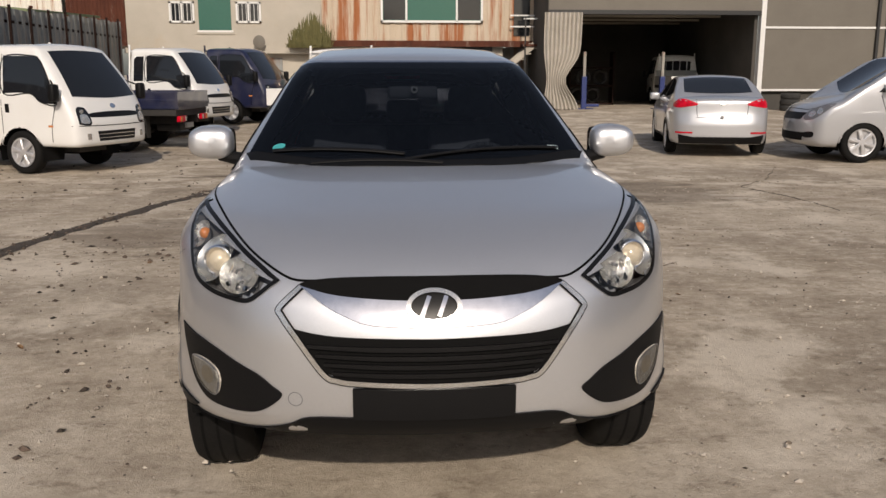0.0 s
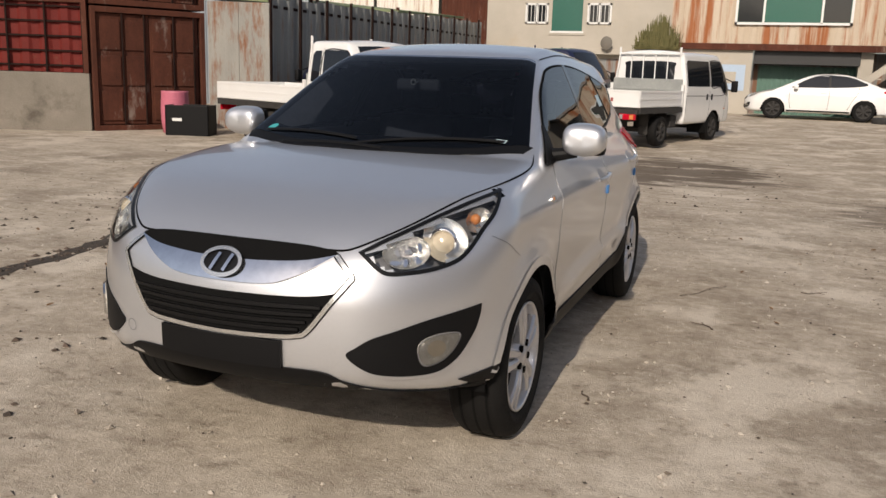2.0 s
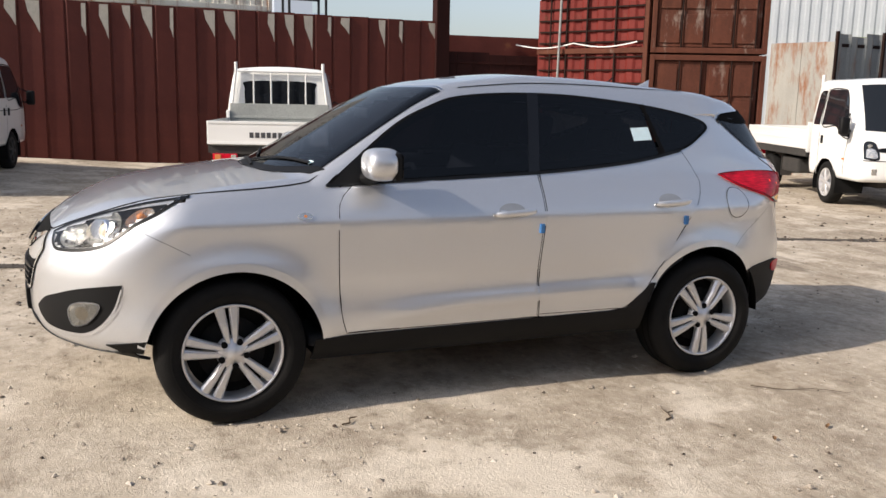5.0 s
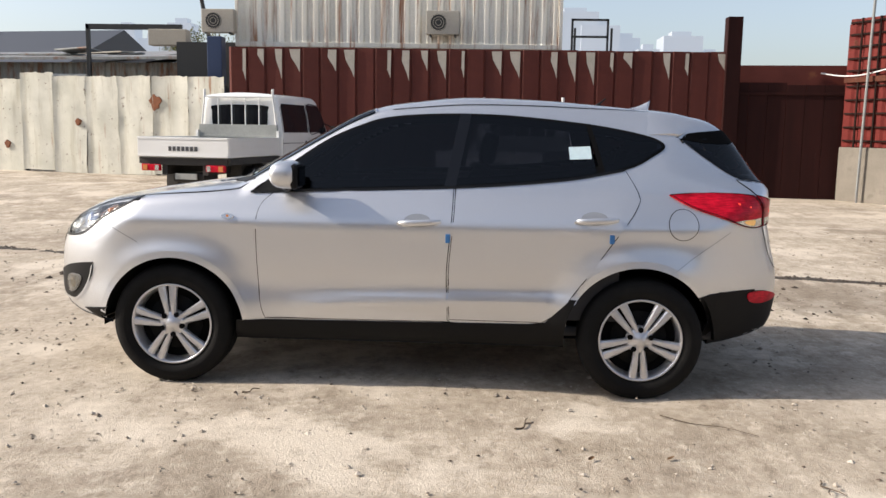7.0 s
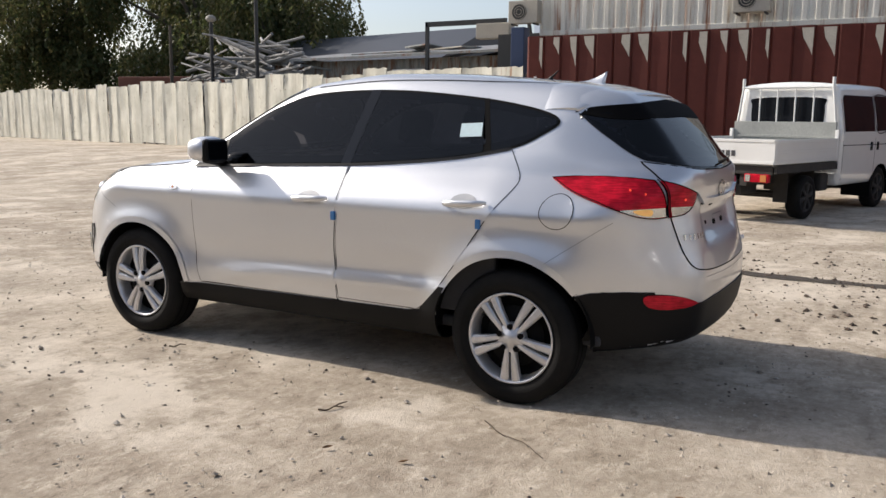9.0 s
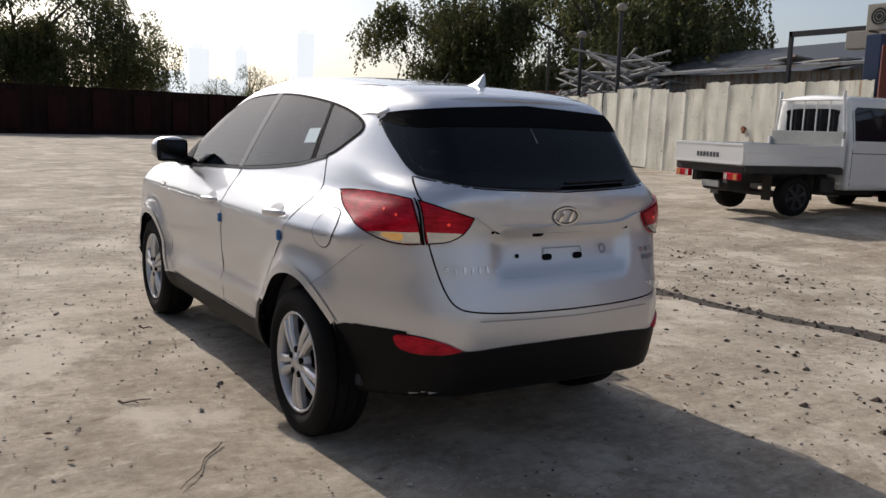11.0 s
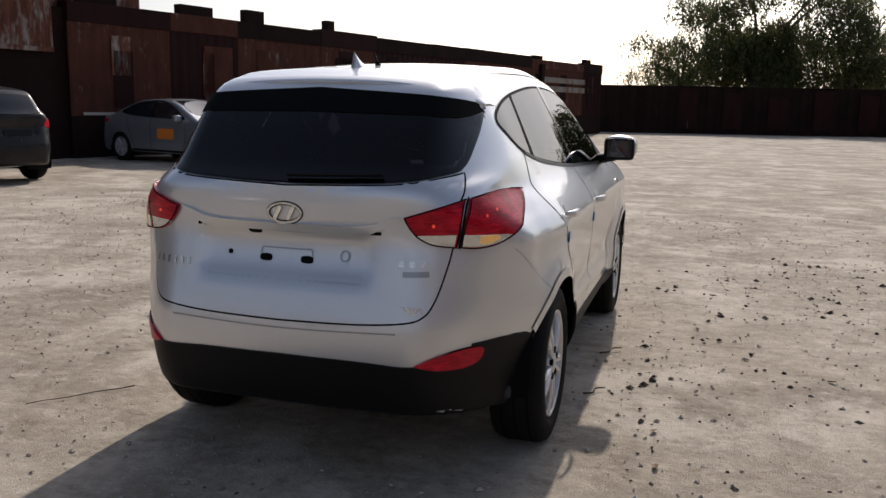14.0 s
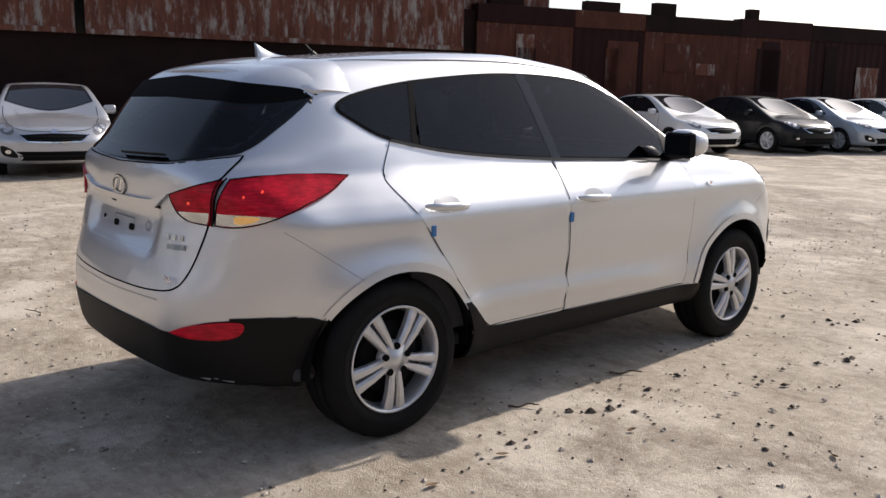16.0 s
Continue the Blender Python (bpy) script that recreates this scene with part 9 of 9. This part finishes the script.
# ---- loose grit, clods, twigs and leaves on the concrete
def scatter_material(name, lo, hi):
    m, nt, p = nodes_of(name)
    ge = nt.nodes.new("ShaderNodeNewGeometry")
    n = noise_node(nt, 60, 3)
    col = ramp(nt, ge.outputs["Random Per Island"], [(0.0, lo), (1.0, hi)])
    nt.links.new(mix(nt, 0.4, col, n.outputs[0], "MULTIPLY"), p.inputs["Base Color"])
    p.inputs["Roughness"].default_value = 0.9
    return m


def pebbles(name, label, count, size, material, seed, where, clump):
    """Small flattened stones, denser where a broad noise is high; `where` gives the reach in x and y."""
    rnd = random.Random(seed)
    x0, x1, y0, y1 = where
    v, f, made = [], [], 0
    while made < count:
        x, y = rnd.uniform(x0, x1), rnd.uniform(y0, y1)
        if rnd.random() > clump * 0.5 + (1 - clump * 0.5) * (1 if noise.noise((x * 0.6, y * 0.6, seed)) + 0.5 * noise.noise((x * 2.0, y * 2.0, seed)) > 0.1 else 0.12):
            continue
        if abs(x) < 0.72 and abs(y) < 1.9 and rnd.random() < 0.8:
            continue
        r = size * (0.4 + 1.6 * rnd.random() ** 3)
        a, e, h = rnd.uniform(0, 6.28), rnd.uniform(0.6, 1.0), rnd.uniform(0.35, 0.7)
        c, s_ = math.cos(a), math.sin(a)
        z = gz(x, y) + 0.004
        n0 = len(v)
        for px, py, pz in ((1, 0, 0), (0.1, 1, 0.1), (-1, 0.1, 0), (0, -1, 0), (rnd.uniform(-0.3, 0.3), rnd.uniform(-0.3, 0.3), 1), (0, 0, -0.6)):
            px, py = px * r * rnd.uniform(0.75, 1.2), py * r * e
            v.append((x + px * c - py * s_, y + px * s_ + py * c, z + pz * r * h))
        f += [(n0 + i, n0 + (i + 1) % 4, n0 + 4) for i in range(4)] + [(n0 + (i + 1) % 4, n0 + i, n0 + 5) for i in range(4)]
        made += 1
    return tagged(mesh_object(name, v, f, material), label, "gravel", kind="stuff")


M_GRIT = scatter_material("pale_grit", (0.20, 0.16, 0.12), (0.72, 0.64, 0.54))
M_CLOD = scatter_material("dark_clods", (0.03, 0.024, 0.018), (0.14, 0.10, 0.075))
pebbles("fine_grit", "fine pale grit strewn over the concrete", 13000, 0.0075, M_GRIT, 5, (-6.5, 6.5, -6.5, 6.5), 0.5)
pebbles("coarse_grit", "coarse pale stones strewn over the concrete", 3500, 0.012, M_GRIT, 6, (-8, 8, -8, 9), 0.4)
pebbles("dark_crumbs", "small dark crumbs strewn over the concrete", 3200, 0.0075, M_CLOD, 7, (-7, 7, -8, 8), 0.6)
pebbles("earth_clods", "dark clods of earth on the dusty concrete", 900, 0.018, M_CLOD, 8, (-5.5, -1.1, -4.0, 3.5), 0.7)
pebbles("earth_clods", "dark clods of earth along the cracked concrete", 420, 0.02, M_CLOD, 9, (-8, 2, 5.5, 12), 0.6)



def crack_rubble(line, count, width, seed):
    """Broken crumbs along a crack."""
    rnd = random.Random(seed)
    v, f = [], []
    for _ in range(count):
        k = rnd.randrange(len(line) - 1)
        u = rnd.random()
        (xa, ya), (xb, yb) = line[k], line[k + 1]
        x, y = xa + (xb - xa) * u + rnd.gauss(0, width), ya + (yb - ya) * u + rnd.gauss(0, width)
        r = 0.012 * (0.5 + 2.2 * rnd.random() ** 3)
        a, z, n0 = rnd.uniform(0, 6.28), gz(x, y) + 0.006, len(v)
        for j in range(4):
            q_ = a + j * 1.57 + rnd.uniform(-0.3, 0.3)
            v.append((x + r * math.cos(q_) * rnd.uniform(0.8, 1.4), y + r * math.sin(q_), z))
        v += [(x + rnd.uniform(-0.3, 0.3) * r, y, z + 0.7 * r), (x, y, z - 0.5 * r)]
        f += [(n0 + i, n0 + (i + 1) % 4, n0 + 4) for i in range(4)] + [(n0 + (i + 1) % 4, n0 + i, n0 + 5) for i in range(4)]
    return tagged(mesh_object("crack_rubble", v, f, M_CLOD), "dark crumbs of broken concrete along the crack", "gravel", kind="stuff")


crack_rubble([(-4.4, -6.2), (-4.1, -5.2), (-3.55, -3.3), (-3.2, -1.9), (-3.2, -0.9), (-3.3, 0.4), (-3.5, 1.6), (-3.35, 3.2), (-3.1, 4.3), (-2.85, 5.2), (-2.4, 6.6), (-2.0, 7.6)], 900, 0.07, 41)
M_TWIG = surface("dry_twig", (0.05, 0.035, 0.022), (0.12, 0.085, 0.055), 20, 0.9)
M_DRYLEAF = surface("dry_leaf", (0.12, 0.06, 0.025), (0.22, 0.13, 0.06), 15, 0.8)


def stick(name, pts, r, parent):
    """One tapering round stick along a line of points."""
    v, n = [], len(pts)
    for k, p in enumerate(pts):
        w = r * (1 - 0.5 * k / n)
        v += [(p.x - w * 0.3 * math.cos(a), p.y + w * math.cos(a), p.z + w * math.sin(a)) for a in np.linspace(0, 2 * math.pi, 6, endpoint=False)]
    f = [(6 * i + j, 6 * i + (j + 1) % 6, 6 * i + 6 + (j + 1) % 6, 6 * i + 6 + j) for i in range(n - 1) for j in range(6)]
    return mesh_object(name, v, f + [tuple(range(6)), tuple(range(6 * n - 6, 6 * n))], M_TWIG, parent)


def twig(x, y, length, angle, r=0.004, bend=0.1, fork=False):
    t = thing("twig", "thin dry brown twig lying on the concrete", "twig", pose(x, y, gz(x, y) + 0.006, 0, 0, angle), "fallen twigs")
    pts = [Vector((length * u, bend * length * math.sin(3.1 * u) + 0.01 * math.sin(11 * u), 0.006 + 0.006 * math.sin(5 * u))) for u in np.linspace(-0.5, 0.5, 9)]
    stick("stem", pts, r, t)
    if fork:
        stick("side_shoot", [pts[5], pts[5] + Vector((0.03, 0.03, 0.002)), pts[5] + Vector((0.07, 0.05, 0.004))], r * 0.7, t)
    return t


for ax, ay, bx, by, r, fk in ((1.08, -0.86, 1.02, -0.78, 0.005, False), (1.52, 0.62, 1.44, 0.71, 0.005, True), (1.23, 1.38, 1.54, 1.78, 0.003, False), (2.03, 1.89, 2.19, 1.87, 0.004, True), (-0.94, 0.70, -1.03, 0.59, 0.006, False), (-0.93, -0.07, -1.04, -0.20, 0.006, False)):
    twig((ax + bx) / 2, (ay + by) / 2, math.hypot(bx - ax, by - ay), math.degrees(math.atan2(by - ay, bx - ax)), r, 0.04, fk)
rnd = random.Random(31)
for k in range(26):
    x, y = rnd.choice((-1, 1)) * rnd.uniform(1.2, 4.5), rnd.uniform(-3.5, 4.0)
    lf = thing("dry_leaf", "curled dry brown leaf on the concrete", "leaf", pose(x, y, gz(x, y) + 0.008, rnd.uniform(-12, 12), rnd.uniform(-12, 12), rnd.uniform(0, 360)), "fallen leaves")
    s_ = rnd.uniform(0.018, 0.035)
    v = [(-s_, 0, 0.004), (-s_ * 0.4, s_ * 0.4, 0.007), (s_ * 0.5, s_ * 0.35, 0.006), (s_, 0, 0.005), (s_ * 0.5, -s_ * 0.35, 0.007), (-s_ * 0.4, -s_ * 0.4, 0.006), (0, 0, 0.0)]
    mesh_object("blade", v + [(a, b, c - 0.0015) for a, b, c in v], [(i, (i + 1) % 6, 6) for i in range(6)] + [((i + 1) % 6 + 7, i + 7, 13) for i in range(6)] + [(i, i + 7, (i + 1) % 6 + 7, (i + 1) % 6) for i in range(6)], M_DRYLEAF, lf)
